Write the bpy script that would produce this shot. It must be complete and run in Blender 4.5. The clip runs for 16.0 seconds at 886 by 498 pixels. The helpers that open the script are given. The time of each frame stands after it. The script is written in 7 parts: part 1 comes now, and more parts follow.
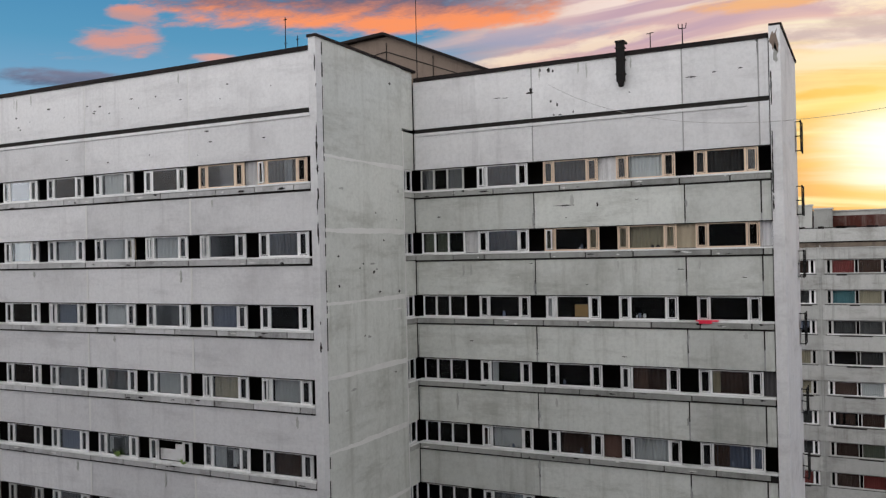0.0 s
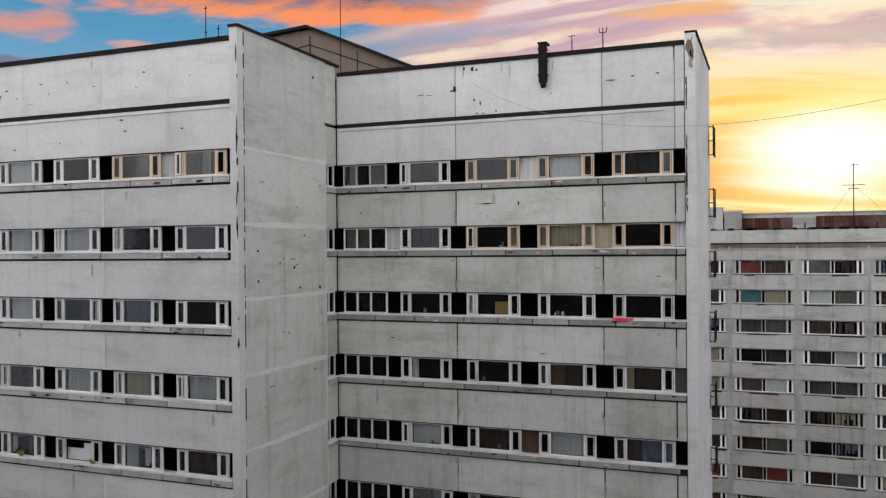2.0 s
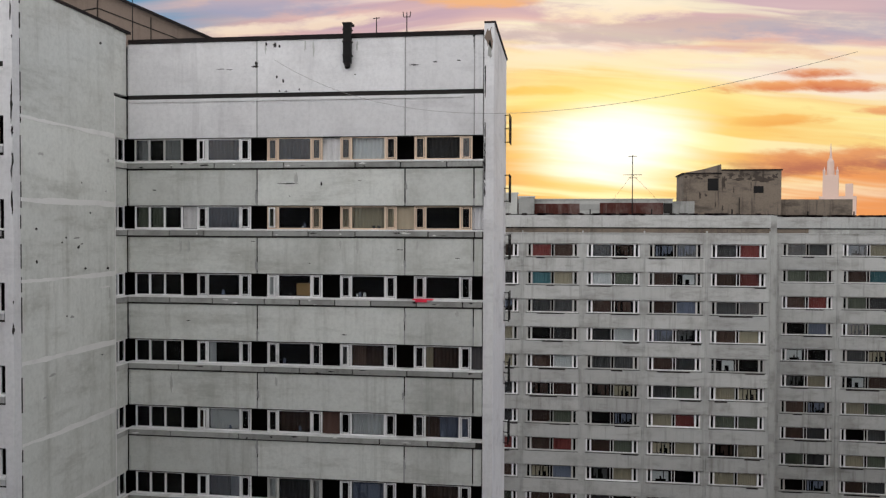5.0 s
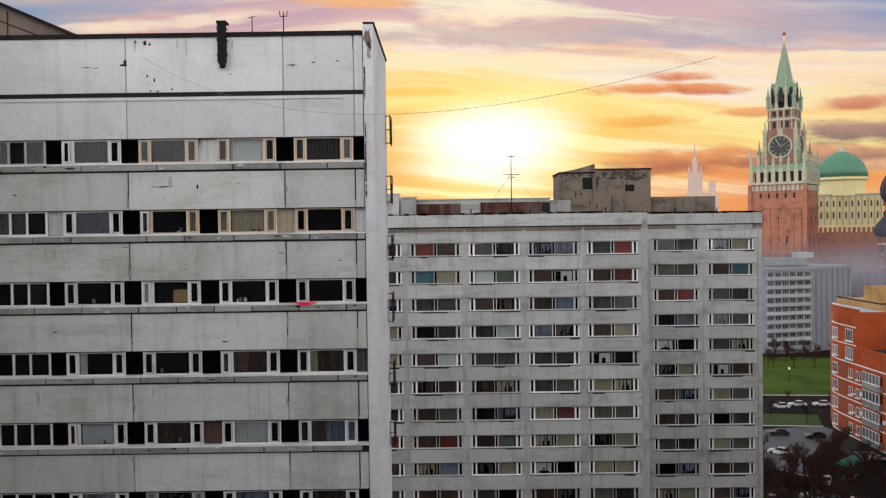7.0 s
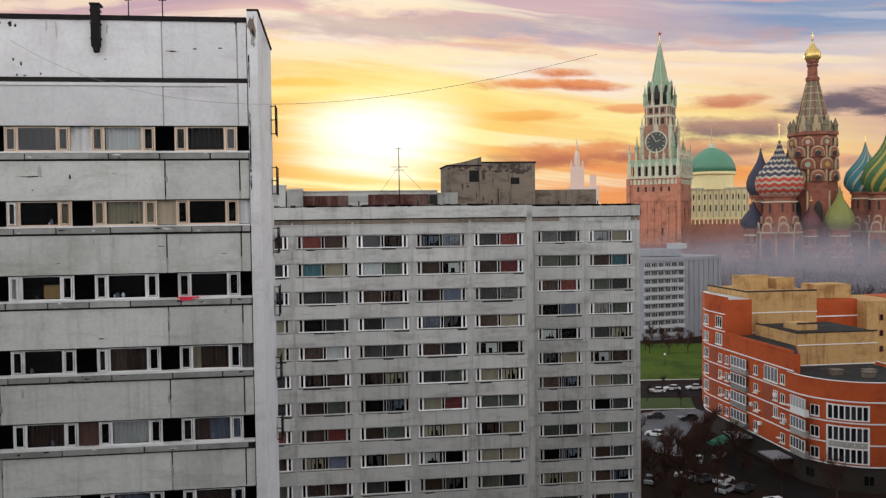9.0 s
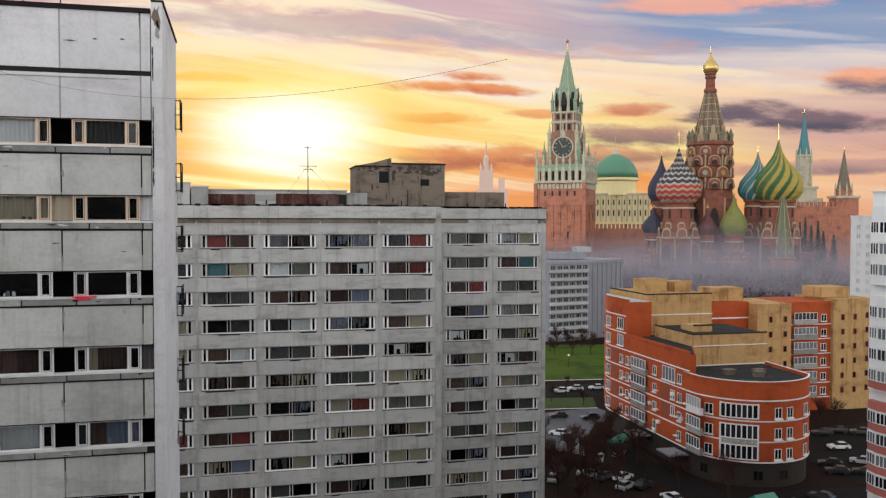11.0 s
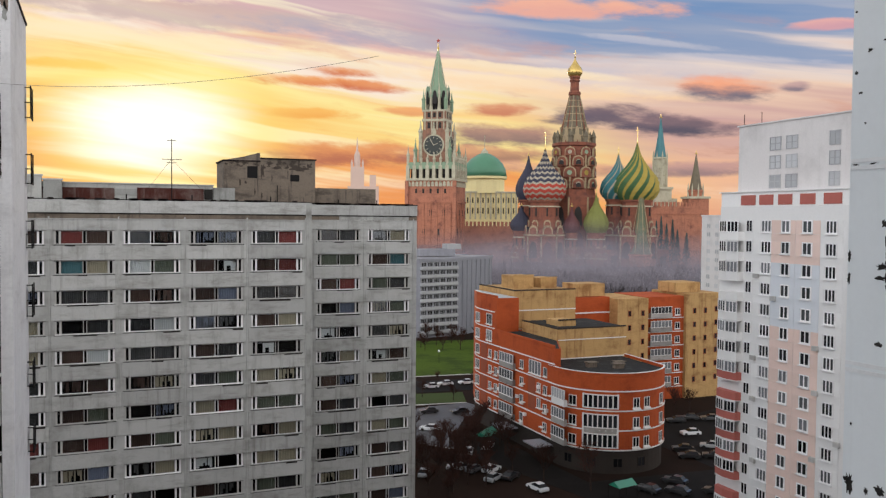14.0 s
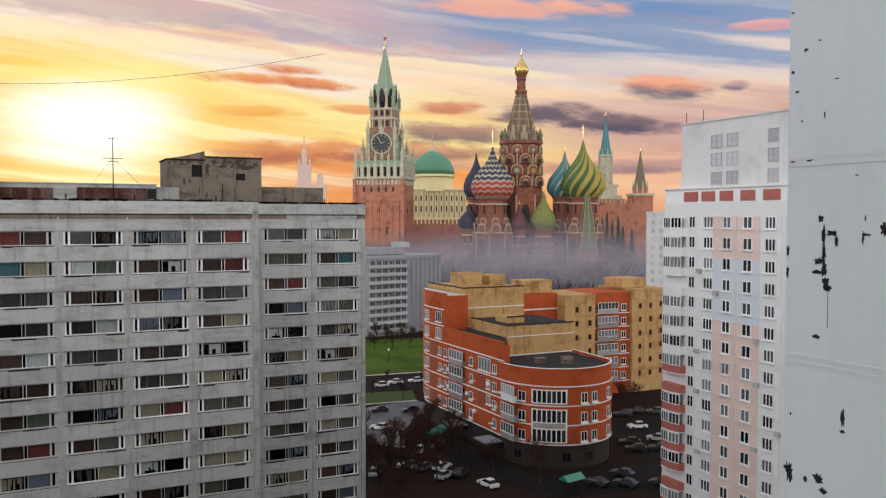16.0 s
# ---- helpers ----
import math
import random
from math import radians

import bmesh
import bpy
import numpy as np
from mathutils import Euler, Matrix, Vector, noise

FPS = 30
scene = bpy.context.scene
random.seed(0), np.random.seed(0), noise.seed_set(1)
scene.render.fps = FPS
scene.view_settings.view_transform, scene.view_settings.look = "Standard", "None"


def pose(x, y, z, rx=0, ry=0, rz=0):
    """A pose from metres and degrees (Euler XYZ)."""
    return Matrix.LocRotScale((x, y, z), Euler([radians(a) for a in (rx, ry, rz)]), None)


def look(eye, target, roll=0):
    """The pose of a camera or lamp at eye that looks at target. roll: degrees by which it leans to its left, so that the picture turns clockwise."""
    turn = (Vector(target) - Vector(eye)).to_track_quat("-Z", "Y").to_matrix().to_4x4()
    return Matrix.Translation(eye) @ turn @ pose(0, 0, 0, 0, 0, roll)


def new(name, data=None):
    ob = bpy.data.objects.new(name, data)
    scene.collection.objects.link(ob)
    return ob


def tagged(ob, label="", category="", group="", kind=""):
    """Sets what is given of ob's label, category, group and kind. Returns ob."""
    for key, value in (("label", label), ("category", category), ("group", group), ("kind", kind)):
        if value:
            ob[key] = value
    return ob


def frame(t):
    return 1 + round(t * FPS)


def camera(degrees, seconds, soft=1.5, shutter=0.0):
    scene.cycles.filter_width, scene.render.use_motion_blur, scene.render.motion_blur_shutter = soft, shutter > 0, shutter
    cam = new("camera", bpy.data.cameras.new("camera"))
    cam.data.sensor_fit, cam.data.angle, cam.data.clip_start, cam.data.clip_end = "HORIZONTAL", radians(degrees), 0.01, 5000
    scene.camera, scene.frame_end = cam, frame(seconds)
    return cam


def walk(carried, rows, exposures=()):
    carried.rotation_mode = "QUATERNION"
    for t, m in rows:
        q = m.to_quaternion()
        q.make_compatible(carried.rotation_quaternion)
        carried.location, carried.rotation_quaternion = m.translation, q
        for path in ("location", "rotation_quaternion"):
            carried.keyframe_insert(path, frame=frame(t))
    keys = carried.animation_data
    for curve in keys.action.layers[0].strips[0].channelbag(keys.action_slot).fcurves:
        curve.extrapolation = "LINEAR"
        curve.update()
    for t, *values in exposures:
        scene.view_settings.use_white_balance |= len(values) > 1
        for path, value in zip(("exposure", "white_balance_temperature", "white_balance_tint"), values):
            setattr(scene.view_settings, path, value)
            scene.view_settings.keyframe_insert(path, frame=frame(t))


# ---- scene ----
cam = camera(55.7, 16.0, soft=1.3)
EYE = 45.0
# seconds, yaw, pitch, roll: the camera turns on the spot
ROWS = [
    (0.0, 26.84, 0.30, 1.25),
    (0.5, 26.18, 0.31, 0.95),
    (1.0, 24.82, 0.09, 0.61),
    (1.5, 23.07, 0.11, 0.36),
    (2.0, 21.50, -0.01, 0.48),
    (2.5, 19.34, -0.46, 0.33),
    (3.0, 17.14, -0.69, 0.17),
    (3.5, 15.15, -0.85, 0.10),
    (4.0, 12.85, -1.02, -0.04),
    (6.5, 1.85, -1.38, 0.44),
    (7.0, 0.07, -1.28, 0.79),
    (7.5, -2.21, -1.42, 0.43),
    (8.0, -4.29, -1.77, 0.75),
    (8.5, -5.84, -1.86, 0.84),
    (9.0, -7.57, -1.92, 0.81),
    (11.5, -15.57, -2.03, -0.14),
    (12.0, -17.53, -2.22, -0.08),
    (12.5, -18.95, -2.10, -0.04),
    (13.0, -19.99, -2.11, 0.02),
    (13.5, -21.17, -2.10, -0.21),
    (14.0, -22.53, -2.05, -0.47),
    (14.5, -23.68, -1.95, -0.65),
    (15.0, -24.75, -2.07, -0.30),
    (15.5, -25.65, -2.08, -0.30),
    (16.0, -26.05, -2.16, -0.08),
    ]
walk(cam, [(t, pose(0, 0, EYE, 90 + pitch, roll, yaw)) for t, yaw, pitch, roll in ROWS])

# ---- world and light ----
SUN_AZ, SUN_EL = 3.3, 5.4


class Nodes:
    """Short ways to wire a node tree."""

    def __init__(self, tree):
        self.t = tree
        tree.nodes.clear()

    def add(self, kind, **kw):
        n = self.t.nodes.new(kind)
        for k, v in kw.items():
            setattr(n, k, v)
        return n

    def put(self, socket, value):
        if isinstance(value, bpy.types.NodeSocket):
            self.t.links.new(value, socket)
        elif value is not None:
            if socket.type == "RGBA" and not hasattr(value, "__len__"):
                value = (value, value, value, 1)
            elif socket.type == "RGBA" and len(value) == 3:
                value = (*value, 1)
            socket.default_value = value

    def math(self, op, a, b=None, c=None, clamp=False):
        n = self.add("ShaderNodeMath", operation=op, use_clamp=clamp)
        for s, v in zip(n.inputs, (a, b, c)):
            self.put(s, v)
        return n.outputs[0]

    def mix(self, fac, a, b, mode="MIX"):
        n = self.add("ShaderNodeMix", data_type="RGBA", blend_type=mode)
        self.put(n.inputs["Factor"], fac)
        self.put(n.inputs[6], a)
        self.put(n.inputs[7], b)
        return n.outputs[2]

    def step(self, x, lo, hi, a=0.0, b=1.0):
        n = self.add("ShaderNodeMapRange", interpolation_type="SMOOTHSTEP")
        self.put(n.inputs[0], x)
        for i, v in enumerate((lo, hi, a, b)):
            self.put(n.inputs[1 + i], v)
        return n.outputs[0]

    def noise(self, vec, scale, detail=3.0, rough=0.55, dim="3D"):
        n = self.add("ShaderNodeTexNoise", noise_dimensions=dim)
        self.put(n.inputs["Vector"], vec)
        n.inputs["Scale"].default_value, n.inputs["Detail"].default_value, n.inputs["Roughness"].default_value = scale, detail, rough
        return n.outputs["Fac"]

    def ramp(self, fac, *stops):
        n = self.add("ShaderNodeValToRGB")
        self.put(n.inputs[0], fac)
        el = n.color_ramp.elements
        while len(el) < len(stops):
            el.new(1.0)
        for e, (p, c) in zip(el, stops):
            e.position, e.color = p, (*c, 1)
        return n.outputs[0]

    def combine(self, x, y, z):
        n = self.add("ShaderNodeCombineXYZ")
        for s, v in zip(n.inputs, (x, y, z)):
            self.put(s, v)
        return n.outputs[0]


def srgb(r, g, b):
    return tuple(((c / 255 + 0.055) / 1.055) ** 2.4 if c > 10 else c / 255 / 12.92 for c in (r, g, b))


world = bpy.data.worlds.new("sunset_sky")
scene.world = world
world.use_nodes = True
W = Nodes(world.node_tree)
way = W.add("ShaderNodeTexCoord").outputs["Generated"]
sep = W.add("ShaderNodeSeparateXYZ")
W.put(sep.inputs[0], way)
DEG = 180 / math.pi
az = W.math("MULTIPLY", W.math("ARCTAN2", sep.outputs[0], sep.outputs[1]), DEG)
el = W.math("MULTIPLY", W.math("ARCSINE", sep.outputs[2]), DEG)
# cloud bands arch over the sun: a height along the bands, with ragged edges
arch = W.math("ADD", el, W.math("MULTIPLY", W.math("SQRT", W.math("ADD", W.math("POWER", W.math("ADD", az, 5.0), 2.0), 30.0)), 0.135))
bend = W.noise(W.combine(W.math("MULTIPLY", az, 0.06), W.math("MULTIPLY", arch, 0.2), 0.3), 1.0, 3)
elb = W.math("ADD", arch, W.math("MULTIPLY", W.math("SUBTRACT", bend, 0.5), 1.8))
streak = W.noise(W.combine(W.math("MULTIPLY", az, 0.05), W.math("MULTIPLY", elb, 0.75), 1.7), 1.0, 4, 0.5)
puff = W.noise(W.combine(W.math("MULTIPLY", az, 0.12), W.math("MULTIPLY", elb, 0.62), 7.3), 1.0, 6, 0.6)
fine = W.noise(W.combine(W.math("MULTIPLY", az, 0.35), W.math("MULTIPLY", elb, 1.3), 4.1), 1.0, 6, 0.66)
dx = W.math("MULTIPLY", W.math("SUBTRACT", az, SUN_AZ), 0.6)
dy = W.math("SUBTRACT", el, SUN_EL)
soft = W.noise(W.combine(W.math("MULTIPLY", az, 0.2), W.math("MULTIPLY", el, 0.85), 2.2), 1.0, 5, 0.55)
sun_d = W.math("SQRT", W.math("ADD", W.math("MULTIPLY", dx, dx), W.math("MULTIPLY", dy, dy)))
az_d = W.math("ABSOLUTE", W.math("SUBTRACT", az, SUN_AZ))
ragged = W.math("ADD", elb, W.math("MULTIPLY", W.math("SUBTRACT", streak, 0.5), 7.0))
# the sunset side, band over band
warm = W.ramp(W.math("MULTIPLY", ragged, 1 / 28), (0.0, srgb(232, 150, 92)), (0.21, srgb(238, 152, 84)), (0.3, srgb(250, 198, 104)), (0.36, srgb(254, 232, 145)), (0.405, srgb(252, 208, 130)),
              (0.44, srgb(253, 226, 160)), (0.475, srgb(252, 232, 200)), (0.52, srgb(232, 190, 168)), (0.58, srgb(198, 165, 166)), (0.68, srgb(222, 190, 178)), (0.76, srgb(180, 165, 180)), (0.9, srgb(160, 168, 195)), (1.0, srgb(140, 165, 200)))
# the blue sides
right = W.ramp(W.math("MULTIPLY", W.math("ADD", el, W.math("MULTIPLY", W.math("SUBTRACT", streak, 0.5), 7.0)), 1 / 24), (0.0, srgb(225, 165, 140)), (0.12, srgb(238, 185, 150)), (0.25, srgb(205, 165, 160)), (0.34, srgb(232, 196, 174)),
               (0.41, srgb(225, 208, 202)), (0.46, srgb(152, 164, 190)), (0.55, srgb(118, 147, 188)), (0.63, srgb(138, 158, 190)), (0.7, srgb(108, 146, 192)), (1.0, srgb(98, 142, 194)))
left = W.ramp(W.math("MULTIPLY", el, 1 / 24), (0.0, srgb(150, 175, 200)), (0.4, srgb(128, 172, 205)), (0.58, srgb(88, 152, 190)), (0.75, srgb(70, 136, 180)), (1.0, srgb(70, 130, 178)))
col = W.mix(W.step(W.math("ADD", az, W.math("MULTIPLY", W.math("SUBTRACT", el, 8.0), 1.1)), 23, 36), warm, right)
col = W.mix(W.step(W.math("ADD", az, W.math("MULTIPLY", W.math("SUBTRACT", streak, 0.5), 22)), -19, -31), col, left)
# pale lit streaks
lit = W.mix(W.step(sun_d, 5, 16), srgb(255, 246, 185), srgb(254, 232, 205))
thin = W.noise(W.combine(W.math("MULTIPLY", az, 0.035), W.math("MULTIPLY", elb, 0.95), 11.3), 1.0, 3, 0.5)
col = W.mix(W.math("MULTIPLY", W.step(thin, 0.5, 0.64), W.math("MULTIPLY", W.step(az, -26, -14), W.step(az, 30, 8, 0.2, 0.8))), col, lit)
# loose bars of orange and violet cloud
bar = W.mix(W.step(sun_d, 5, 14), srgb(246, 170, 84), W.mix(W.step(el, 4, 10), srgb(182, 120, 108), srgb(222, 160, 135)))
col = W.mix(W.math("MULTIPLY", W.step(puff, 0.54, 0.66), W.math("MULTIPLY", W.step(sun_d, 2.0, 8, 0.0, 0.35), W.step(el, 14, 11))), col, bar)

# haze takes some of the yellow out, away from the sun
tint = W.mix(1.0, col, (0.97, 0.99, 1.16), "MULTIPLY")
col = W.mix(W.math("MULTIPLY", W.step(sun_d, 2, 7), W.math("MULTIPLY", W.step(az, -24, -14), W.step(W.math("ADD", az, el), 44, 26))), col, tint)


def cloud(col, a, e, wa, we, dark, rim, amount=0.9, lean=0.0):
    """One cloud that the sky shows: a ragged lens at azimuth a and elevation e, with a lit rim above and a dark belly."""
    u = W.math("MULTIPLY", W.math("SUBTRACT", az, a), 1 / wa)
    h = W.math("ADD", el, W.math("MULTIPLY", W.math("SUBTRACT", az, a), lean))
    v = W.math("MULTIPLY", W.math("SUBTRACT", h, e), 1 / we)
    d = W.math("ADD", W.math("MULTIPLY", u, u), W.math("MULTIPLY", v, v))
    d = W.math("ADD", d, W.math("MULTIPLY", W.math("SUBTRACT", soft, 0.5), 3.0))
    d = W.math("ADD", d, W.math("MULTIPLY", W.math("SUBTRACT", fine, 0.5), 2.6))
    body = W.step(d, 1.55, 0.1)
    shade = W.step(W.math("ADD", v, W.math("MULTIPLY", W.math("SUBTRACT", fine, 0.5), 2.0)), -0.7, 0.7)
    return W.mix(W.math("MULTIPLY", body, amount), col, W.mix(shade, dark, rim))


BELLY, FLAME, SLATE, CREAM = srgb(105, 98, 118), srgb(252, 150, 98), srgb(108, 104, 124), srgb(255, 234, 192)
# azimuth, elevation, half width, half height, belly, rim, amount, lean
CLOUDS_SOUTH = (
    (-20.0, 14.4, 6.0, 0.7, srgb(160, 162, 186), srgb(176, 168, 186), 0.8, -0.05),
    (-31.0, 16.2, 14.5, 1.35, FLAME, BELLY, 0.95, 0.0),
    (-27.0, 15.4, 8.0, 0.5, FLAME, FLAME, 0.8, 0.0),
    (-47.6, 13.8, 2.4, 0.85, srgb(222, 152, 134), srgb(226, 150, 128), 0.85, 0.0),
    (-46.9, 15.5, 1.6, 0.5, srgb(205, 150, 140), srgb(226, 150, 128), 0.8, 0.0),
    (-41.9, 13.0, 1.5, 0.35, srgb(222, 160, 142), srgb(230, 165, 145), 0.8, 0.0),
    (-50.3, 11.2, 4.4, 0.6, srgb(92, 102, 128), srgb(120, 120, 142), 0.9, 0.0),
    (-18.5, 13.3, 7.5, 0.42, srgb(246, 222, 196), srgb(250, 230, 205), 0.85, -0.14),
    (-6.5, 15.2, 4.5, 0.5, srgb(246, 180, 115), srgb(248, 186, 120), 0.8, 0.0),
)
CLOUDS_SUN = (
    (6.0, 12.9, 14.0, 0.75, srgb(198, 176, 174), srgb(206, 180, 172), 0.8, 0.02),
    (3.7, 14.5, 5.0, 0.85, srgb(255, 232, 198), srgb(255, 240, 215), 0.95, 0.0),
    (1.0, 11.3, 13.0, 0.6, CREAM, CREAM, 0.8, 0.03),
    (-1.4, 9.3, 2.4, 0.35, srgb(248, 188, 72), srgb(250, 196, 84), 0.8, 0.0),
    (13.2, 9.1, 3.6, 0.42, srgb(222, 130, 78), srgb(238, 160, 96), 0.95, 0.02),
    (15.4, 9.8, 2.4, 0.32, srgb(210, 118, 76), srgb(232, 150, 94), 0.95, 0.05),
    (17.8, 8.8, 2.8, 0.36, srgb(206, 112, 76), srgb(230, 146, 94), 0.95, 0.08),
    (20.3, 7.2, 2.2, 0.3, srgb(226, 142, 92), srgb(238, 160, 104), 0.8, 0.05),
    (13.4, 7.0, 3.4, 0.34, srgb(240, 166, 80), srgb(246, 178, 88), 0.85, 0.0),
    (-1.6, 7.5, 3.0, 0.5, srgb(244, 164, 74), srgb(248, 178, 88), 0.8, 0.0),
    (16.4, 4.3, 6.0, 0.85, srgb(176, 102, 84), srgb(226, 148, 96), 0.95, 0.0),
)
CLOUDS_NORTH = (
    (19.0, 12.2, 9.0, 0.9, srgb(172, 166, 184), srgb(186, 176, 184), 0.75, 0.06),
    (36.0, 9.9, 8.0, 0.5, srgb(196, 190, 202), srgb(214, 202, 204), 0.6, 0.1),
    (28.5, 8.9, 11.0, 0.55, srgb(252, 214, 168), srgb(254, 226, 186), 0.7, 0.1),
    (26.3, 7.4, 2.6, 0.42, srgb(200, 120, 94), srgb(216, 140, 106), 0.9, 0.0),
    (26.4, 5.7, 4.8, 0.75, srgb(126, 98, 108), srgb(176, 130, 122), 0.9, 0.03),
    (24.6, 4.4, 5.2, 0.6, srgb(150, 106, 104), srgb(206, 146, 118), 0.85, 0.0),
    (30.5, 3.4, 6.0, 0.5, srgb(178, 130, 122), srgb(220, 164, 140), 0.75, 0.03),
    (33.4, 6.9, 3.6, 0.85, srgb(96, 88, 104), srgb(120, 102, 112), 1.0, 0.0),
    (37.2, 6.2, 4.6, 0.6, srgb(90, 84, 100), srgb(128, 106, 114), 1.0, 0.07),
    (41.0, 8.4, 2.9, 0.85, srgb(112, 106, 122), srgb(246, 168, 132), 0.95, 0.09),
    (45.1, 8.4, 0.9, 0.3, SLATE, srgb(190, 155, 155), 0.8, 0.0),
    (40.4, 3.4, 5.6, 0.5, srgb(138, 116, 126), srgb(192, 150, 146), 0.85, 0.0),
    (30.5, 14.0, 6.4, 0.75, srgb(240, 172, 152), srgb(252, 184, 152), 0.9, 0.07),
    (47.0, 12.0, 2.2, 0.32, srgb(220, 160, 165), srgb(240, 175, 165), 0.85, 0.0),
    (36.4, 11.6, 4.6, 0.24, srgb(204, 200, 210), srgb(218, 210, 212), 0.5, 0.15),
    (41.0, 10.4, 5.5, 0.24, srgb(206, 200, 210), srgb(220, 210, 212), 0.45, 0.1),
    (24.2, 10.3, 9.0, 0.36, srgb(252, 224, 182), srgb(254, 232, 196), 0.85, 0.1),
    (33.0, 2.1, 6.5, 0.8, srgb(236, 172, 130), srgb(242, 190, 150), 0.7, 0.0),
)
for c in CLOUDS_SOUTH + CLOUDS_SUN + CLOUDS_NORTH:
    col = cloud(col, *c)
# the glow round the sun
col = W.mix(W.step(sun_d, 7.0, 0.8, 0.0, 0.85), col, srgb(255, 240, 142))
col = W.mix(W.step(W.math("ADD", sun_d, W.math("MULTIPLY", W.math("SUBTRACT", streak, 0.5), 5.0)), 4.4, 0.8), col, (1.15, 1.13, 1.02))
# overcast behind and overhead, as the soft light on the facades implies
over = W.ramp(W.noise(way, 1.6, 4), (0.3, (0.86, 0.88, 0.92)), (0.7, (1.1, 1.08, 1.07)))
over = W.mix(1.0, over, W.combine(*[W.step(el, 5, 45, 2.4, 0.82)] * 3), "MULTIPLY")
over = W.mix(1.0, over, W.combine(*[W.math("MULTIPLY_ADD", sep.outputs[0], -0.26, 1.0)] * 3), "MULTIPLY")
behind = W.math("MAXIMUM", W.step(az_d, 60, 84), W.step(el, 22, 42))
col = W.mix(behind, col, over)
col = W.mix(W.step(el, -0.5, -3.0), col, (0.1, 0.1, 0.11))
sky = W.add("ShaderNodeTexSky", sky_type="NISHITA", sun_disc=False, sun_elevation=radians(SUN_EL), sun_rotation=radians(SUN_AZ))
col = W.mix(0.002, col, sky.outputs[0], "ADD")
SKY_LIGHT = 1.0
bg = W.add("ShaderNodeBackground")
W.put(bg.inputs[0], col)
bg.inputs[1].default_value = SKY_LIGHT
W.put(W.add("ShaderNodeOutputWorld").inputs[0], bg.outputs[0])

sun = new("sun", bpy.data.lights.new("sun", "SUN"))
sun.data.energy, sun.data.angle, sun.data.color = 0.7, radians(10), (1.0, 0.86, 0.66)
a, e = radians(SUN_AZ), radians(SUN_EL)
sun.matrix_world = look((0, 0, 300), (-math.sin(a) * math.cos(e) * 100, -math.cos(a) * math.cos(e) * 100, 300 - math.sin(e) * 100))

# ---- materials ----


def material(name, colour, rough=0.8, metal=0.0, grain=0.0, stain=0.0, scale=1.0, bump=0.0, vary=0.0, streaks=0.0, stain_colour=None, coat=0.0, spec=0.5, smear=0.0):
    """A surface with fine grain, larger stains, run-off streaks, a little relief, and a shade of its own for each object."""
    m = bpy.data.materials.new(name)
    m.use_nodes = True
    N = Nodes(m.node_tree)
    at = N.add("ShaderNodeNewGeometry").outputs["Position"]
    b = N.add("ShaderNodeBsdfPrincipled")
    c = None
    if grain or stain or vary or streaks or smear:
        c = N.mix(0.0, colour, colour)
        dark = stain_colour or tuple(v * 0.45 for v in colour)
        if grain:
            g = N.noise(at, 9.0 * scale, 5, 0.7)
            c = N.mix(N.step(g, 0.35, 0.75, 0, grain), c, tuple(v * 0.6 for v in colour))
        if stain:
            s = N.noise(at, 0.45 * scale, 6, 0.65)
            c = N.mix(N.step(s, 0.46, 0.78, 0, stain), c, dark)
        if smear:
            mp = N.add("ShaderNodeMapping")
            N.put(mp.inputs[0], at)
            mp.inputs["Scale"].default_value = (0.35 * scale, 0.35 * scale, 1.5 * scale)
            s = N.noise(mp.outputs[0], 1.0, 7, 0.72)
            c = N.mix(N.step(s, 0.48, 0.72, 0, smear), c, dark)
        if streaks:
            mp = N.add("ShaderNodeMapping")
            N.put(mp.inputs[0], at)
            mp.inputs["Scale"].default_value = (2.2 * scale, 2.2 * scale, 0.16 * scale)
            s = N.noise(mp.outputs[0], 1.0, 5, 0.7)
            c = N.mix(N.step(s, 0.5, 0.75, 0, streaks), c, dark)
        if vary:
            r = N.add("ShaderNodeObjectInfo").outputs["Random"]
            h = N.add("ShaderNodeHueSaturation")
            N.put(h.inputs["Value"], N.step(r, 0, 1, 1 - vary, 1 + vary))
            N.put(h.inputs["Color"], c)
            c = h.outputs[0]
    N.put(b.inputs["Base Color"], c if c is not None else colour)
    N.put(b.inputs["Roughness"], rough)
    N.put(b.inputs["Metallic"], metal)
    b.inputs["Coat Weight"].default_value, b.inputs["Specular IOR Level"].default_value = coat, spec
    if bump:
        bm = N.add("ShaderNodeBump")
        bm.inputs["Strength"].default_value, bm.inputs["Distance"].default_value = bump, 0.02
        N.put(bm.inputs["Height"], N.noise(at, 14.0 * scale, 6, 0.7))
        N.put(b.inputs["Normal"], bm.outputs[0])
    N.put(N.add("ShaderNodeOutputMaterial").inputs[0], b.outputs[0])
    return m


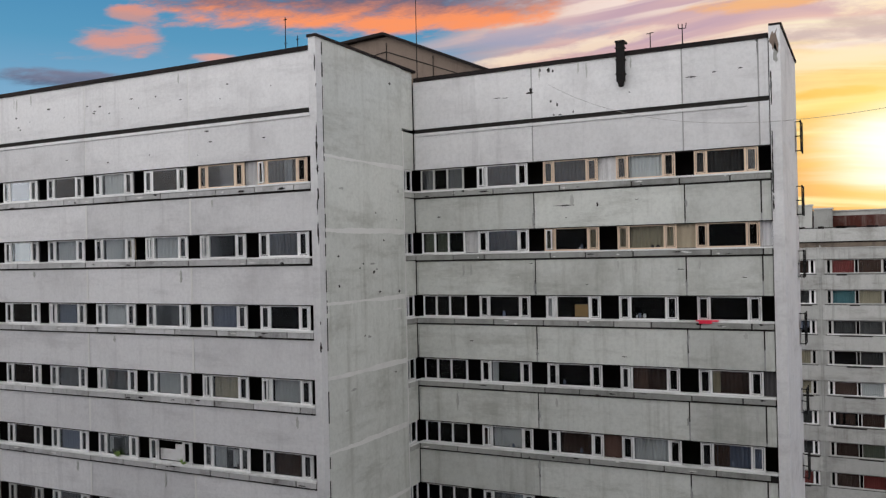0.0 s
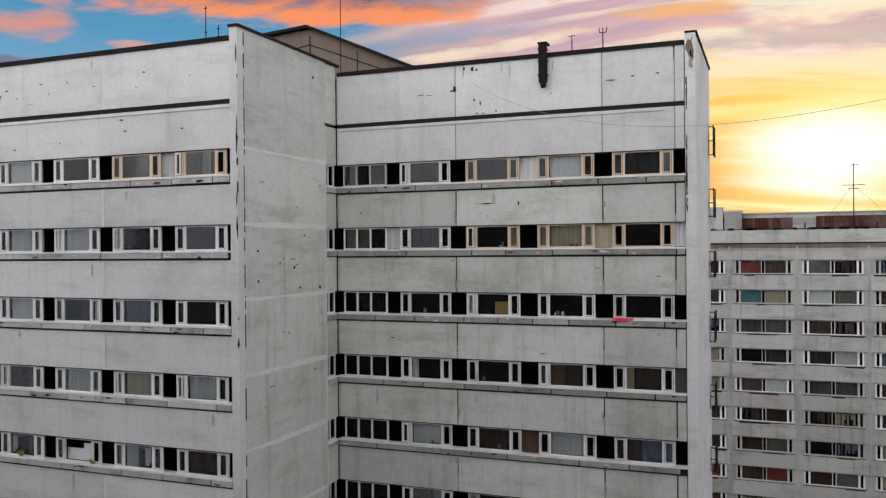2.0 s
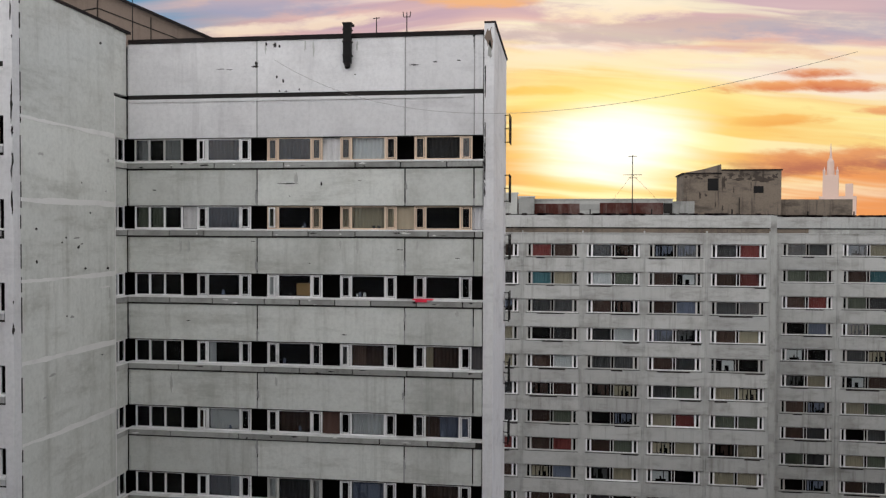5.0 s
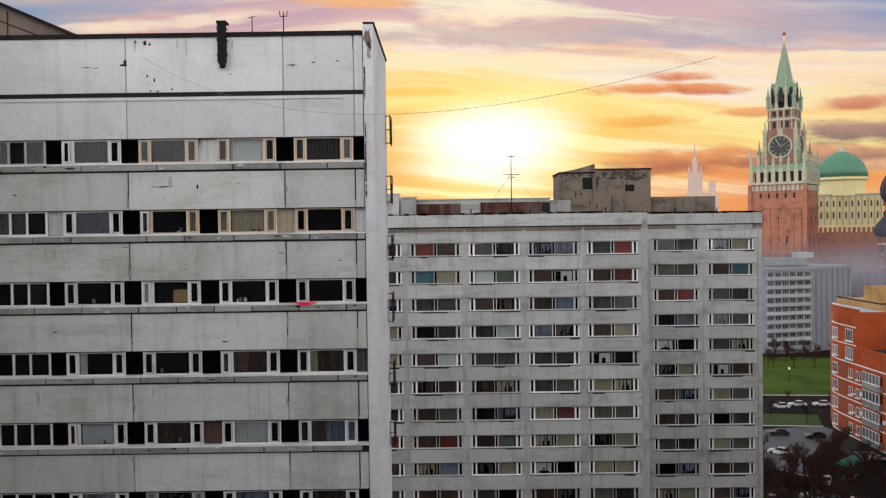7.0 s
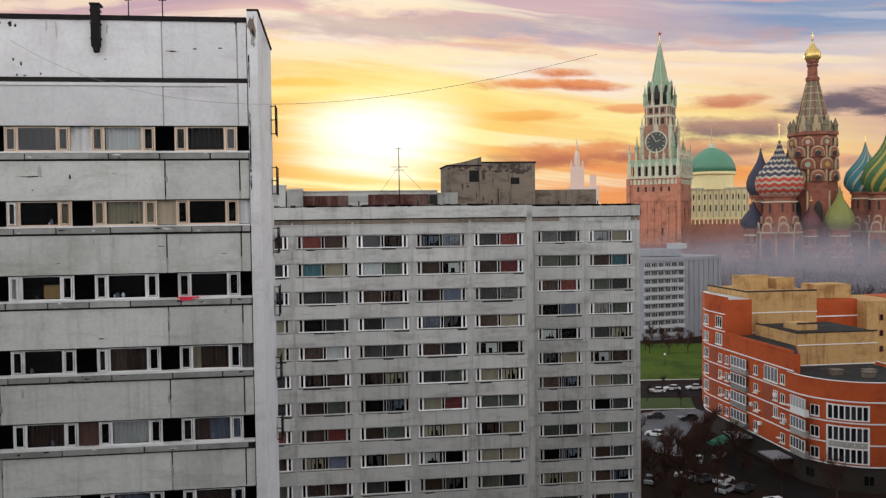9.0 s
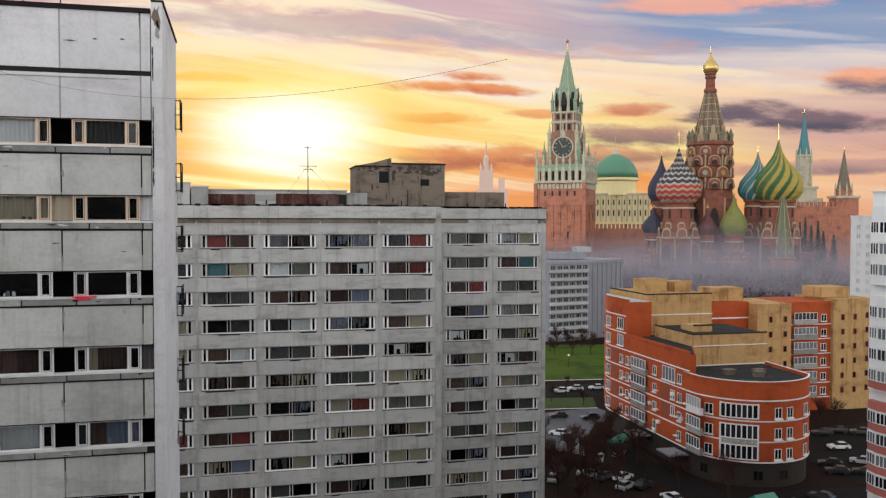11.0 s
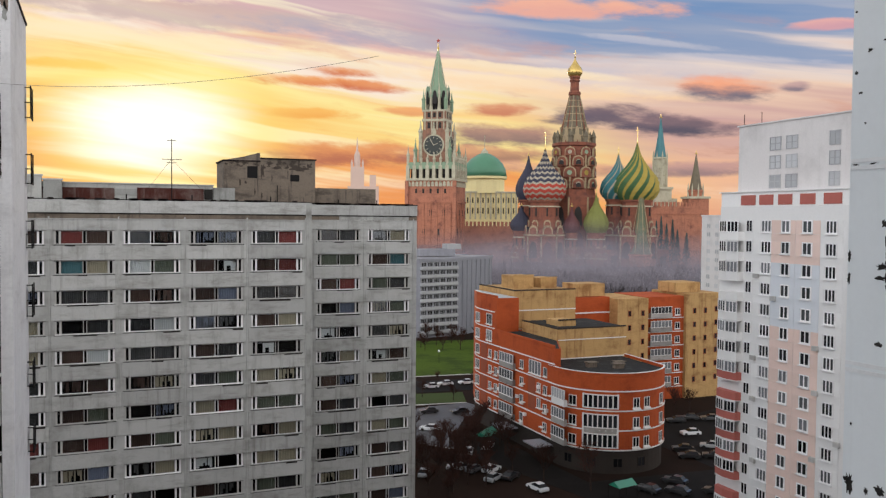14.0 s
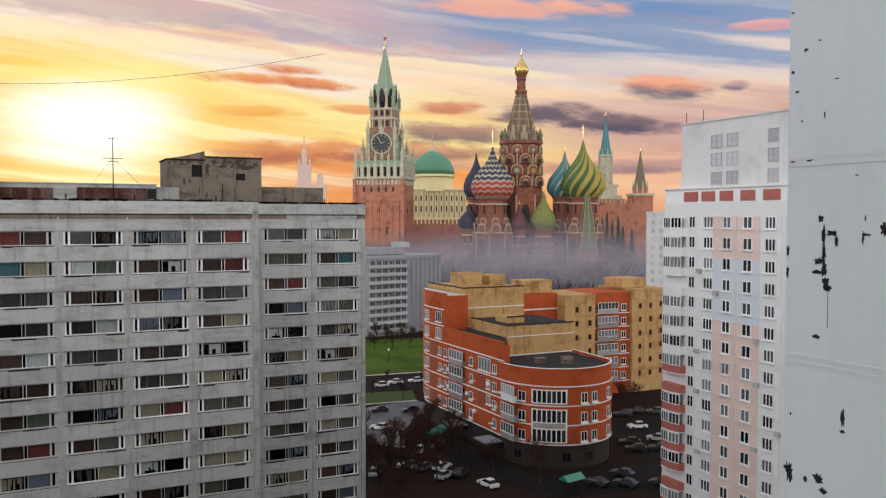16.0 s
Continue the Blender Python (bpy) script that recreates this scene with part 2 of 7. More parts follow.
def glass(name, tint, gloss=0.5, fresnel=1.0):
    m = bpy.data.materials.new(name)
    m.use_nodes = True
    N = Nodes(m.node_tree)
    clear, shine, mix = N.add("ShaderNodeBsdfTransparent"), N.add("ShaderNodeBsdfGlossy"), N.add("ShaderNodeMixShader")
    N.put(clear.inputs[0], tint)
    N.put(shine.inputs["Color"], (0.95, 0.97, 1.0))
    shine.inputs["Roughness"].default_value = 0.03
    fr = N.add("ShaderNodeFresnel")
    fr.inputs["IOR"].default_value = 1.5
    N.put(mix.inputs[0], N.math("ADD", N.math("MULTIPLY", fr.outputs[0], fresnel), gloss, clamp=True))
    N.put(mix.inputs[1], clear.outputs[0])
    N.put(mix.inputs[2], shine.outputs[0])
    N.put(N.add("ShaderNodeOutputMaterial").inputs[0], mix.outputs[0])
    return m


M = dict(
    panel=material("weathered_concrete_panel", (0.74, 0.73, 0.735), 0.9, grain=0.28, stain=0.4, bump=0.3, vary=0.06, streaks=0.28, smear=0.34, scale=0.7, stain_colour=(0.36, 0.345, 0.35), spec=0.2),
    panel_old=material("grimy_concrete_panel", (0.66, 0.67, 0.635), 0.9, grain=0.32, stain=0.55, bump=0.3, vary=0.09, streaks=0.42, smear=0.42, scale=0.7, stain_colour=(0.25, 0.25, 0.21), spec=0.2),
    ledge_pale=material("pale_ledge", (0.6, 0.59, 0.59), 0.9, grain=0.4, stain=0.8, vary=0.15, streaks=0.5, scale=2, stain_colour=(0.12, 0.11, 0.1), spec=0.2),
    panel_b=material("pale_concrete", (0.49, 0.49, 0.475), 0.9, grain=0.4, stain=0.6, bump=0.2, vary=0.1, streaks=0.5, smear=0.5, scale=0.8, stain_colour=(0.17, 0.16, 0.14), spec=0.2),
    seal=material("joint_sealant", (0.76, 0.75, 0.73), 0.8, grain=0.15, stain=0.25, scale=2),
    seal_grey=material("grey_joint_filler", (0.36, 0.36, 0.35), 0.9, grain=0.5, stain=0.7, scale=2),
    # near-black for open joints, and for shade lines built as strips
    gap=material("dark_joint_and_shade", (0.03, 0.028, 0.026), 0.95, grain=0.3, spec=0.08),
    ledge=material("grey_ledge", (0.42, 0.42, 0.4), 0.9, grain=0.4, stain=0.7, vary=0.22, streaks=0.4, stain_colour=(0.08, 0.075, 0.065), spec=0.2),
    sill=material("white_sill", (0.86, 0.86, 0.85), 0.6, grain=0.25, stain=0.6, scale=1.5, stain_colour=(0.35, 0.34, 0.32)),
    frame=material("white_frame", (0.87, 0.86, 0.86), 0.5, grain=0.25, stain=0.5, scale=2.6, stain_colour=(0.2, 0.19, 0.18), vary=0.1),
    frame_warm=material("cream_wood_frame", (0.78, 0.6, 0.45), 0.55, grain=0.25, stain=0.4, scale=2.6, vary=0.06),
    frame_old=material("grey_wood_frame", (0.5, 0.49, 0.47), 0.7, grain=0.3, stain=0.3, vary=0.1),
    # near-black on purpose: the dark of unlit rooms is in the colour
    inside=material("unlit_room_black", (0.014, 0.012, 0.012), 0.9, grain=0.3, vary=0.3, spec=0.05),
    coping=material("tarred_coping", (0.016, 0.013, 0.013), 0.85, grain=0.4, stain=0.5, stain_colour=(0.07, 0.045, 0.035), spec=0.15),
    rust=material("rusted_sheet", (0.075, 0.022, 0.016), 0.85, grain=0.5, stain=0.5, scale=0.8, stain_colour=(0.26, 0.22, 0.2), streaks=0.4, spec=0.2),
    roof=material("bitumen_roof", (0.035, 0.034, 0.034), 0.9, grain=0.4, stain=0.5, stain_colour=(0.1, 0.1, 0.1), spec=0.08),
    brown=material("brown_board", (0.2, 0.15, 0.12), 0.9, grain=0.3, stain=0.4, streaks=0.4),
    old=material("bare_dirty_concrete", (0.21, 0.17, 0.135), 0.95, grain=0.6, stain=0.95, streaks=0.9, smear=0.7, bump=0.3, scale=0.8, stain_colour=(0.05, 0.043, 0.038), spec=0.15),
    iron=material("dark_iron", (0.014, 0.013, 0.013), 0.8, grain=0.3, spec=0.15),
    curtain_white=material("white_curtain", (0.74, 0.73, 0.74), 0.9, grain=0.15, streaks=0.2, vary=0.15, spec=0.08),
    curtain_grey=material("grey_curtain", (0.09, 0.085, 0.088), 0.9, grain=0.25, streaks=0.6, vary=0.45, spec=0.08),
    curtain_cream=material("cream_curtain", (0.46, 0.39, 0.29), 0.9, grain=0.15, streaks=0.3, vary=0.15, spec=0.08),
    curtain_brown=material("brown_curtain", (0.115, 0.07, 0.058), 0.9, grain=0.25, streaks=0.5, vary=0.35, spec=0.08),
    curtain_red=material("red_curtain", (0.27, 0.07, 0.065), 0.9, grain=0.2, streaks=0.4, vary=0.3, spec=0.08),
    curtain_blue=material("blue_curtain", (0.22, 0.24, 0.33), 0.9, grain=0.2, streaks=0.4, vary=0.3, spec=0.08),
    curtain_teal=material("teal_curtain", (0.1, 0.22, 0.25), 0.9, grain=0.2, streaks=0.4, vary=0.2, spec=0.08),
    curtain_green=material("green_curtain", (0.17, 0.18, 0.14), 0.9, grain=0.2, streaks=0.4, vary=0.2, spec=0.08),
    pane=glass("window_pane", (0.85, 0.87, 0.87), 0.0, 0.22),
    pane_bright=glass("sky_reflecting_pane", (0.75, 0.78, 0.8), 0.075, 0.9),
    box=material("cardboard", (0.5, 0.3, 0.13), 0.9, grain=0.2),
    red=material("red_cloth", (0.85, 0.03, 0.08), 0.7),
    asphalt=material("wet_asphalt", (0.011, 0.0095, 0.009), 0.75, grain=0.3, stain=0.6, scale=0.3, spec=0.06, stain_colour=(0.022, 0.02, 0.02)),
    road=material("grey_road", (0.1, 0.1, 0.105), 0.5, grain=0.2, stain=0.7, scale=0.3, stain_colour=(0.03, 0.028, 0.028), spec=0.2),
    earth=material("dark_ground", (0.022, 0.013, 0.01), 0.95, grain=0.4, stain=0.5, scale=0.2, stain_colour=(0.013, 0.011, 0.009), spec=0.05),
    grass=material("lawn", (0.07, 0.11, 0.015), 0.95, grain=0.5, stain=1.0, smear=0.6, scale=0.16, stain_colour=(0.018, 0.03, 0.01), spec=0.08),
    orange=material("orange_brick", (0.46, 0.088, 0.025), 0.85, grain=0.45, stain=0.85, smear=0.3, scale=0.7, streaks=0.3, stain_colour=(0.24, 0.04, 0.015), spec=0.2),
    tan=material("tan_brick", (0.53, 0.33, 0.14), 0.9, grain=0.4, stain=0.9, smear=0.35, scale=0.5, streaks=0.8, stain_colour=(0.17, 0.07, 0.025), spec=0.2),
    band=material("white_band", (0.76, 0.74, 0.72), 0.7, grain=0.15, stain=0.15),
    podium=material("dark_stone_base", (0.05, 0.041, 0.036), 0.9, grain=0.4, stain=0.4, spec=0.08),
    white=material("white_facade", (0.8, 0.79, 0.78), 0.85, grain=0.12, stain=0.25, scale=0.4, vary=0.05, stain_colour=(0.6, 0.59, 0.58), spec=0.2),
    pink=material("pale_pink_facade", (0.78, 0.6, 0.53), 0.85, grain=0.12, stain=0.25, scale=0.4, vary=0.05, spec=0.2, stain_colour=(0.66, 0.53, 0.48)),
    paleblue=material("pale_grey_facade", (0.66, 0.69, 0.73), 0.85, grain=0.08, stain=0.12, scale=0.4),
    brick_red=material("brick_red_panel", (0.44, 0.125, 0.1), 0.8, grain=0.2, stain=0.2, vary=0.06),
    farwall=material("grey_far_wall", (0.27, 0.27, 0.3), 0.9, grain=0.3, stain=0.4, scale=0.2, streaks=0.4),
    near=material("painted_near_wall", (0.7, 0.735, 0.755), 0.8, grain=0.06, stain=0.2, scale=0.9, bump=0.2, streaks=0.2, stain_colour=(0.5, 0.51, 0.51), spec=0.2),
    verge=material("dark_grass", (0.06, 0.085, 0.03), 0.95, grain=0.4, stain=0.5, scale=0.3, spec=0.08),
    pave=material("pale_terrace", (0.42, 0.45, 0.47), 0.6, grain=0.2, stain=0.5, scale=0.4),
    balcony=material("grey_balcony", (0.42, 0.42, 0.43), 0.6, grain=0.15, stain=0.3, vary=0.15),
    loggia=material("grimy_loggia_front", (0.3, 0.28, 0.26), 0.6, grain=0.25, stain=0.6, vary=0.25, streaks=0.4, scale=1.5, stain_colour=(0.1, 0.085, 0.075)),
    leaf=material("yellow_green_leaves", (0.2, 0.32, 0.07), 0.7, grain=0.3, vary=0.2),
    # worn white plaster with the haze over the far storeys mixed into it
    haze_white=material("hazy_weathered_plaster", (0.66, 0.63, 0.62), 0.9, grain=0.15, stain=0.35, scale=0.4, streaks=0.2, spec=0.15),
    soot=material("soot_stain", (0.075, 0.06, 0.05), 0.95, grain=0.5, stain=0.5, scale=2, spec=0.08),
    # brick darkened by a hollow's shade; small window frames use it too
    recess=material("shaded_recess_brick", (0.3, 0.07, 0.03), 0.9, grain=0.3, stain=0.3),
    darkglass=material("dark_window_glass", (0.02, 0.02, 0.023), 0.2, vary=0.6, spec=0.25),
    greyglass=material("curtained_window_glass", (0.11, 0.113, 0.12), 0.25, vary=0.8, spec=0.25),
    joint_white=material("smeared_filler", (0.7, 0.71, 0.72), 0.8, grain=0.2, stain=0.3, scale=3),
    # far windows paled by haze in the colour; also one white loggia's glass
    paleglass=material("pale_glass", (0.46, 0.46, 0.47), 0.3, vary=0.2),
    drip=material("water_stain", (0.5, 0.5, 0.475), 0.9, grain=0.4, stain=0.5, scale=3, stain_colour=(0.38, 0.375, 0.35), spec=0.2),
    cord=material("grey_cord", (0.3, 0.28, 0.27), 0.9),
    peel=material("bare_peeled_patch", (0.028, 0.026, 0.025), 0.95, grain=0.3, stain=0.6, scale=6, stain_colour=(0.1, 0.085, 0.075), spec=0.08),
)

# ---- building helpers ----


class Geo:
    """Collects the vertices and faces of one mesh."""

    def __init__(self):
        self.v, self.f, self.m, self.smooth = [], [], [], False

    def box(self, x0, x1, y0, y1, z0, z1, mat=0):
        n = len(self.v)
        self.v += [(x, y, z) for z in (z0, z1) for x, y in ((x0, y0), (x1, y0), (x1, y1), (x0, y1))]
        self.f += [tuple(n + i for i in q) for q in ((3, 2, 1, 0), (4, 5, 6, 7), (0, 1, 5, 4), (1, 2, 6, 5), (2, 3, 7, 6), (3, 0, 4, 7))]
        self.m += [mat] * 6
        return self

    def prism(self, outline, z0, z1, mat=0, cap=True):
        """An upright prism over an outline of (x, y), counter-clockwise from above."""
        n, k = len(self.v), len(outline)
        self.v += [(x, y, z) for z in (z0, z1) for x, y in outline]
        self.f += [(n + i, n + (i + 1) % k, n + k + (i + 1) % k, n + k + i) for i in range(k)]
        self.m += [mat] * k
        if cap:
            self.f += [tuple(n + i for i in reversed(range(k))), tuple(n + k + i for i in range(k))]
            self.m += [mat] * 2
        return self

    def ribbon(self, path, depth, z0, z1, mat=0):
        """A wall of some depth that stands along an open path of (x, y); depth is laid to the left of the way."""
        inner = []
        for i, (x, y) in enumerate(path):
            a, b = path[max(i - 1, 0)], path[min(i + 1, len(path) - 1)]
            dx, dy = b[0] - a[0], b[1] - a[1]
            k = depth / math.hypot(dx, dy)
            inner.append((x - dy * k, y + dx * k))
        return self.prism(list(path) + inner[::-1], z0, z1, mat)

    def lathe(self, profile, sides=16, centre=(0, 0), paint=None, twist=0.0, lobes=0, lobe=0.0, turn=0.0):
        """A body of revolution from (radius, z) rows. paint(row, side): the material's index."""
        n = len(self.v)
        top, low = profile[-1][1], profile[0][1]
        for i, (r, z) in enumerate(profile):
            for s in range(sides):
                a = math.tau * s / sides + turn + twist * (z - low) / (top - low)
                q = r * (1 + lobe * math.cos(lobes * math.tau * s / sides))
                self.v.append((centre[0] + q * math.cos(a), centre[1] + q * math.sin(a), z))
        for i in range(len(profile) - 1):
            for s in range(sides):
                t = (s + 1) % sides
                self.f.append((n + i * sides + s, n + i * sides + t, n + (i + 1) * sides + t, n + (i + 1) * sides + s))
                self.m.append(paint(i, s) if paint else 0)
        self.f += [tuple(n + s for s in reversed(range(sides))), tuple(n + (len(profile) - 1) * sides + s for s in range(sides))]
        self.m += [0, paint(len(profile) - 2, 0) if paint else 0]
        return self

    def tube(self, a, b, r0, r1=None, sides=6, mat=0):
        a, b = Vector(a), Vector(b)
        r1 = r0 if r1 is None else r1
        q = (b - a).to_track_quat("Z", "Y")
        n = len(self.v)
        for p, r in ((a, r0), (b, r1)):
            self.v += [tuple(p + q @ Vector((r * math.cos(math.tau * s / sides), r * math.sin(math.tau * s / sides), 0))) for s in range(sides)]
        self.f += [(n + s, n + (s + 1) % sides, n + sides + (s + 1) % sides, n + sides + s) for s in range(sides)]
        self.f += [tuple(n + s for s in reversed(range(sides))), tuple(n + sides + s for s in range(sides))]
        self.m += [mat] * (sides + 2)
        return self

    def mesh(self, name, mats):
        me = bpy.data.meshes.new(name)
        me.from_pydata(self.v, [], self.f)
        for m in mats if isinstance(mats, (list, tuple)) else [mats]:
            me.materials.append(m)
        me.polygons.foreach_set("material_index", self.m)
        if self.smooth:
            me.polygons.foreach_set("use_smooth", [True] * len(self.f))
        me.update()
        return me


WORLD_AT = {}


def thing(name, at, label="", category="", group="", kind="", turn=0.0):
    """An Empty at a thing's base."""
    ob = new(name)
    ob.location, ob.rotation_euler[2] = at, radians(turn)
    WORLD_AT[ob.name] = Vector(at)
    return tagged(ob, label, category, group, kind)


def solid(name, geo, mats, label="", category="", group="", kind=""):
    """A thing that is one mesh, with its origin at its base's middle."""
    v = np.array(geo.v)
    c = Vector(((v[:, 0].min() + v[:, 0].max()) / 2, (v[:, 1].min() + v[:, 1].max()) / 2, v[:, 2].min()))
    geo.v = [tuple(p) for p in v - np.array(c)]
    ob = new(name, geo.mesh(name, mats))
    ob.location = c
    return tagged(ob, label, category, group, kind)


def part(name, geo, mats, parent, label="", at=(0, 0, 0)):
    """One mesh under a thing or a part. geo: a Geo in the parent's coordinates, or a mesh shared by alike pieces, set at a place in them."""
    ob = new(name, geo if isinstance(geo, bpy.types.Mesh) else geo.mesh(name, mats))
    ob.parent, ob.location = parent, at
    return tagged(ob, label)


rng = random.Random(4)
CURTAIN = dict(w="curtain_white", g="curtain_grey", c="curtain_cream", b="curtain_brown", r="curtain_red", u="curtain_blue", t="curtain_teal", n="curtain_green")


def curtain_mesh(width, height, folds):
    """A hanging cloth with soft folds, in the plane of x and z."""
    g, n = Geo(), max(6, int(folds * 6))
    for z in (0.0, height):
        for i in range(n + 1):
            g.v.append((width * i / n, 0.03 * math.sin(folds * math.tau * i / n) + 0.012 * math.sin(2.7 * folds * math.tau * i / n), z))
    g.f = [(i, i + 1, n + 2 + i, n + 1 + i) for i in range(n)]
    g.m = [0] * n
    g.smooth = True
    return g


SHARED = {}


def shared(key, make, mats):
    if key not in SHARED:
        SHARED[key] = make().mesh(key[0], mats)
    return SHARED[key]


def lattice(xs, zs, filled, y0, y1):
    """One connected plate in the plane of x and z, of depth y0 to y1, whose cells are filled or open."""
    g = Geo()
    nx, nz = len(xs), len(zs)
    g.v = [(x, y, z) for y in (y0, y1) for z in zs for x in xs]
    at = lambda i, j, k: k * nx * nz + j * nx + i
    full = lambda i, j: 0 <= i < nx - 1 and 0 <= j < nz - 1 and filled(i, j)
    for j in range(nz - 1):
        for i in range(nx - 1):
            if not full(i, j):
                continue
            g.f += [(at(i, j, 0), at(i + 1, j, 0), at(i + 1, j + 1, 0), at(i, j + 1, 0)), (at(i, j + 1, 1), at(i + 1, j + 1, 1), at(i + 1, j, 1), at(i, j, 1))]
            for di, dj, p, q in ((-1, 0, (i, j + 1), (i, j)), (1, 0, (i + 1, j), (i + 1, j + 1)), (0, -1, (i, j), (i + 1, j)), (0, 1, (i + 1, j + 1), (i, j + 1))):
                if not full(i + di, j + dj):
                    g.f.append((at(*q, 0), at(*p, 0), at(*p, 1), at(*q, 1)))
    used = sorted({k for f in g.f for k in f})
    new_index = {k: i for i, k in enumerate(used)}
    g.v, g.f = [g.v[k] for k in used], [tuple(new_index[k] for k in f) for f in g.f]
    g.m = [0] * len(g.f)
    return g


def frame_geo(bars, height, rail=0.06, deep=0.07):
    """A window frame: uprights at bars (x from, to) and a rail above and below, centred on its own depth."""
    return lattice([x for b in bars for x in b], [0, rail, height - rail, height], lambda i, j: i % 2 == 0 or j != 1, -deep / 2, deep / 2)


# ---- near apartment block: two facades with strip windows ----
YA, YW, XR, XE = 35.5, 27.6, -19.4, -2.88
BACK = 43.2
block = thing("apartment_building", ((XR + XE) / 2, 39, 0), "weathered grey concrete panel block with long strip windows", "building")
OA = Vector(block.location)


def wall_part(name, boxes, mat, label="", parent=None, origin=None, kind=""):
    g = Geo()
    o = origin or OA
    for x0, x1, y0, y1, z0, z1 in boxes:
        g.box(x0 - o.x, x1 - o.x, y0 - o.y, y1 - o.y, z0, z1)
    ob = part(name, g, M[mat], parent or block, label)
    return tagged(ob, kind=kind) if kind else ob


# solid near-black block behind the windows: unlit rooms and floor slabs, darkness in colour
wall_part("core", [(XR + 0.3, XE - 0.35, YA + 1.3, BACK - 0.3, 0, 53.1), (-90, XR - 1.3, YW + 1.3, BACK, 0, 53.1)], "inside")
wall_part("roof", [(XR - 0.3, XE - 0.3, YA + 0.3, BACK - 0.3, 53.1, 53.25), (-90, XR - 0.3, YW + 0.3, BACK, 53.1, 53.24)], "roof", "flat bitumen roof")
wall_part("end_wall", [(XE - 0.35, XE, YA + 0.25, BACK, 0, 53.7)], "panel", "blank concrete end wall")
wall_part("coping", [(XE - 0.42, XE + 0.06, YA - 0.08, BACK + 0.05, 53.7, 53.8)], "coping")
wall_part("pilaster", [(-3.3, XE, YA - 0.1, YA + 0.247, 0, 53.7)], "panel")
wall_part("pilaster", [(XR - 0.36, XR, YW - 0.1, YW + 0.3, 0, 53.75)], "panel")
wall_part("coping", [(XR - 0.4, XR + 0.06, YW - 0.15, YA + 0.2, 53.75, 53.86)], "coping")
wall_part("coping", [(XR + 0.07, -3.33, YA - 0.08, YA + 0.3, 53.27, 53.45)], "coping")
wall_part("coping", [(-90, XR - 0.42, YW - 0.08, YW + 0.3, 53.27, 53.45)], "coping")
wall_part("back_wall", [(-90, XE - 0.36, BACK + 0.01, BACK + 0.3, 0, 53.3)], "panel")

FLOORS = range(1, -14, -1)
SPLIT_R = [-19.36, -13.33, -6.7, -3.72, -3.32]
SPLIT_W = [-19.78 - 6.46 * i for i in range(6)]


def joint_strip(x, y, z0, z1, r, mat="gap"):
    return (x - r, x + r, y + 0.03, y + 0.2, z0, z1)


def facade(splits, y, left, right):
    """The panels of one facade: spandrels, ledges, sills, the groove below the parapet, and the parapet."""
    xs = sorted(splits)
    if left < xs[0]:
        xs = [left] + xs
    dark = []
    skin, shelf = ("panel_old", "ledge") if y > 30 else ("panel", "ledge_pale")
    for a, b in zip(xs, xs[1:]):
        a2, b2 = a + 0.03, b - 0.03
        wall_part("parapet_panel", [(a2, b2, y, y + 0.3, 50.98, 53.265)], "panel")
        wall_part("top_panel", [(a2, b2, y, y + 0.3, 49.04, 50.78)], "panel")
        # back of the groove: its shade is given by the near-black colour
        dark.append((a, b, y + 0.05, y + 0.29, 50.78, 50.985))
        for k in FLOORS:
            z = EYE + 3 * k
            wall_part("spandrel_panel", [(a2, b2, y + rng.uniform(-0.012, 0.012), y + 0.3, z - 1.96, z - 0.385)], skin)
    for x in xs[1:-1]:
        wall_part("sealed_joint", [(x - 0.031, x + 0.031, y + 0.012, y + 0.28, 49.03, 50.79), (x - 0.031, x + 0.031, y + 0.012, y + 0.28, 50.99, 53.26)], "seal_grey" if y > 30 else "seal")
    for k in FLOORS:
        z = EYE + 3 * k
        dark.append((xs[0], xs[-1], y - 0.01, y + 0.2, z - 0.33, z - 0.09))
        # near-black strip along the foot of the ledges
        dark.append((xs[0], xs[-1], y - 0.012, y + 0.28, z - 0.38, z - 0.335))
        # shadow under the window head, built in as a thin near-black strip
        dark.append((xs[0], xs[-1], y - 0.006, y + 0.28, z + 1.0, z + 1.035))
        for x in xs[1:-1]:
            if y > 30:
                dark.append((x - 0.031, x + 0.031, y + 0.03, y + 0.28, z - 1.98, z - 0.37))
                cut = rng.uniform(0.5, 1.5)
                wall_part("sealed_joint", [(x - 0.03, x + 0.03, y - 0.008, y + 0.028, z - 1.95, z - 0.42 - cut)], "seal_grey")
            else:
                wall_part("sealed_joint", [(x - 0.05, x + 0.05, y - 0.016, y + 0.28, z - 1.97, z - 0.38)], "seal")
        # ledge blocks of uneven length
        x = xs[0]
        while x < xs[-1] - 0.3:
            w = min(rng.choice((1.6, 2.0, 2.1, 2.4, 3.2)), xs[-1] - x)
            wall_part("ledge_block", [(x + 0.03, x + w - 0.03, y - 0.1 + rng.uniform(-0.012, 0.012), y + 0.26, z - 0.3 + rng.uniform(-0.01, 0.01), z - 0.075)], shelf)
            x += w
        wall_part("window_sill", [(xs[0], xs[-1], y - 0.13, y + 0.28, z - 0.07, z)], "sill")
    # one mesh: dark joints together with the painted shade strips
    wall_part("joint", dark, "gap")


facade(SPLIT_R, YA, XR + 0.02, -3.3)
# the wing's unseen length out to x -90 is added to block sky
facade(SPLIT_W, YW, -90, XR)
wall_part("light_moulding", [(XR + 0.1, -4.2, YA - 0.05, YA - 0.002, 50.64, 50.74)], "panel")
wall_part("light_moulding", [(-90, XR - 0.4, YW - 0.05, YW - 0.002, 50.64, 50.72)], "panel")

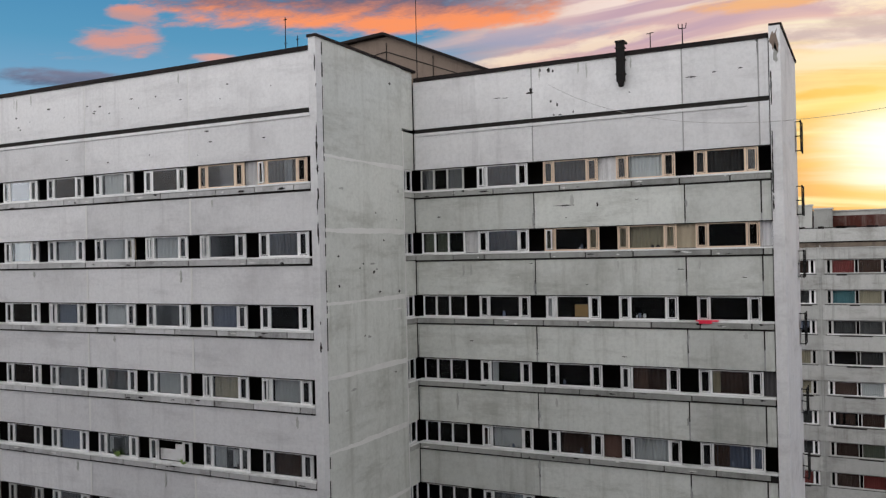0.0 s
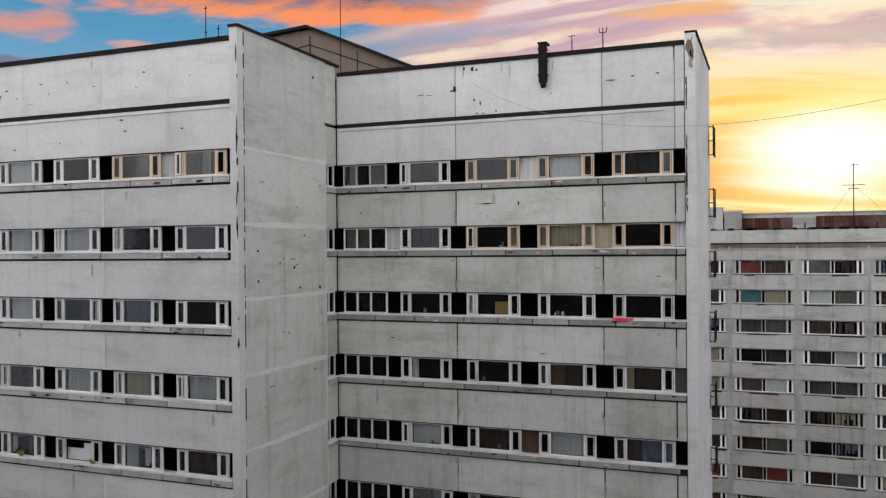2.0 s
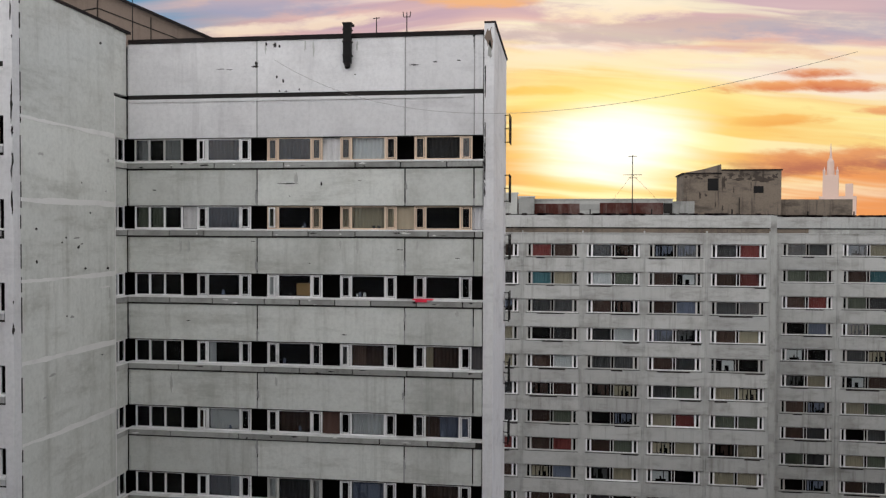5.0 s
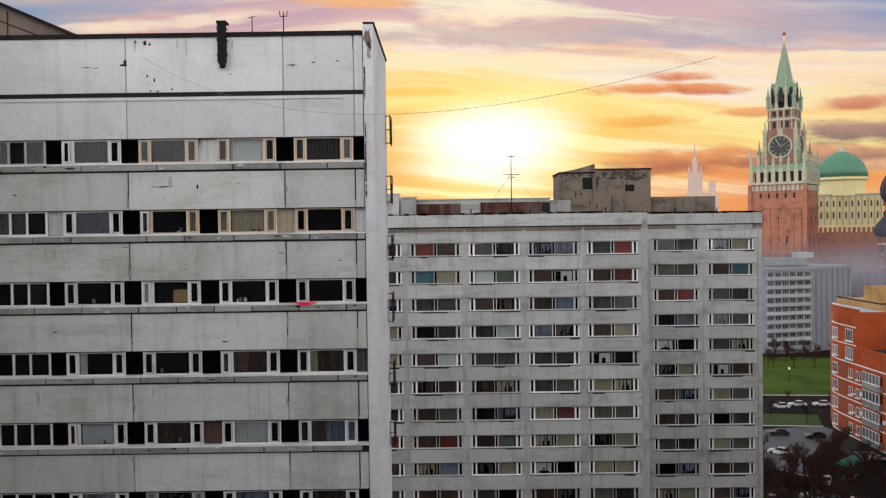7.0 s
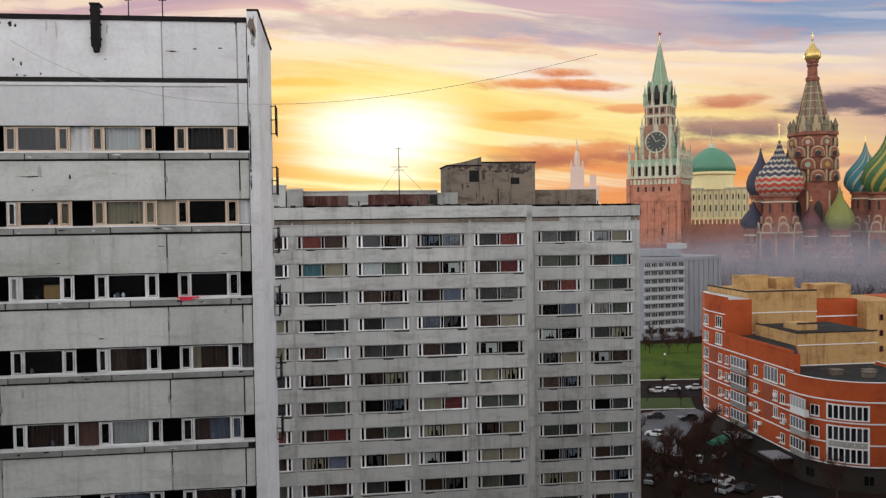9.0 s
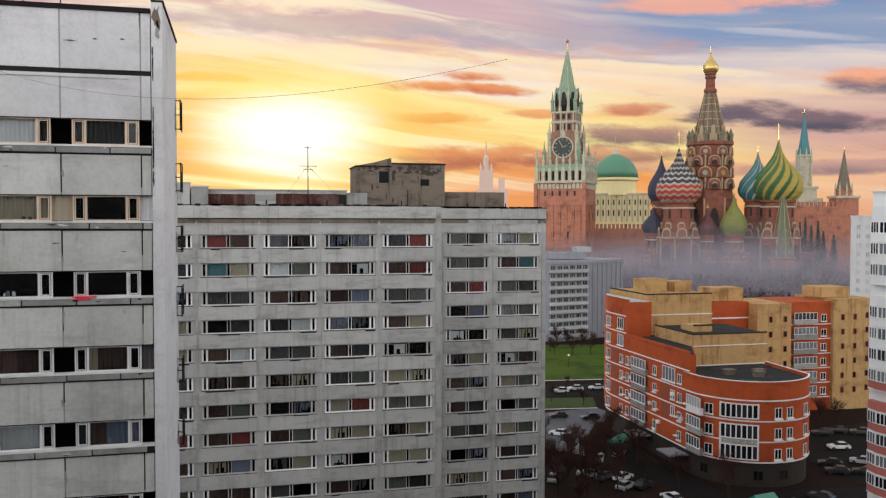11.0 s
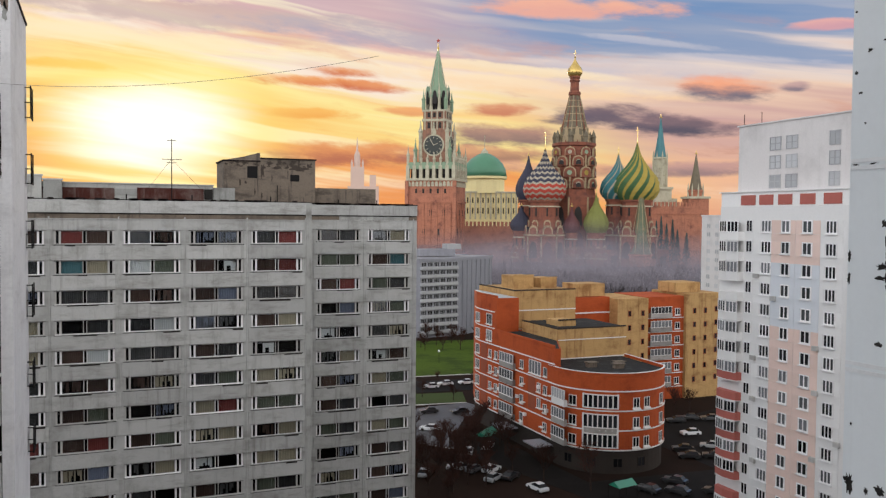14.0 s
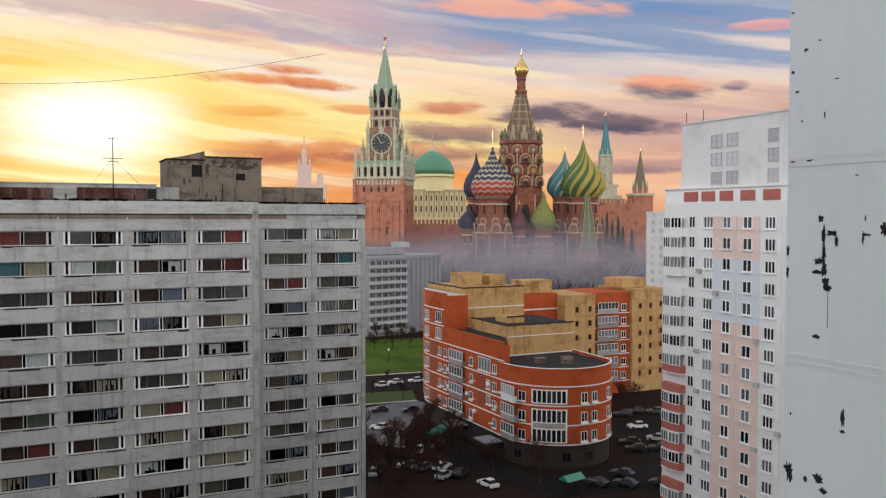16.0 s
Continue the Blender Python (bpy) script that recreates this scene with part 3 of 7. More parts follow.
# the blank side of the projecting wing, in storey-high panels with pale sealed joints


def seam(z, seed):
    """A smeared strip of pale filler along a joint of the wing's side, with uneven edges."""
    q = random.Random(seed)
    g, n = Geo(), 36
    lo, hi = 0.06, 0.06
    for i in range(n + 1):
        y = YW + 0.3 + (34.33 - YW - 0.3) * i / n
        lo, hi = (min(0.13, max(0.035, w + q.uniform(-0.025, 0.027))) for w in (lo, hi))
        g.v += [(XR + d - OA.x, y - OA.y, zz) for d in (-0.2, 0.012) for zz in (z - lo, z + hi)]
    for i in range(n):
        a, b = 4 * i, 4 * i + 4
        g.f += [(a + 2, b + 2, b + 3, a + 3), (a + 3, b + 3, b + 1, a + 1), (a, b, b + 2, a + 2)]
    g.m = [0] * len(g.f)
    part("sealed_joint", g, M["seal"], block, "smeared pale joint filler")


for k in range(-15, 4):
    z = EYE + 3 * k - 1.95
    top = min(z + 3, 53.75)
    if top > z + 0.1:
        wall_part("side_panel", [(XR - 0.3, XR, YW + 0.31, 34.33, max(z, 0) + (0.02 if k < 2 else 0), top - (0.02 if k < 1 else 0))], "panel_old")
    if k < 2 and z > -2:
        seam(z + 3, k)
    if k < 1:
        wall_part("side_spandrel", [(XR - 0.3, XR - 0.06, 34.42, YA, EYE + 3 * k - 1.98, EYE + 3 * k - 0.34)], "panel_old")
        wall_part("ledge_block", [(XR - 0.3, XR + 0.03, 34.42, YA - 0.12, EYE + 3 * k - 0.3, EYE + 3 * k - 0.075)], "ledge")
        wall_part("window_sill", [(XR - 0.3, XR + 0.05, 34.42, YA - 0.14, EYE + 3 * k - 0.07, EYE + 3 * k)], "sill")
for z0, z1 in ((49.02, 50.8), (50.95, 53.75), (46.02, 47.66)):
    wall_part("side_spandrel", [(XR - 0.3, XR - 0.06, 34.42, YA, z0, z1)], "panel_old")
wall_part("ledge_block", [(XR - 0.3, XR + 0.03, 34.42, YA - 0.12, 47.7, 47.92)], "ledge")
wall_part("window_sill", [(XR - 0.3, XR + 0.05, 34.42, YA - 0.14, 47.93, 48)], "sill")
wall_part("sealed_joint", [(XR - 0.3, XR + 0.015, 34.335, 34.415, 0, 50.8)], "seal")
# broken dark joint down the wing's corner
rc = random.Random(21)
z = 53.6
while z > 34:
    h = rc.uniform(0.3, 1.6)
    wall_part("open_joint", [(XR - 0.1, XR + 0.006, YW + 0.3 - rc.uniform(0.0, 0.03), YW + 0.33 + rc.uniform(0.0, 0.03), z - h, z)], "gap")
    z -= h + rc.uniform(0.05, 0.6) * (1 if z > 43 else 3)

# windows: a narrow sash, a wide pane, a narrow sash, then a dark open bay
BARS = ((0.0, 0.055), (0.44, 0.53), (1.96, 2.05), (2.44, 2.5))
WIN_H = 1.02


def strip_window(x, y, k, code, parent=block, origin=OA, bars=BARS, height=WIN_H, deep=0.08, along="x"):
    """code: the frame (p white, y cream, o old grey) and one letter a pane (- none, d dark glass, s glass with sky in it, or a curtain)."""
    mat = dict(p="frame", y="frame_warm", o="frame_old")[code[0]]
    me = shared(("window_frame", bars, height, mat), lambda: frame_geo(bars, height), M[mat])
    w = part("window", me, None, parent, at=(x - origin.x, y + deep - origin.y, EYE + 3 * k))
    if bars is BARS and k > -5:
        sm = shared(("sash", "closed", mat), lambda: lattice([0.02, 0.055, 0.33, 0.365], [0.08, 0.115, height - 0.115, height - 0.08], lambda i, j: i != 1 or j != 1, -0.05, 0.0), M[mat])
        for q in (0.055, 2.05):
            part("sash", sm, None, w, at=(q, 0, 0))
    if along == "y":
        w.location, w.rotation_euler[2] = (x + 0.1 - origin.x - 0.26, y - origin.y, EYE + 3 * k), radians(90)
    for i, c in enumerate(code[1:]):
        a, b = bars[i][1], bars[i + 1][0]
        if c == "-":
            continue
        kind = "pane_bright" if c in "sS" else "pane"
        pm = shared(("pane", b - a, height, kind), lambda: Geo().box(0, b - a, -0.006, 0.006, 0.06, height - 0.06), M[kind])
        part("pane", pm, None, w, at=(a, 0, 0))
        if c in CURTAIN:
            cm = shared(("curtain", b - a, height, c), lambda: curtain_mesh(b - a, height - 0.1, 3 + 4 * (b - a)), M[CURTAIN[c]])
            part("curtain", cm, None, w, at=(a, 0.16, 0.05))
        elif c == "S":
            cm = shared(("curtain", b - a, height, "g"), lambda: curtain_mesh(b - a, height - 0.1, 3 + 4 * (b - a)), M["curtain_grey"])
            part("curtain", cm, None, w, at=(a, 0.2, 0.05))
    return w


def clothes(width, height, seed):
    """Washing on a line behind the glass: pieces of uneven length that hang from one cord."""
    r = random.Random(seed)
    xs, drop, x = [0.0], [], 0.0
    while x < width - 0.2:
        x = min(x + r.uniform(0.08, 0.26), width)
        xs.append(x)
        drop.append(r.choice((0, 1, 2, 3, 3, 0)))
    h = height - 0.12
    return lattice(xs, [0.12, h * 0.3, h * 0.55, h - 0.03, h], lambda i, j: j == 3 or (j == 2 and drop[i] > 0) or (j == 1 and drop[i] > 1) or (j == 0 and drop[i] > 2), -0.01, 0.01)


def open_sash(w, x, width, height, angle):
    """A narrow sash that stands ajar in front of its window."""
    me = shared(("sash", width, height), lambda: lattice([0, 0.05, width - 0.05, width], [0.07, 0.12, height - 0.12, height - 0.07], lambda i, j: i != 1 or j != 1, -0.025, 0.025), M["frame"])
    ob = part("open_sash", me, None, w, at=(x, -0.06, 0))
    ob.rotation_euler[2] = radians(angle)


def dress(w, seed):
    """A half-drawn curtain or some washing behind the wide pane of a window."""
    r = random.Random(seed)
    if r.random() < 0.55:
        width = r.choice((0.3, 0.45, 0.6))
        mat = r.choice(("curtain_white", "curtain_cream", "curtain_grey", "curtain_brown", "curtain_white"))
        cm = shared(("drawn", width, mat), lambda: curtain_mesh(width, WIN_H - 0.1, 6), M[mat])
        part("curtain", cm, None, w, at=(r.choice((0.53, 1.96 - width)), 0.11, 0.05))
    if r.random() < 0.45:
        n = r.randrange(6)
        cm = shared(("indoor_washing", n), lambda: clothes(1.4, WIN_H - 0.05, n + 40), M[("curtain_white", "curtain_grey", "curtain_brown", "curtain_cream", "curtain_blue", "curtain_white")[n]])
        part("washing", cm, None, w, at=(0.54, 0.13, 0))


def random_code(g):
    frame_kind = g.choice("ppppo")
    body = g.choice(("ddd", "dgd", "dSd", "gSg", "wgw", "dbd", "ddd", "dwd", "dcd", "dud", "SSS", "gdg"))
    return frame_kind + body


ROW_R = {1: ("oSd", "pdSd", "ySSS", "yswg", "yggS"), 0: ("pnn", "pdSd", "yndc", "yccc", "yddd"), -1: ("pdd", "pddd", "pwdd", "pddd", "pddd"),
         -2: ("pdd", "pddd", "pddd", "pgbd", "pdbd"), -3: ("pdd", "pbwd", "pdbd", "pdwd", "pguu")}
XS_R = (-16.14, -12.88, -9.57, -6.3)
for k in FLOORS:
    codes = ROW_R.get(k, None)
    for i, x in enumerate(XS_R):
        w = strip_window(x, YA, k, codes[i + 1] if codes else random_code(rng))
        if k < -1 and i != 1:
            dress(w, 100 * k + i)
        if (k, i) in ((0, 1), (-1, 1), (1, 0), (-3, 0), (-2, 2)):
            open_sash(w, 0.08, 0.36, WIN_H, -24)
    strip_window(-19.1, YA, k, (codes[0] if codes else "pdd") + ("d" if k < 1 else "S"), bars=((0.0, 0.07), (0.66, 0.75), (1.38, 1.46), (2.2, 2.28)))
    strip_window(XR, 34.48, k, "pd" + ("S" if k > -1 else "d"), bars=((0.0, 0.08), (0.34, 0.42), (0.86, 0.94)), along="y")
part("bay_blind", curtain_mesh(0.72, WIN_H - 0.04, 2.5), M["ledge_pale"], block, "pale blind drawn across an open bay", at=(-23.275 - OA.x, YW + 0.16 - OA.y, 48.02))
for k, x0, x1, mat in ((1, -10.38, -9.57, "ledge_pale"), (0, -16.82, -16.14, "ledge_pale"), (0, -7.07, -6.3, "curtain_cream"), (0, -3.8, -3.33, "curtain_white"), (-2, -3.8, -3.33, "curtain_grey"), (-3, -10.38, -9.57, "curtain_brown")):
    part("bay_blind", curtain_mesh(x1 - x0, WIN_H - 0.04, 2.5), M[mat], block, "pale blind drawn across an open bay" if mat != "curtain_grey" else "grey blind drawn across an open bay", at=(x0 - OA.x, YA + 0.16 - OA.y, EYE + 3 * k + 0.02))
XS_W = [-22.55 - 3.225 * i for i in range(9)]
ROW_W = {1: ("ywSd", "ygSg", "pgSd", "pdwg", "pgSd", "pdSg", "pgSg"), 0: ("pgSg", "pwdg", "pwwd", "pdwc", "pdwd", "pgdg", "pdgd"), -1: ("pgdd", "pgug", "pgdw", "pgwg", "pdug", "pddd"),
         -2: ("pwwg", "pgcg", "pdwb", "pwgd", "pdgd", "pddd"), -3: ("pdbg", "pgdd", "pd--", "pgdg", "pdud", "pddd")}
for k in FLOORS:
    codes = ROW_W.get(k, ())
    for i, x in enumerate(XS_W):
        w = strip_window(x, YW, k, codes[i] if i < len(codes) else random_code(rng))
        if k < -3 or (k, i) in ((0, 2), (0, 4), (-1, 2), (-2, 1), (-2, 3), (-3, 1), (-3, 3)):
            dress(w, 900 + 100 * k + i)
        if (k, i) in ((1, 0), (0, 3)):
            part("curtain", curtain_mesh(0.4, WIN_H - 0.1, 4), M["curtain_white"], w, at=(1.3, 0.09, 0.05))
        if (k, i) in ((1, 0), (0, 1), (0, 2), (-2, 0), (-2, 1), (-2, 3), (0, 5), (-1, 4)):
            open_sash(w, 0.08, 0.36, WIN_H, -22 - 6 * (i % 2))

# ---- long slab block behind it, with bays between pilasters ----
YB, YC, XB, XC = 91.05, 100.3, 21.75, 38.0
slab = thing("apartment_building", (12, 98, 0), "long pale concrete slab block with paired windows", "building")
OB = Vector(slab.location)


def slab_part(name, boxes, mat, label=""):
    return wall_part(name, boxes, mat, label, slab, OB)


# the slab's unlit rooms, again as solid near-black blocks
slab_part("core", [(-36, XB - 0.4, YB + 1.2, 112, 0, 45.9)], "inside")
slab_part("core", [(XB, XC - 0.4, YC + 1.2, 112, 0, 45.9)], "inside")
slab_part("roof", [(-36, XB, YB + 0.3, 112, 45.9, 46.1)], "roof")
slab_part("roof", [(XB + 0.01, XC, YC + 0.3, 112, 45.9, 46.1)], "roof")
slab_part("end_wall", [(XC - 0.38, XC, YC + 0.31, 112, 0, 46.7)], "panel_b")
slab_part("end_wall", [(XB - 0.38, XB, YB + 0.31, 103, 0, 46.6)], "panel_b")
slab_part("coping", [(-36, XB + 0.03, YB - 0.1, YB + 0.36, 46.65, 46.74)], "coping")
slab_part("coping", [(XB + 0.05, XC + 0.04, YC - 0.1, YC + 0.36, 46.66, 46.75)], "coping")
BAYS_L = [-3.75 + 6.42 * i for i in range(-5, 4)]
BAYS_R = [24.95, 31.5]
BW = 5.52


def slab_front(bays, y, x0, x1):
    slab_part("parapet_panel", [(x0, x1, y - 0.12, y + 0.3, 45.35, 46.65)], "panel_b")
    # shadow line below the parapet, filled in with near-black
    slab_part("shadow_gap", [(x0, x1, y + 0.1, y + 0.28, 45.22, 45.34)], "gap")
    x = x0
    while x < x1 - 0.1:
        w = min(rng.uniform(2.0, 5.0), x1 - x)
        slab_part("stained_strip", [(x + 0.01, x + w - 0.01, y - 0.02, y + 0.28, 44.78, 45.21)], rng.choice(("rust", "old", "old", "ledge", "old")))
        x += w
    slab_part("cornice", [(x0, x1, y - 0.1, y + 0.3, 44.7, 44.775)], "panel_b")
    slab_part("top_panel", [(x0, x1, y, y + 0.3, 43.6, 44.695)], "panel_b")
    # crumbling tarred edge of the roof
    lumps = Geo()
    for i in range(90):
        a = rng.uniform(x0, x1 - 1)
        lumps.box(a - OB.x, a + rng.uniform(0.1, 0.9) - OB.x, y - 0.14 - OB.y, y + 0.1 - OB.y, 46.66 - rng.uniform(0, 0.06), 46.81 + rng.uniform(0, 0.05))
    tagged(part("felt_edge", lumps, M["coping"], slab, "torn black roofing felt"), kind="stuff")
    for a, b in zip([x0] + [w + BW for w in bays], bays + [x1]):
        if b - a > 0.05:
            mid = (a + b) / 2
            slab_part("pilaster", [(a, b, y + 0.02, y + 0.28, 0, 43.59)], "panel_b")
            slab_part("pilaster_rib", [(mid - 0.07, mid + 0.07, y - 0.07, y + 0.018, 0, 44.97)], "panel_b")
    for j in range(15):
        z = EYE - 2.8 - 3 * j
        for w in bays:
            slab_part("spandrel_panel", [(w - 0.32, w + BW + 0.32, y - 0.045 - rng.uniform(0, 0.03), y + 0.01, max(z - 1.6, 0), z - 0.13)], "panel_b")
            slab_part("backing", [(w + 0.01, w + BW - 0.01, y + 0.012, y + 0.3, max(z - 1.6, 0), z - 0.13)], "panel_b")
            # near-black strip just below each sill
            slab_part("drip_line", [(w - 0.1, w + BW + 0.1, y - 0.05, y + 0.3, z - 0.128, z - 0.06)], "gap")
            if rng.random() < 0.7:
                q = rng.uniform(0, BW - 1)
                slab_part("soot_edge", [(w + q, w + min(BW, q + rng.uniform(0.8, 4)), y - 0.082, y - 0.04, z - 0.19 - rng.uniform(0, 0.08), z - 0.125)], "peel")
            slab_part("window_sill", [(w, w + BW, y - 0.1, y + 0.3, z - 0.058, z)], "ledge" if rng.random() < 0.85 else "sill")
            # shadow over each window, painted as a proud near-black strip
            slab_part("lintel_line", [(w - 0.05, w + BW + 0.05, y - 0.06, y + 0.28, z + 1.362, z + 1.398)], "gap")


slab_front(BAYS_L, YB, -36, XB)
slab_front(BAYS_R, YC, XB + 0.02, XC)
BBARS = ((0.0, 0.17), (0.42, 0.62), (2.58, 2.65), (2.89, 2.96), (4.9, 5.1), (5.35, BW))
TOP_ROWS = ("drrb dSgd dddS dgbr dSgg dSgc", "dtcc dwnn dbcd dbbr dnnn dbgt", "dgSg dbbd dbbu dgSS dbrr dngg", "ddgg dgww dSnd dbgc dduu dSgn", "dbgw dgSg dbbg dddd dddd dgSd")
for bays, y, first in ((BAYS_L, YB, 5), (BAYS_R, YC, 0)):
    for bi, w in enumerate(bays):
        for j in range(15):
            g = random.Random(bi * 31 + j * 7 + int(y))
            left, right = g.choice("dbdgbcgndbdbd"), g.choice("dgdbbcgnudbdr")
            row = TOP_ROWS[j].split() if j < len(TOP_ROWS) else None
            slot = bi - 5 if y < 95 else bi + 4
            if row and 0 <= slot < 6:
                left, right = row[slot][1], row[slot][3]
            win = strip_window(w, y, -j - 2.8 / 3, g.choice("pppo") + "d" + left + "-" + right + "d", slab, OB, BBARS, 1.36, 0.14)
            for side, code in ((0.66, left), (2.98, right)):
                if code in "dS" and g.random() < 0.55:
                    n = g.randrange(8)
                    cm = shared(("clothes", n), lambda: clothes(1.85, 1.3, n), M[("curtain_white", "curtain_grey", "curtain_brown", "curtain_cream", "curtain_blue")[n % 5]])
                    part("washing", cm, None, win, at=(side, 0.1, 0))

# roof of the slab block
slab_part("parapet_wall", [(-30, 11.9, YB + 2.95, YB + 3.2, 46.1, 48.4)], "ledge", "stained parapet behind the roof edge")
for x0, x1, z0, z1, m in ((-30, -14, 46.6, 48.0, "rust"), (-13.4, -4.6, 46.5, 48.0, "rust"), (-3.9, 1.9, 46.7, 47.95, "rust"), (4.1, 10.9, 46.75, 48.05, "rust"), (1.95, 4.05, 47.2, 47.9, "ledge")):
    slab_part("rusted_sheet", [(x0, x1, YB + 2.9, YB + 2.949, z0, z1)], m, "rust-red sheet with flaked paint" if m == "rust" else "")
slab_part("parapet_cap", [(-30, 12.0, YB + 2.8, YB + 3.3, 48.4, 48.5)], "frame_old")
g = Geo()
ox, oy = OB.x, OB.y
YP = 101.2
pts = [(14.02, 51.75), (16.3, 52.2), (18.25, 52.75), (18.3, 52.0), (24.97, 52.0), (24.97, 46.1), (14.02, 46.1)]
n = len(pts)
g.v = [(x - ox, yy - oy, z) for yy in (YP, YP + 6) for x, z in pts]
g.f = [tuple(range(n - 1, -1, -1)), tuple(range(n, 2 * n))] + [(i, (i + 1) % n, n + (i + 1) % n, n + i) for i in range(n)]
g.m = [0] * (n + 2)
part("stair_house", g, M["old"], slab, "stained bare concrete lift house")
rs = random.Random(5)


def soot(x, z, w, h, mat="soot", y=YP, n=16):
    """A ragged stain of soot or damp on the slab block's upright faces."""
    pts = [(x - ox + w * rs.uniform(0.35, 1.15) * math.cos(math.tau * i / n), z + h * rs.uniform(0.35, 1.15) * math.sin(math.tau * i / n)) for i in range(n)]
    g = Geo()
    for yy in (y - rs.uniform(0.01, 0.02) - oy, y + 0.02 - oy):
        g.v += [(q, yy, v) for q, v in pts]
    g.f = [tuple(range(n)), tuple(range(2 * n - 1, n - 1, -1))] + [(i, n + i, n + (i + 1) % n, (i + 1) % n) for i in range(n)]
    g.m = [0] * (n + 2)
    part("soot_stain", g, M[mat], slab)


for i in range(22):
    x = rs.uniform(18.6, 24.6)
    soot(x, 51.85 - rs.uniform(0, 0.9), rs.uniform(0.08, 0.5), rs.uniform(0.06, 0.35))
for i in range(14):
    soot(rs.uniform(14.3, 18.0), 51.5 - rs.uniform(0, 0.5), rs.uniform(0.1, 0.45), rs.uniform(0.06, 0.2))
for i in range(9):
    soot(rs.uniform(14.4, 24.5), rs.uniform(46.6, 50.4), rs.uniform(0.05, 0.16), rs.uniform(0.2, 0.9), "soot")
soot(20.3, 51.0, 0.9, 0.28)
soot(23.0, 50.9, 1.2, 0.4)
soot(18.5, 50.6, 0.3, 1.2, "soot")
part("rail", Geo().tube((20.3 - ox, YP - 0.1 - oy, 46.1), (20.3 - ox, YP - 0.1 - oy, 48.9), 0.05), M["iron"], slab)
slab_part("lift_house_window", [(16.75, 17.95, YP - 0.03, YP + 0.1, 49.7, 51.1)], "iron")
slab_part("lift_house_vent", [(21.9, 23.0, YP - 0.03, YP + 0.1, 49.4, 50.2)], "iron")
slab_part("roof_cap", [(13.9, 18.3, YP - 0.15, YP + 6.1, 51.62, 51.78)], "coping")
slab_part("roof_cap", [(18.35, 25.1, YP - 0.12, YP + 6.1, 52.0, 52.16)], "coping")
slab_part("roof_annex", [(24.99, 33.0, YC + 1.7, YC + 4.5, 46.1, 48.7)], "old")
slab_part("roof_annex", [(11.95, 14.2, YB + 2.9, YB + 5, 46.1, 48.2)], "ledge")
slab_part("hatch", [(10.95, 11.85, YB + 2.8, YB + 2.897, 46.9, 48.0)], "gap")
slab_part("corner_pier", [(XB - 0.3, XB + 0.3, YB - 0.16, YB + 0.29, 0, 46.62)], "ledge", "grey pier at the step of the facade")

# ---- ground ----
gr = Geo()
gr.v, gr.f, gr.m = [(-3000, -600, 0), (3000, -600, 0), (3000, 4500, 0), (-3000, 4500, 0)], [(0, 1, 2, 3)], [0]
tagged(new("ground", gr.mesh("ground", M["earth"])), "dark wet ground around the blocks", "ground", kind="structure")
solid("lawn", Geo().prism([(66, 224), (190, 211), (215, 268), (80, 292)], 0.004, 0.05), M["grass"], "bright green lawn of a small park", "lawn", kind="structure")
solid("verge", Geo().prism([(62, 189), (84, 186.5), (88, 198), (64, 202)], 0.004, 0.06), M["verge"], "dark grass strip beside the street", "lawn", kind="structure")
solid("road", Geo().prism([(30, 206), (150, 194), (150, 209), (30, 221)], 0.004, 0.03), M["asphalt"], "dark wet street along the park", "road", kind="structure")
solid("road", Geo().prism([(56, 160), (64.5, 149), (70, 161), (77, 172), (86, 177), (84, 187), (66, 184)], 0.01, 0.035), M["road"], "pale wet drive between the houses", "road", kind="structure")
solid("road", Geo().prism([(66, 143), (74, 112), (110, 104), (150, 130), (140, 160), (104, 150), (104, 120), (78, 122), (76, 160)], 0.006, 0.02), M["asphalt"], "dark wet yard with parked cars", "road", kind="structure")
for a, b in (((56, 160), (64.5, 149)), ((62, 188.8), (84, 186.3)), ((66, 223.8), (190, 210.8))):
    solid("kerb", Geo().ribbon([a, b], 0.25, 0.0, 0.15), M["band"], "pale concrete kerb stone edge", "kerb", kind="structure")

# ---- orange round-nosed house ----
house = thing("apartment_building", (92, 150, 0), "orange and tan brick house with a rounded glazed end", "building")
OH = Vector(house.location)


def arc(cx, cy, r, a0, a1, n=16):
    return [(cx + r * math.cos(radians(a0 + (a1 - a0) * i / n)), cy + r * math.sin(radians(a0 + (a1 - a0) * i / n))) for i in range(n + 1)]


def hloc(pts):
    return [(x - OH.x, y - OH.y) for x, y in pts]


def hpart(name, outline, z0, z1, mat, label=""):
    return part(name, Geo().prism(hloc(outline), z0, z1), M[mat], house, label)


def hrim(name, path, z0, z1, mat, depth=0.3, out=0.0):
    """A band or parapet along a path, its thickness towards the inside."""
    return part(name, Geo().ribbon(hloc(path), depth, z0, z1), M[mat], house)


WEST = [(79.3, 171.5), (78.4, 169), (78, 166)]
NOSE = arc(89, 134, 11, 180, 330, 24)
hpart("podium", [(81.8, 177), (79.5, 171.4), (78.4, 168), (78.4, 134), *arc(89, 134, 10.6, 180, 330, 20), (99, 176)], 0, 4.2, "podium", "dark stone ground floor")
hpart("wall", [(78, 134.0), *NOSE[1:], (99, 136), (99, 134.0)], 4.21, 17.4, "orange")
hpart("wall", [(78, 158), (78, 134.02), (79.4, 134.02), (84, 143), (99, 143), (99, 158)], 4.21, 17.38, "orange")
hpart("wall", [(78, 158), (78, 134.03), (79.4, 134.03), (84, 143.2), (84, 158)], 17.4, 21.2, "orange")
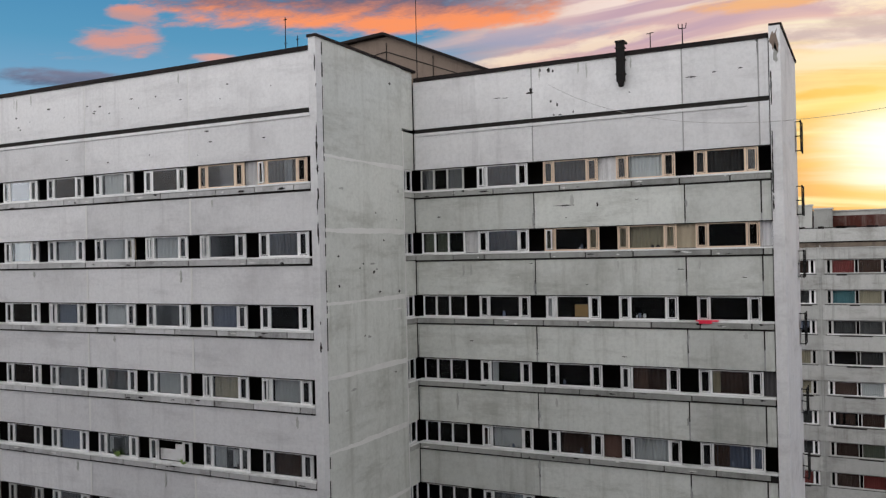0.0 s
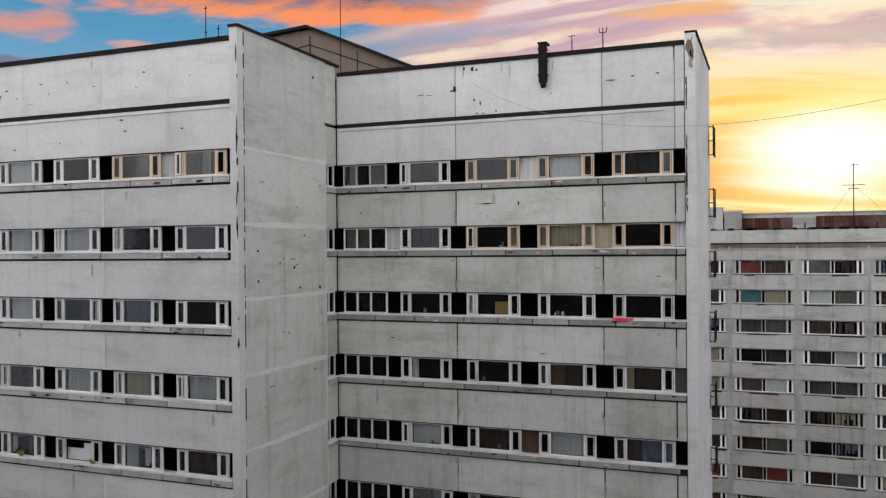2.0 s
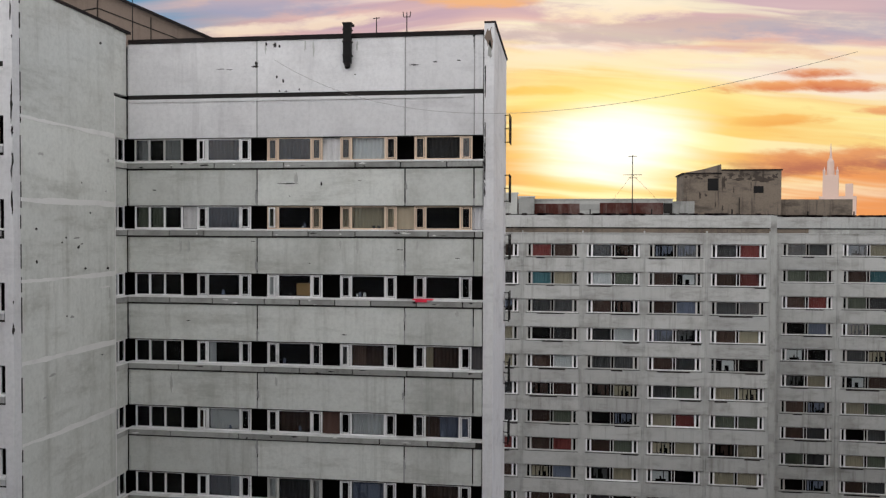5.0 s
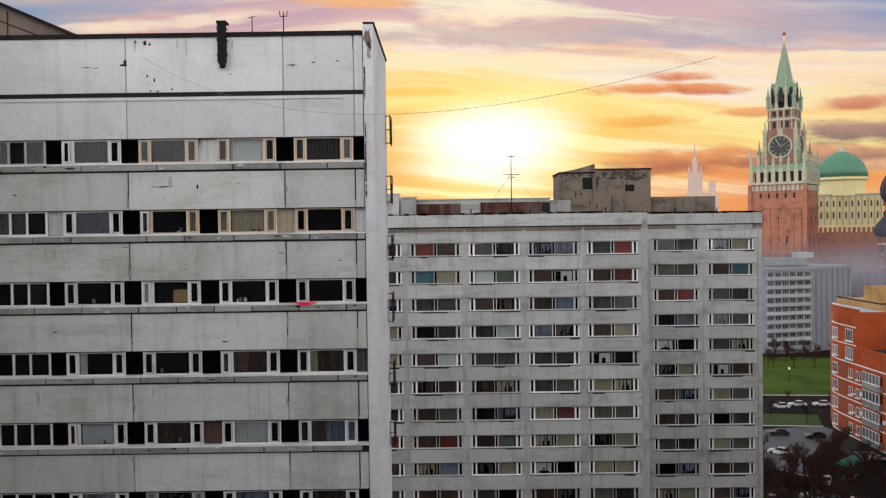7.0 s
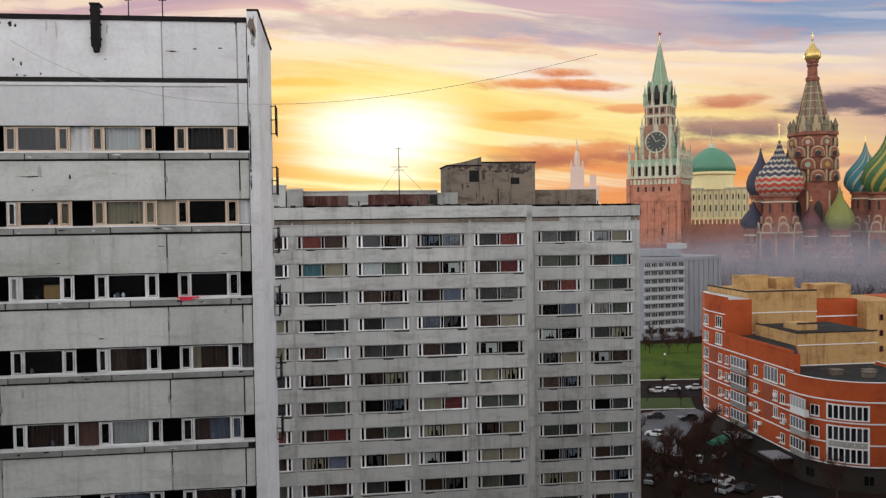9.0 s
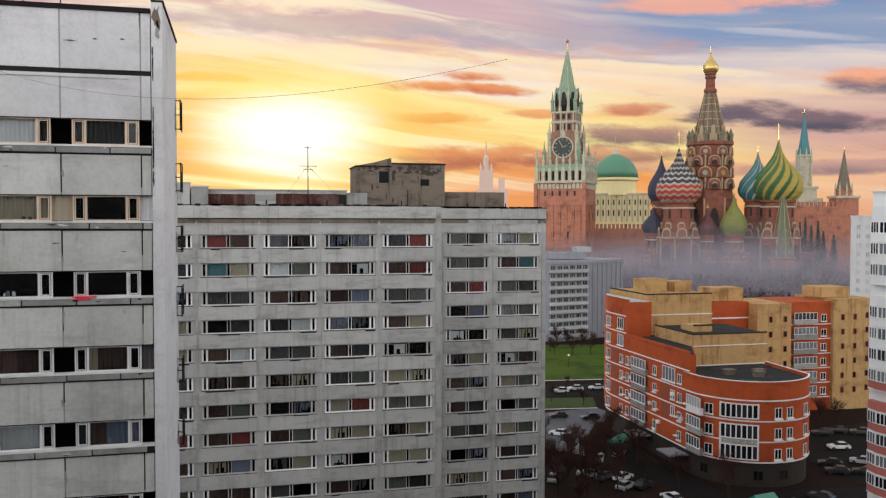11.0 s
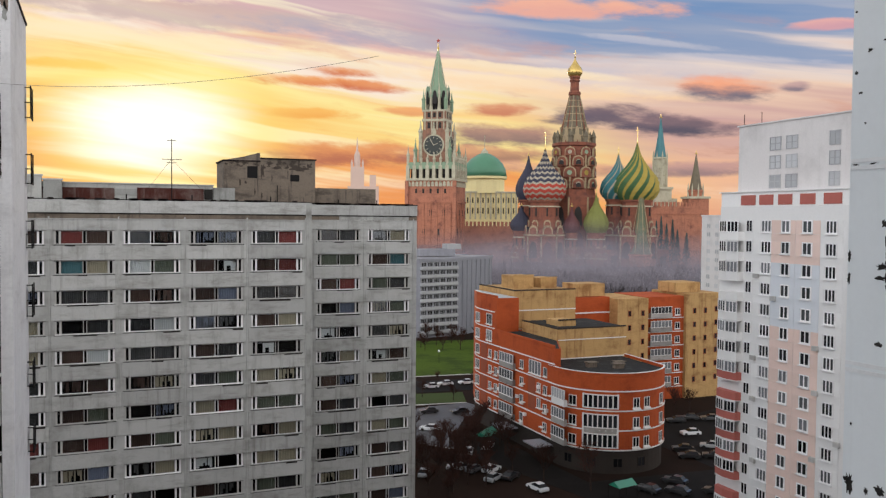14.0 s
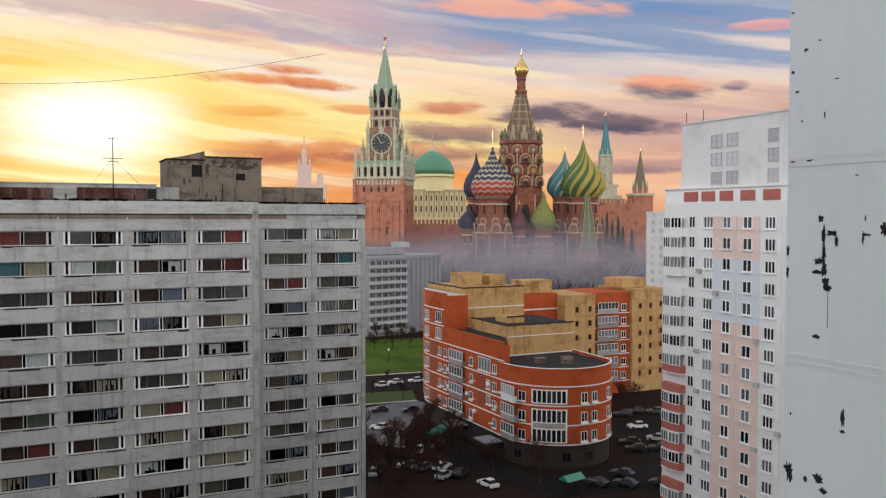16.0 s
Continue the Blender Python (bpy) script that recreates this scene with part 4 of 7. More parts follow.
hpart("wall", [(84.01, 158), (84.01, 143.1), (100, 143.1), (100, 158)], 17.4, 23.4, "tan", "tan brick upper storey")
hpart("wall", [(81.9, 178), *WEST, (78, 158.02), (99, 158.02), (99, 178)], 4.21, 21.2, "orange")
hpart("wall", [(81.9, 178), *WEST, (78, 158.02), (83.2, 158.02), (83.2, 178)], 21.21, 28.4, "orange")
hpart("wall", [(83.21, 178), (83.21, 160.2), (98.5, 160.2), (98.5, 178)], 21.21, 29.6, "tan", "tan brick upper storeys")
hpart("stair_head", [(86, 172), (86, 166), (91, 166), (91, 172)], 29.61, 32.4, "tan")
hpart("stair_head", [(93, 172), (93, 166), (97, 166), (97, 172)], 29.61, 31.8, "tan")
hpart("stair_head", [(86.5, 152), (86.5, 147), (90.5, 147), (90.5, 152)], 23.41, 24.6, "tan")
# dark sheet caps on the tan walls
for x0, x1, y0, y1, z in ((84.0, 100.05, 143.05, 143.35, 23.4), (84.0, 84.3, 143.36, 158, 23.4), (83.2, 98.55, 160.15, 160.45, 29.6), (83.2, 83.5, 160.46, 178, 29.6), (85.9, 91.1, 165.9, 166.2, 32.4), (92.9, 97.1, 165.9, 166.2, 31.8), (86.4, 90.6, 146.9, 147.2, 24.6)):
    part("parapet_cap", Geo().box(x0 - OH.x, x1 - OH.x, y0 - OH.y, y1 - OH.y, z + 0.005, z + 0.28), M["tan"] if z > 31 else M["podium"], house)
# roofs and white rims
hpart("roof", [(78.4, 134.2), *arc(89, 134, 10.6, 181, 329, 20), (98.8, 142.9), (84.2, 142.9)], 17.41, 17.45, "roof")
hpart("roof", [(84.2, 157.8), (84.2, 143.4), (99.8, 143.4), (99.8, 157.8)], 23.41, 23.45, "roof")
hpart("roof", [(78.3, 160.1), (78.3, 134.4), (79.3, 134.4), (83.9, 143.4), (83.9, 160.1)], 21.21, 21.24, "roof")
hpart("roof", [(82.0, 177.8), (79.6, 171.4), (78.6, 169), (78.3, 158.3), (83.0, 158.3), (83.0, 177.8)], 28.41, 28.45, "pave")
nose_path = [(78, 134.0), *NOSE[1:]]
hrim("parapet", [(78, 136), *nose_path[1:], (99.2, 142)], 17.45, 18.0, "orange", 0.25)
hrim("parapet_cap", [(77.95, 136), *arc(89, 134, 11.05, 180, 330, 24), (99.25, 142)], 18.0, 18.08, "band", 0.35)
hrim("parapet", [(78, 158), (78, 134.03)], 21.25, 21.9, "orange", 0.25)
hrim("parapet", [*WEST, (78, 158.02)], 28.46, 29.0, "orange", 0.25)
hrim("parapet_cap", [(79.25, 171.5), (78.35, 169), (77.95, 166), (77.95, 158.0)], 29.0, 29.08, "band", 0.35)
part("string_course", Geo().box(83.3 - OH.x, 98.5 - OH.x, 160.05 - OH.y, 160.19 - OH.y, 25.3, 25.5), M["band"], house)
part("string_course", Geo().box(83.3 - OH.x, 98.5 - OH.x, 160.05 - OH.y, 160.19 - OH.y, 21.3, 21.5), M["band"], house)
part("string_course", Geo().box(84.1 - OH.x, 100 - OH.x, 142.95 - OH.y, 143.09 - OH.y, 17.46, 17.66), M["band"], house)
part("string_course", Geo().box(84.1 - OH.x, 100 - OH.x, 142.95 - OH.y, 143.09 - OH.y, 21.2, 21.36), M["band"], house)
for z in (4.2, 7.7, 11.2, 14.7):
    hrim("string_course", [(79.2, 171.5), (78.3, 169), (77.9, 166), (77.9, 134.0), *arc(89, 134, 11.1, 181, 330, 26)], z, z + 0.22, "band", 0.3)
hrim("string_course", [(79.2, 171.5), (78.3, 169), (77.9, 166), (77.9, 134.02)], 18.3, 18.52, "band", 0.3)
for z in (21.8, 25.3):
    hrim("string_course", [(79.2, 171.5), (78.3, 169), (77.9, 166), (77.9, 159.0)], z, z + 0.22, "band", 0.3)
for x, y in ((86, 134), (90, 131), (91.5, 133)):
    part("roof_vent", Geo().box(x - 0.9 - OH.x, x + 0.9 - OH.x, y - 0.6 - OH.y, y + 0.6 - OH.y, 17.46, 18.3).box(x - 1.1 - OH.x, x + 1.1 - OH.x, y - 0.8 - OH.y, y + 0.8 - OH.y, 18.3, 18.42), M["old"], house)


def win_geo(w, h, cols, rows=1, rail=0.1):
    xs = [c + e for i in range(cols + 1) for c in (-w / 2 + w * i / cols,) for e in (-rail / 2, rail / 2)]
    zs = [c + e for j in range(rows + 1) for c in (h * j / rows,) for e in (-rail / 2, rail / 2)]
    return lattice(xs, zs, lambda i, j: i % 2 == 0 or j % 2 == 0, -0.1, 0.05)


def wall_window(parent, origin, x, y, z, facing, w, h, cols=2, rows=1, sill=True, mat="band", rail=0.1, glassm="darkglass"):
    """A window set on a solid wall, which faces the compass angle given (degrees from +x)."""
    fm = shared(("window_frame", "wall", w, h, cols, rows, mat, rail), lambda: win_geo(w, h, cols, rows, rail), M[mat])
    wn = part("window", fm, None, parent, at=(x - origin.x, y - origin.y, z))
    wn.rotation_euler[2] = radians(facing + 90)
    pm = shared(("pane", "wall", w, h, glassm), lambda: Geo().box(-w / 2, w / 2, -0.03, 0.2, 0, h), M[glassm])
    part("pane", pm, None, wn)
    if sill:
        sm = shared(("sill", "wall", w, mat), lambda: Geo().box(-w / 2 - 0.15, w / 2 + 0.15, -0.28, 0.05, -0.2, -0.06), M[mat])
        part("sill", sm, None, wn)
    return wn


def on_nose(a, off=0.0):
    return 89 + (11 + off) * math.cos(radians(a)), 134 + (11 + off) * math.sin(radians(a))


for z in (4.9, 8.4, 11.9):
    for a, w in ((206, 1.5), (267, 1.2), (279, 1.2)):
        wall_window(house, OH, *on_nose(a), z, a, w, 1.7, 2)
    x, y = on_nose(303)
    wall_window(house, OH, x, y, z, 303, 1.4, 1.8, 2)
    for a in (267, 279):
        x, y = on_nose(a, 0.25)
        part("window_box", Geo().box(x - 0.75 - OH.x, x + 0.75 - OH.x, y - 0.3 - OH.y, y + 0.2 - OH.y, z - 0.42, z - 0.22), M["band"], house)
    for i in range(7):
        a = 219.5 + 4.5 * i
        wall_window(house, OH, *on_nose(a, 0.12), z - 0.1, a, 0.86, 2.35, 1, 1, False, rail=0.2)
for y, w, kind in ((131.5, 4.6, 1), (152.4, 6.2, 1)):
    for z in (4.9, 8.4, 11.9, 15.2):
        if y < 134 and z > 14:
            continue
        xx = 77.75
        part("balcony", Geo().box(xx - OH.x - 0.4, xx - OH.x + 0.3, y - w / 2 - OH.y, y + w / 2 - OH.y, z - 0.4, z + 0.75), M["band" if y < 134 and z > 11 else "loggia"], house, "white glazed loggia front" if y < 134 and z > 11 else "grimy grey loggia front")
        part("loggia_rail", Geo().box(xx - OH.x - 0.48, xx - OH.x - 0.401, y - w / 2 - 0.1 - OH.y, y + w / 2 + 0.1 - OH.y, z + 0.66, z + 0.78), M["band"], house)
        wall_window(house, OH, xx - 0.35, y, z + 0.8, 180, w - 0.2, 1.75, 5, 1, False, "band", 0.09, "paleglass" if y < 134 and z > 11 else "greyglass")
for y in (137.2, 146.6, 158.2, 161):
    for z in (5.2, 8.7, 12.2, 15.6):
        wall_window(house, OH, 77.98, y, z, 180, 1.3, 1.6, 2)
wall_window(house, OH, 77.98, 141.2, 15.4, 180, 4.6, 2.5, 4, 1, True, glassm="greyglass")
# flat plate on the wall; the depth's shade is put into its colour
part("recess", Geo().box(77.93 - OH.x, 78.2 - OH.x, 141.0 - OH.y, 143.8 - OH.y, 8.4, 14.6), M["recess"], house, "flat dark brick plate coloured as a shaded recess")
for z in (9.2, 12.2):
    wall_window(house, OH, 77.98, 139.6, z, 180, 1.3, 1.7, 2, glassm="greyglass")
for y, z in ((145.6, 12.6), (145.4, 9.0), (138.0, 9.2), (137.8, 5.8), (159.4, 12.6), (159.6, 9.0), (149.9, 2.9), (134.9, 12.3)):
    part("drying_rack", Geo().box(77.3 - OH.x, 77.97 - OH.x, y - 0.55 - OH.y, y + 0.55 - OH.y, z, z + 0.16), M["band"], house)
for z in (5.2, 8.7, 12.2, 15.6, 19.1, 22.6):
    # more such flat plates, darkened in place of real hollows
    part("recess", Geo().box(77.9 - OH.x, 78.2 - OH.x, 162.6 - OH.y, 165.6 - OH.y, z - 0.5, z + 2.5), M["recess"], house) if z < 17 else None
    wall_window(house, OH, 78.1, 167.6, z, 180, 2.0, 1.9, 3, 1, True, glassm="greyglass")
    if z > 18:
        wall_window(house, OH, 77.98, 161.6, z, 180, 2.6, 2.2, 3, 1, True, glassm="greyglass")
for y, z in ((144.8, 6.5), (148.1, 9.4), (139.4, 12.9), (156.4, 9.3), (156.4, 12.9), (146.2, 4.4), (136.3, 9.0)):
    part("air_conditioner", Geo().box(77.5 - OH.x, 77.97 - OH.x, y - 0.4 - OH.y, y + 0.4 - OH.y, z, z + 0.6), M["frame"], house, "white outdoor cooling box")
# one tall bay of glazing: a grey panel between its lower storeys and a white surround
hrim("bay_panel", arc(89, 134, 11.1, 217.5, 248.5, 10), 7.28, 8.22, "loggia", 0.2)
for a in (217.2, 248.8):
    for z0, z1 in ((4.7, 10.75), (11.7, 14.3)):
        x, y = on_nose(a, 0.1)
        part("bay_post", Geo().box(x - 0.14 - OH.x, x + 0.14 - OH.x, y - 0.14 - OH.y, y + 0.14 - OH.y, z0, z1), M["band"], house)
# entrance canopies of the ground floor
for y in (151, 137):
    part("canopy", Geo().box(74.6 - OH.x, 78.3 - OH.x, y - 2.5 - OH.y, y + 2.5 - OH.y, 3.0, 3.25), M["farwall"], house, "grey entrance canopy")
for a in (200, 225, 250, 275):
    x, y = 89 + 10.62 * math.cos(radians(a)), 134 + 10.62 * math.sin(radians(a))
    wall_window(house, OH, x, y, 1.2, a, 1.6, 1.6, 2, 1, False, "podium")

# the back wing of the same house
hpart("wall", [(100, 186), (100, 174.5), (117, 174.5), (117, 186)], 0, 26.2, "orange")
hpart("wall", [(117.01, 186), (117.01, 171), (126, 171), (126, 186)], 0, 25.9, "tan", "tan brick stair tower")
hpart("wall", [(126.01, 186), (126.01, 172.6), (138, 172.6), (138, 186)], 0, 26.0, "orange")
hpart("wall", [(138.01, 186), (138.01, 171.6), (149.5, 171.6), (149.5, 186)], 0, 26.6, "tan", "tan brick end with small windows")
hpart("stair_head", [(108, 182), (108, 176), (116.5, 176), (116.5, 182)], 26.3, 29.4, "tan")
hpart("stair_head", [(137, 182), (137, 175), (145, 175), (145, 182)], 26.7, 29.2, "tan")
part("string_course", Geo().box(100 - OH.x, 117 - OH.x, 174.3 - OH.y, 174.49 - OH.y, 22.3, 22.6), M["band"], house)
for z in (3.5, 7, 10.5, 14, 17.5, 21):
    part("string_course", Geo().box(126.1 - OH.x, 138 - OH.x, 172.4 - OH.y, 172.59 - OH.y, z - 0.5, z - 0.28), M["band"], house)
    part("balcony", Geo().box(127.3 - OH.x, 133.8 - OH.x, 171.6 - OH.y, 172.58 - OH.y, z - 0.25, z + 0.9), M["loggia"], house, "grimy grey balcony front")
    wall_window(house, OH, 130.5, 171.7, z + 0.9, 270, 6.2, 1.6, 6, 1, False, "band", 0.09, "greyglass")
    wall_window(house, OH, 136, 172.5, z + 0.3, 270, 1.4, 1.6, 2)
    for x in (120.5, 124.4):
        wall_window(house, OH, x, 170.98, z + 0.6, 270, 0.8, 1.3, 1, 1, False, "recess")
    for x in (140.6, 144, 147.4):
        wall_window(house, OH, x, 171.58, z + 0.6 + (x > 145) * 0.3, 270, 0.8, 1.3, 1, 1, False, "recess")

# ---- white and pink panel tower ----
tower = thing("apartment_building", (94, 76, 0), "white and pale pink panel tower with red balcony fronts", "building")
OT = Vector(tower.location)
TX = 83.0


def tbox(name, x0, x1, y0, y1, z0, z1, mat, label=""):
    return part(name, Geo().box(x0 - OT.x, x1 - OT.x, y0 - OT.y, y1 - OT.y, z0, z1), M[mat], tower, label)


tbox("wall", TX, TX + 22, 45, 96, 0, 47.05, "white")
tbox("attic_wall", TX + 0.1, TX + 22, 45, 96, 47.06, 49.0, "white")
tbox("roof_slab", TX - 0.15, TX + 22.2, 44.9, 96.2, 49.0, 49.12, "white")
tbox("upper_block", 85, 100, 55, 94.8, 49.13, 58.4, "haze_white", "set-back white upper storeys")
tbox("upper_cap", 84.8, 100.2, 54.8, 95, 58.41, 58.6, "haze_white")
for a, b in ((85.41, 82.88), (82.19, 79.88), (79.03, 76.85), (75.59, 73.35), (72.09, 69.57), (68.2, 65.8), (64.5, 62.2)):
    tbox("red_panel", TX - 0.02, TX + 0.095, b * 1.077, a * 1.077, 47.25, 48.6, "brick_red")
TF = [45.15 - 2.8 * i for i in range(16)]
COLS = ((87.05, 1.7, 3), (83.65, 1.35, 2), (80.05, 1.45, 2), (76.3, 1.6, 3), (72.2, 1.5, 2), (68.5, 1.5, 2))
for i, z in enumerate(TF):
    z0 = z - 1.5
    for y, w, n in COLS:
        wall_window(tower, OT, TX, y, z0, 180, w, 1.5, n, 1, True, "frame", 0.13, "greyglass" if (i * 5 + n) % 4 else "darkglass")
    # coloured facing panels round the middle windows
    for a, b in ((86.1, 82.0), (81.94, 78.0)):
        mat = "paleblue" if 2 <= i <= 4 else "pink"
        y_mid = 83.65 if a > 85 else 80.05
        w = 0.85 if a > 85 else 0.9
        for y0, y1, s0, s1 in ((b, a, z0 - 1.25, z0 - 0.22), (b, y_mid - w, z0 - 0.2, z0 + 1.54), (y_mid + w, a, z0 - 0.2, z0 + 1.54)):
            tbox("facing_panel", TX - 0.05, TX - 0.004, y0, y1, s0, s1, mat)
    for a, b, y_mid, w in ((89.3, 86.2, 87.05, 1.05), (77.9, 74.5, 76.3, 1.0)):
        for y0, y1, s0, s1 in ((b, a, z0 - 1.25, z0 - 0.22), (b, y_mid - w, z0 - 0.2, z0 + 1.54), (y_mid + w, a, z0 - 0.2, z0 + 1.54)):
            if y1 > y0 + 0.05:
                tbox("facing_panel", TX - 0.05, TX - 0.004, y0, y1, s0, s1, "white")
    # balcony stack at the corner
    front = "white" if i < 7 else "brick_red"
    by0, by1 = 91.2, 95.5
    path = [(TX, by1), (TX - 0.8, by1 - 0.25), (TX - 1.15, (by0 + by1) / 2), (TX - 0.8, by0 + 0.25), (TX, by0)]
    pl = [(x - OT.x, y - OT.y) for x, y in path]
    part("balcony", Geo().prism(pl, z0 - 1.2, z0 - 0.1), M[front], tower, "red balcony front" if i >= 7 else "white balcony front")
    part("balcony_slab", Geo().prism([(x - 0.06, y) for x, y in pl], z0 - 1.32, z0 - 1.21), M["white"], tower)
    if i % 5 != 3:
        for (xa, ya), (xb, yb) in zip(path[1:-1], path[2:-1]):
            f = math.degrees(math.atan2(yb - ya, xb - xa)) - 90
            wall_window(tower, OT, (xa + xb) / 2, (ya + yb) / 2, z0 - 0.08, f, 1.75, 1.45, 3, 1, False, "frame", 0.09, "greyglass" if (i * 7) % 3 else "darkglass")
    wall_window(tower, OT, TX, 90.2, z0, 180, 1.1, 1.5, 2, 1, False, "frame", 0.09)
for k, (y, i) in enumerate(((88.6, 2), (88.8, 8), (85.4, 3), (78.2, 5), (78.3, 10), (78.0, 13), (88.5, 11), (74.6, 9), (88.9, 6), (78.1, 7))):
    tbox("air_conditioner", TX - 0.45, TX - 0.06, y - 0.4, y + 0.4, TF[i] - 2.2, TF[i] - 1.6, "frame_old", "grey outdoor cooling box")
for y, w in ((87.8, 1.9), (84.9, 1.9), (77.9, 1.6), (71.5, 1.5)):
    for z in (49.6, 52.2, 54.7):
        wall_window(tower, OT, 85, y, z, 180, w, 1.7, 2, 2, False, "balcony", 0.12, "paleglass")
for y in (94.4, 91):
    part("roof_pole", Geo().tube((85.5 - OT.x, y - OT.y, 58.6), (85.5 - OT.x, y - OT.y, 60.2), 0.05), M["iron"], tower)

# ---- grey block beyond the street ----
grey = thing("apartment_building", (135, 300, 0), "grey far block with balcony rows", "building")
OG = Vector(grey.location)
g1, g2, g3 = (112.5, 293), (130.5, 297), (150, 309)
part("wall", Geo().prism([(p[0] - OG.x, p[1] - OG.y) for p in (g1, g2, g3, (138, 328), (104, 318))], 0, 29.0), M["farwall"], grey)
part("parapet", Geo().prism([(p[0] - OG.x, p[1] - OG.y) for p in ((112, 292.4), (130.6, 296.5), (150.4, 308.8), (138, 328.5), (103.5, 318.5))], 29.01, 30.2), M["farwall"], grey)
part("roof_house", Geo().box(116 - OG.x, 131 - OG.x, 303 - OG.y, 310 - OG.y, 30.61, 33.2), M["farwall"], grey)
part("roof_house", Geo().box(128 - OG.x, 134 - OG.x, 304 - OG.y, 309 - OG.y, 33.21, 35.2), M["balcony"], grey)
d = Vector((g2[0] - g1[0], g2[1] - g1[1], 0)).normalized()
nrm = math.degrees(math.atan2(-d.x, d.y)) + 180
nv = Vector((d.y, -d.x, 0))
for j in range(9):
    z = 1.5 + 3.05 * j
    a, b = Vector((*g1, 0)) + nv * 1.2 - Vector((OG.x, OG.y, 0)), Vector((*g2, 0)) + nv * 1.2 - Vector((OG.x, OG.y, 0)) - d * 1.5
    part("balcony", Geo().ribbon([(a.x, a.y), (b.x, b.y)], 1.2, z, z + 1.0), M["balcony"], grey, "pale grey balcony front")
    for q in range(6):
        p = Vector((*g1, 0)) + d * (1.6 + 2.9 * q)
        wall_window(grey, OG, p.x, p.y, z + 1.1, math.degrees(math.atan2(nv.y, nv.x)), 2.2, 1.6, 3, 1, False, "balcony", 0.12)
e = Vector((g3[0] - g2[0], g3[1] - g2[1], 0)).normalized()
ev = Vector((e.y, -e.x, 0))
for q in range(7):
    p = Vector((*g2, 0)) + e * (1.5 + 3.2 * q) - Vector((OG.x, OG.y, 0))
    part("pilaster", Geo().ribbon([(p.x + ev.x * 0.4, p.y + ev.y * 0.4), (p.x + e.x * 0.9 + ev.x * 0.4, p.y + e.y * 0.9 + ev.y * 0.4)], 0.39, 0, 29), M["farwall"], grey)

# far white block beside the tower
far = thing("apartment_building", (218, 215, 0), "plain white far block beside the tower", "building")
OF = Vector(far.location)
part("wall", Geo().box(-23, 23, -17, 20, 0, 46.6), M["haze_white"], far)
part("parapet", Geo().box(-23.2, 23.2, -17.2, 20.2, 46.61, 47.1), M["haze_white"], far)
for j in range(15):
    for q in range(8):
        wall_window(far, OF, 195, 202 + 4.2 * q, 2 + 2.9 * j, 180, 1.8, 1.5, 2, 1, False, "haze_white", 0.12, "paleglass")

# ---- the wall beside the camera, in storey-high painted panels ----
near = thing("near_building", (22, -3, 0), "pale grey painted panel wall with peeled patches", "building")
ON = Vector(near.location)
NX, NY = 10.4, 9.25


def nbox(name, x0, x1, y0, y1, z0, z1, mat, label=""):
    return part(name, Geo().box(x0 - ON.x, x1 - ON.x, y0 - ON.y, y1 - ON.y, z0, z1), M[mat], near, label)


nbox("core", NX + 0.3, 30, -14, NY - 0.25, 0, 60.9, "gap")
# unseen walls behind the camera, added and sized to keep low sky off facades
nbox("back_facade", -76, NX, -14, -2.0, 0, 57.0, "panel")
nbox("back_facade", 30.1, 120, -14, 0, 0, 57.0, "panel")
zs = [0.86 + 3 * i for i in range(20)] + [61.0]
for z0, z1 in zip([0] + zs, zs):
    nbox("wall_panel", NX, NX + 0.29, -1.9, NY, z0 + 0.02, z1 - 0.02, "near")
    if z1 < 60:
        for dz in (-0.055, 0.05):
            nbox("sealed_joint", NX - 0.012, NX + 0.05, -1.9, NY - 0.01, z1 + dz - 0.03, z1 + dz + 0.03, "joint_white", "smeared pale joint filler")
        nbox("sealed_joint", NX - 0.004, NX + 0.05, -1.9, NY - 0.004, z1 - 0.022, z1 + 0.02, "near")
nbox("end_panel", NX + 0.291, 30, NY - 0.24, NY, 0, 61.0, "near")


def ragged(name, y, z, w, h, seed, parent=near):
    """A flake of missing paint: a ragged thin plate on the wall's face."""
    r = random.Random(seed)
    n = 22
    pts = []
    for i in range(n):
        a = math.tau * i / n
        q = r.uniform(0.45, 1.15)
        pts.append((y - ON.y + w * q * math.cos(a), z + h * q * math.sin(a)))
    g = Geo()
    for x in (NX - 0.006 - ON.x, NX + 0.01 - ON.x):
        g.v += [(x, a, b) for a, b in pts]
    g.f = [tuple(range(n)), tuple(range(2 * n - 1, n - 1, -1))] + [(i, n + i, n + (i + 1) % n, (i + 1) % n) for i in range(n)]
    g.m = [0] * (n + 2)
    part(name, g, M["peel"], parent, "bare dark patch where paint has peeled")


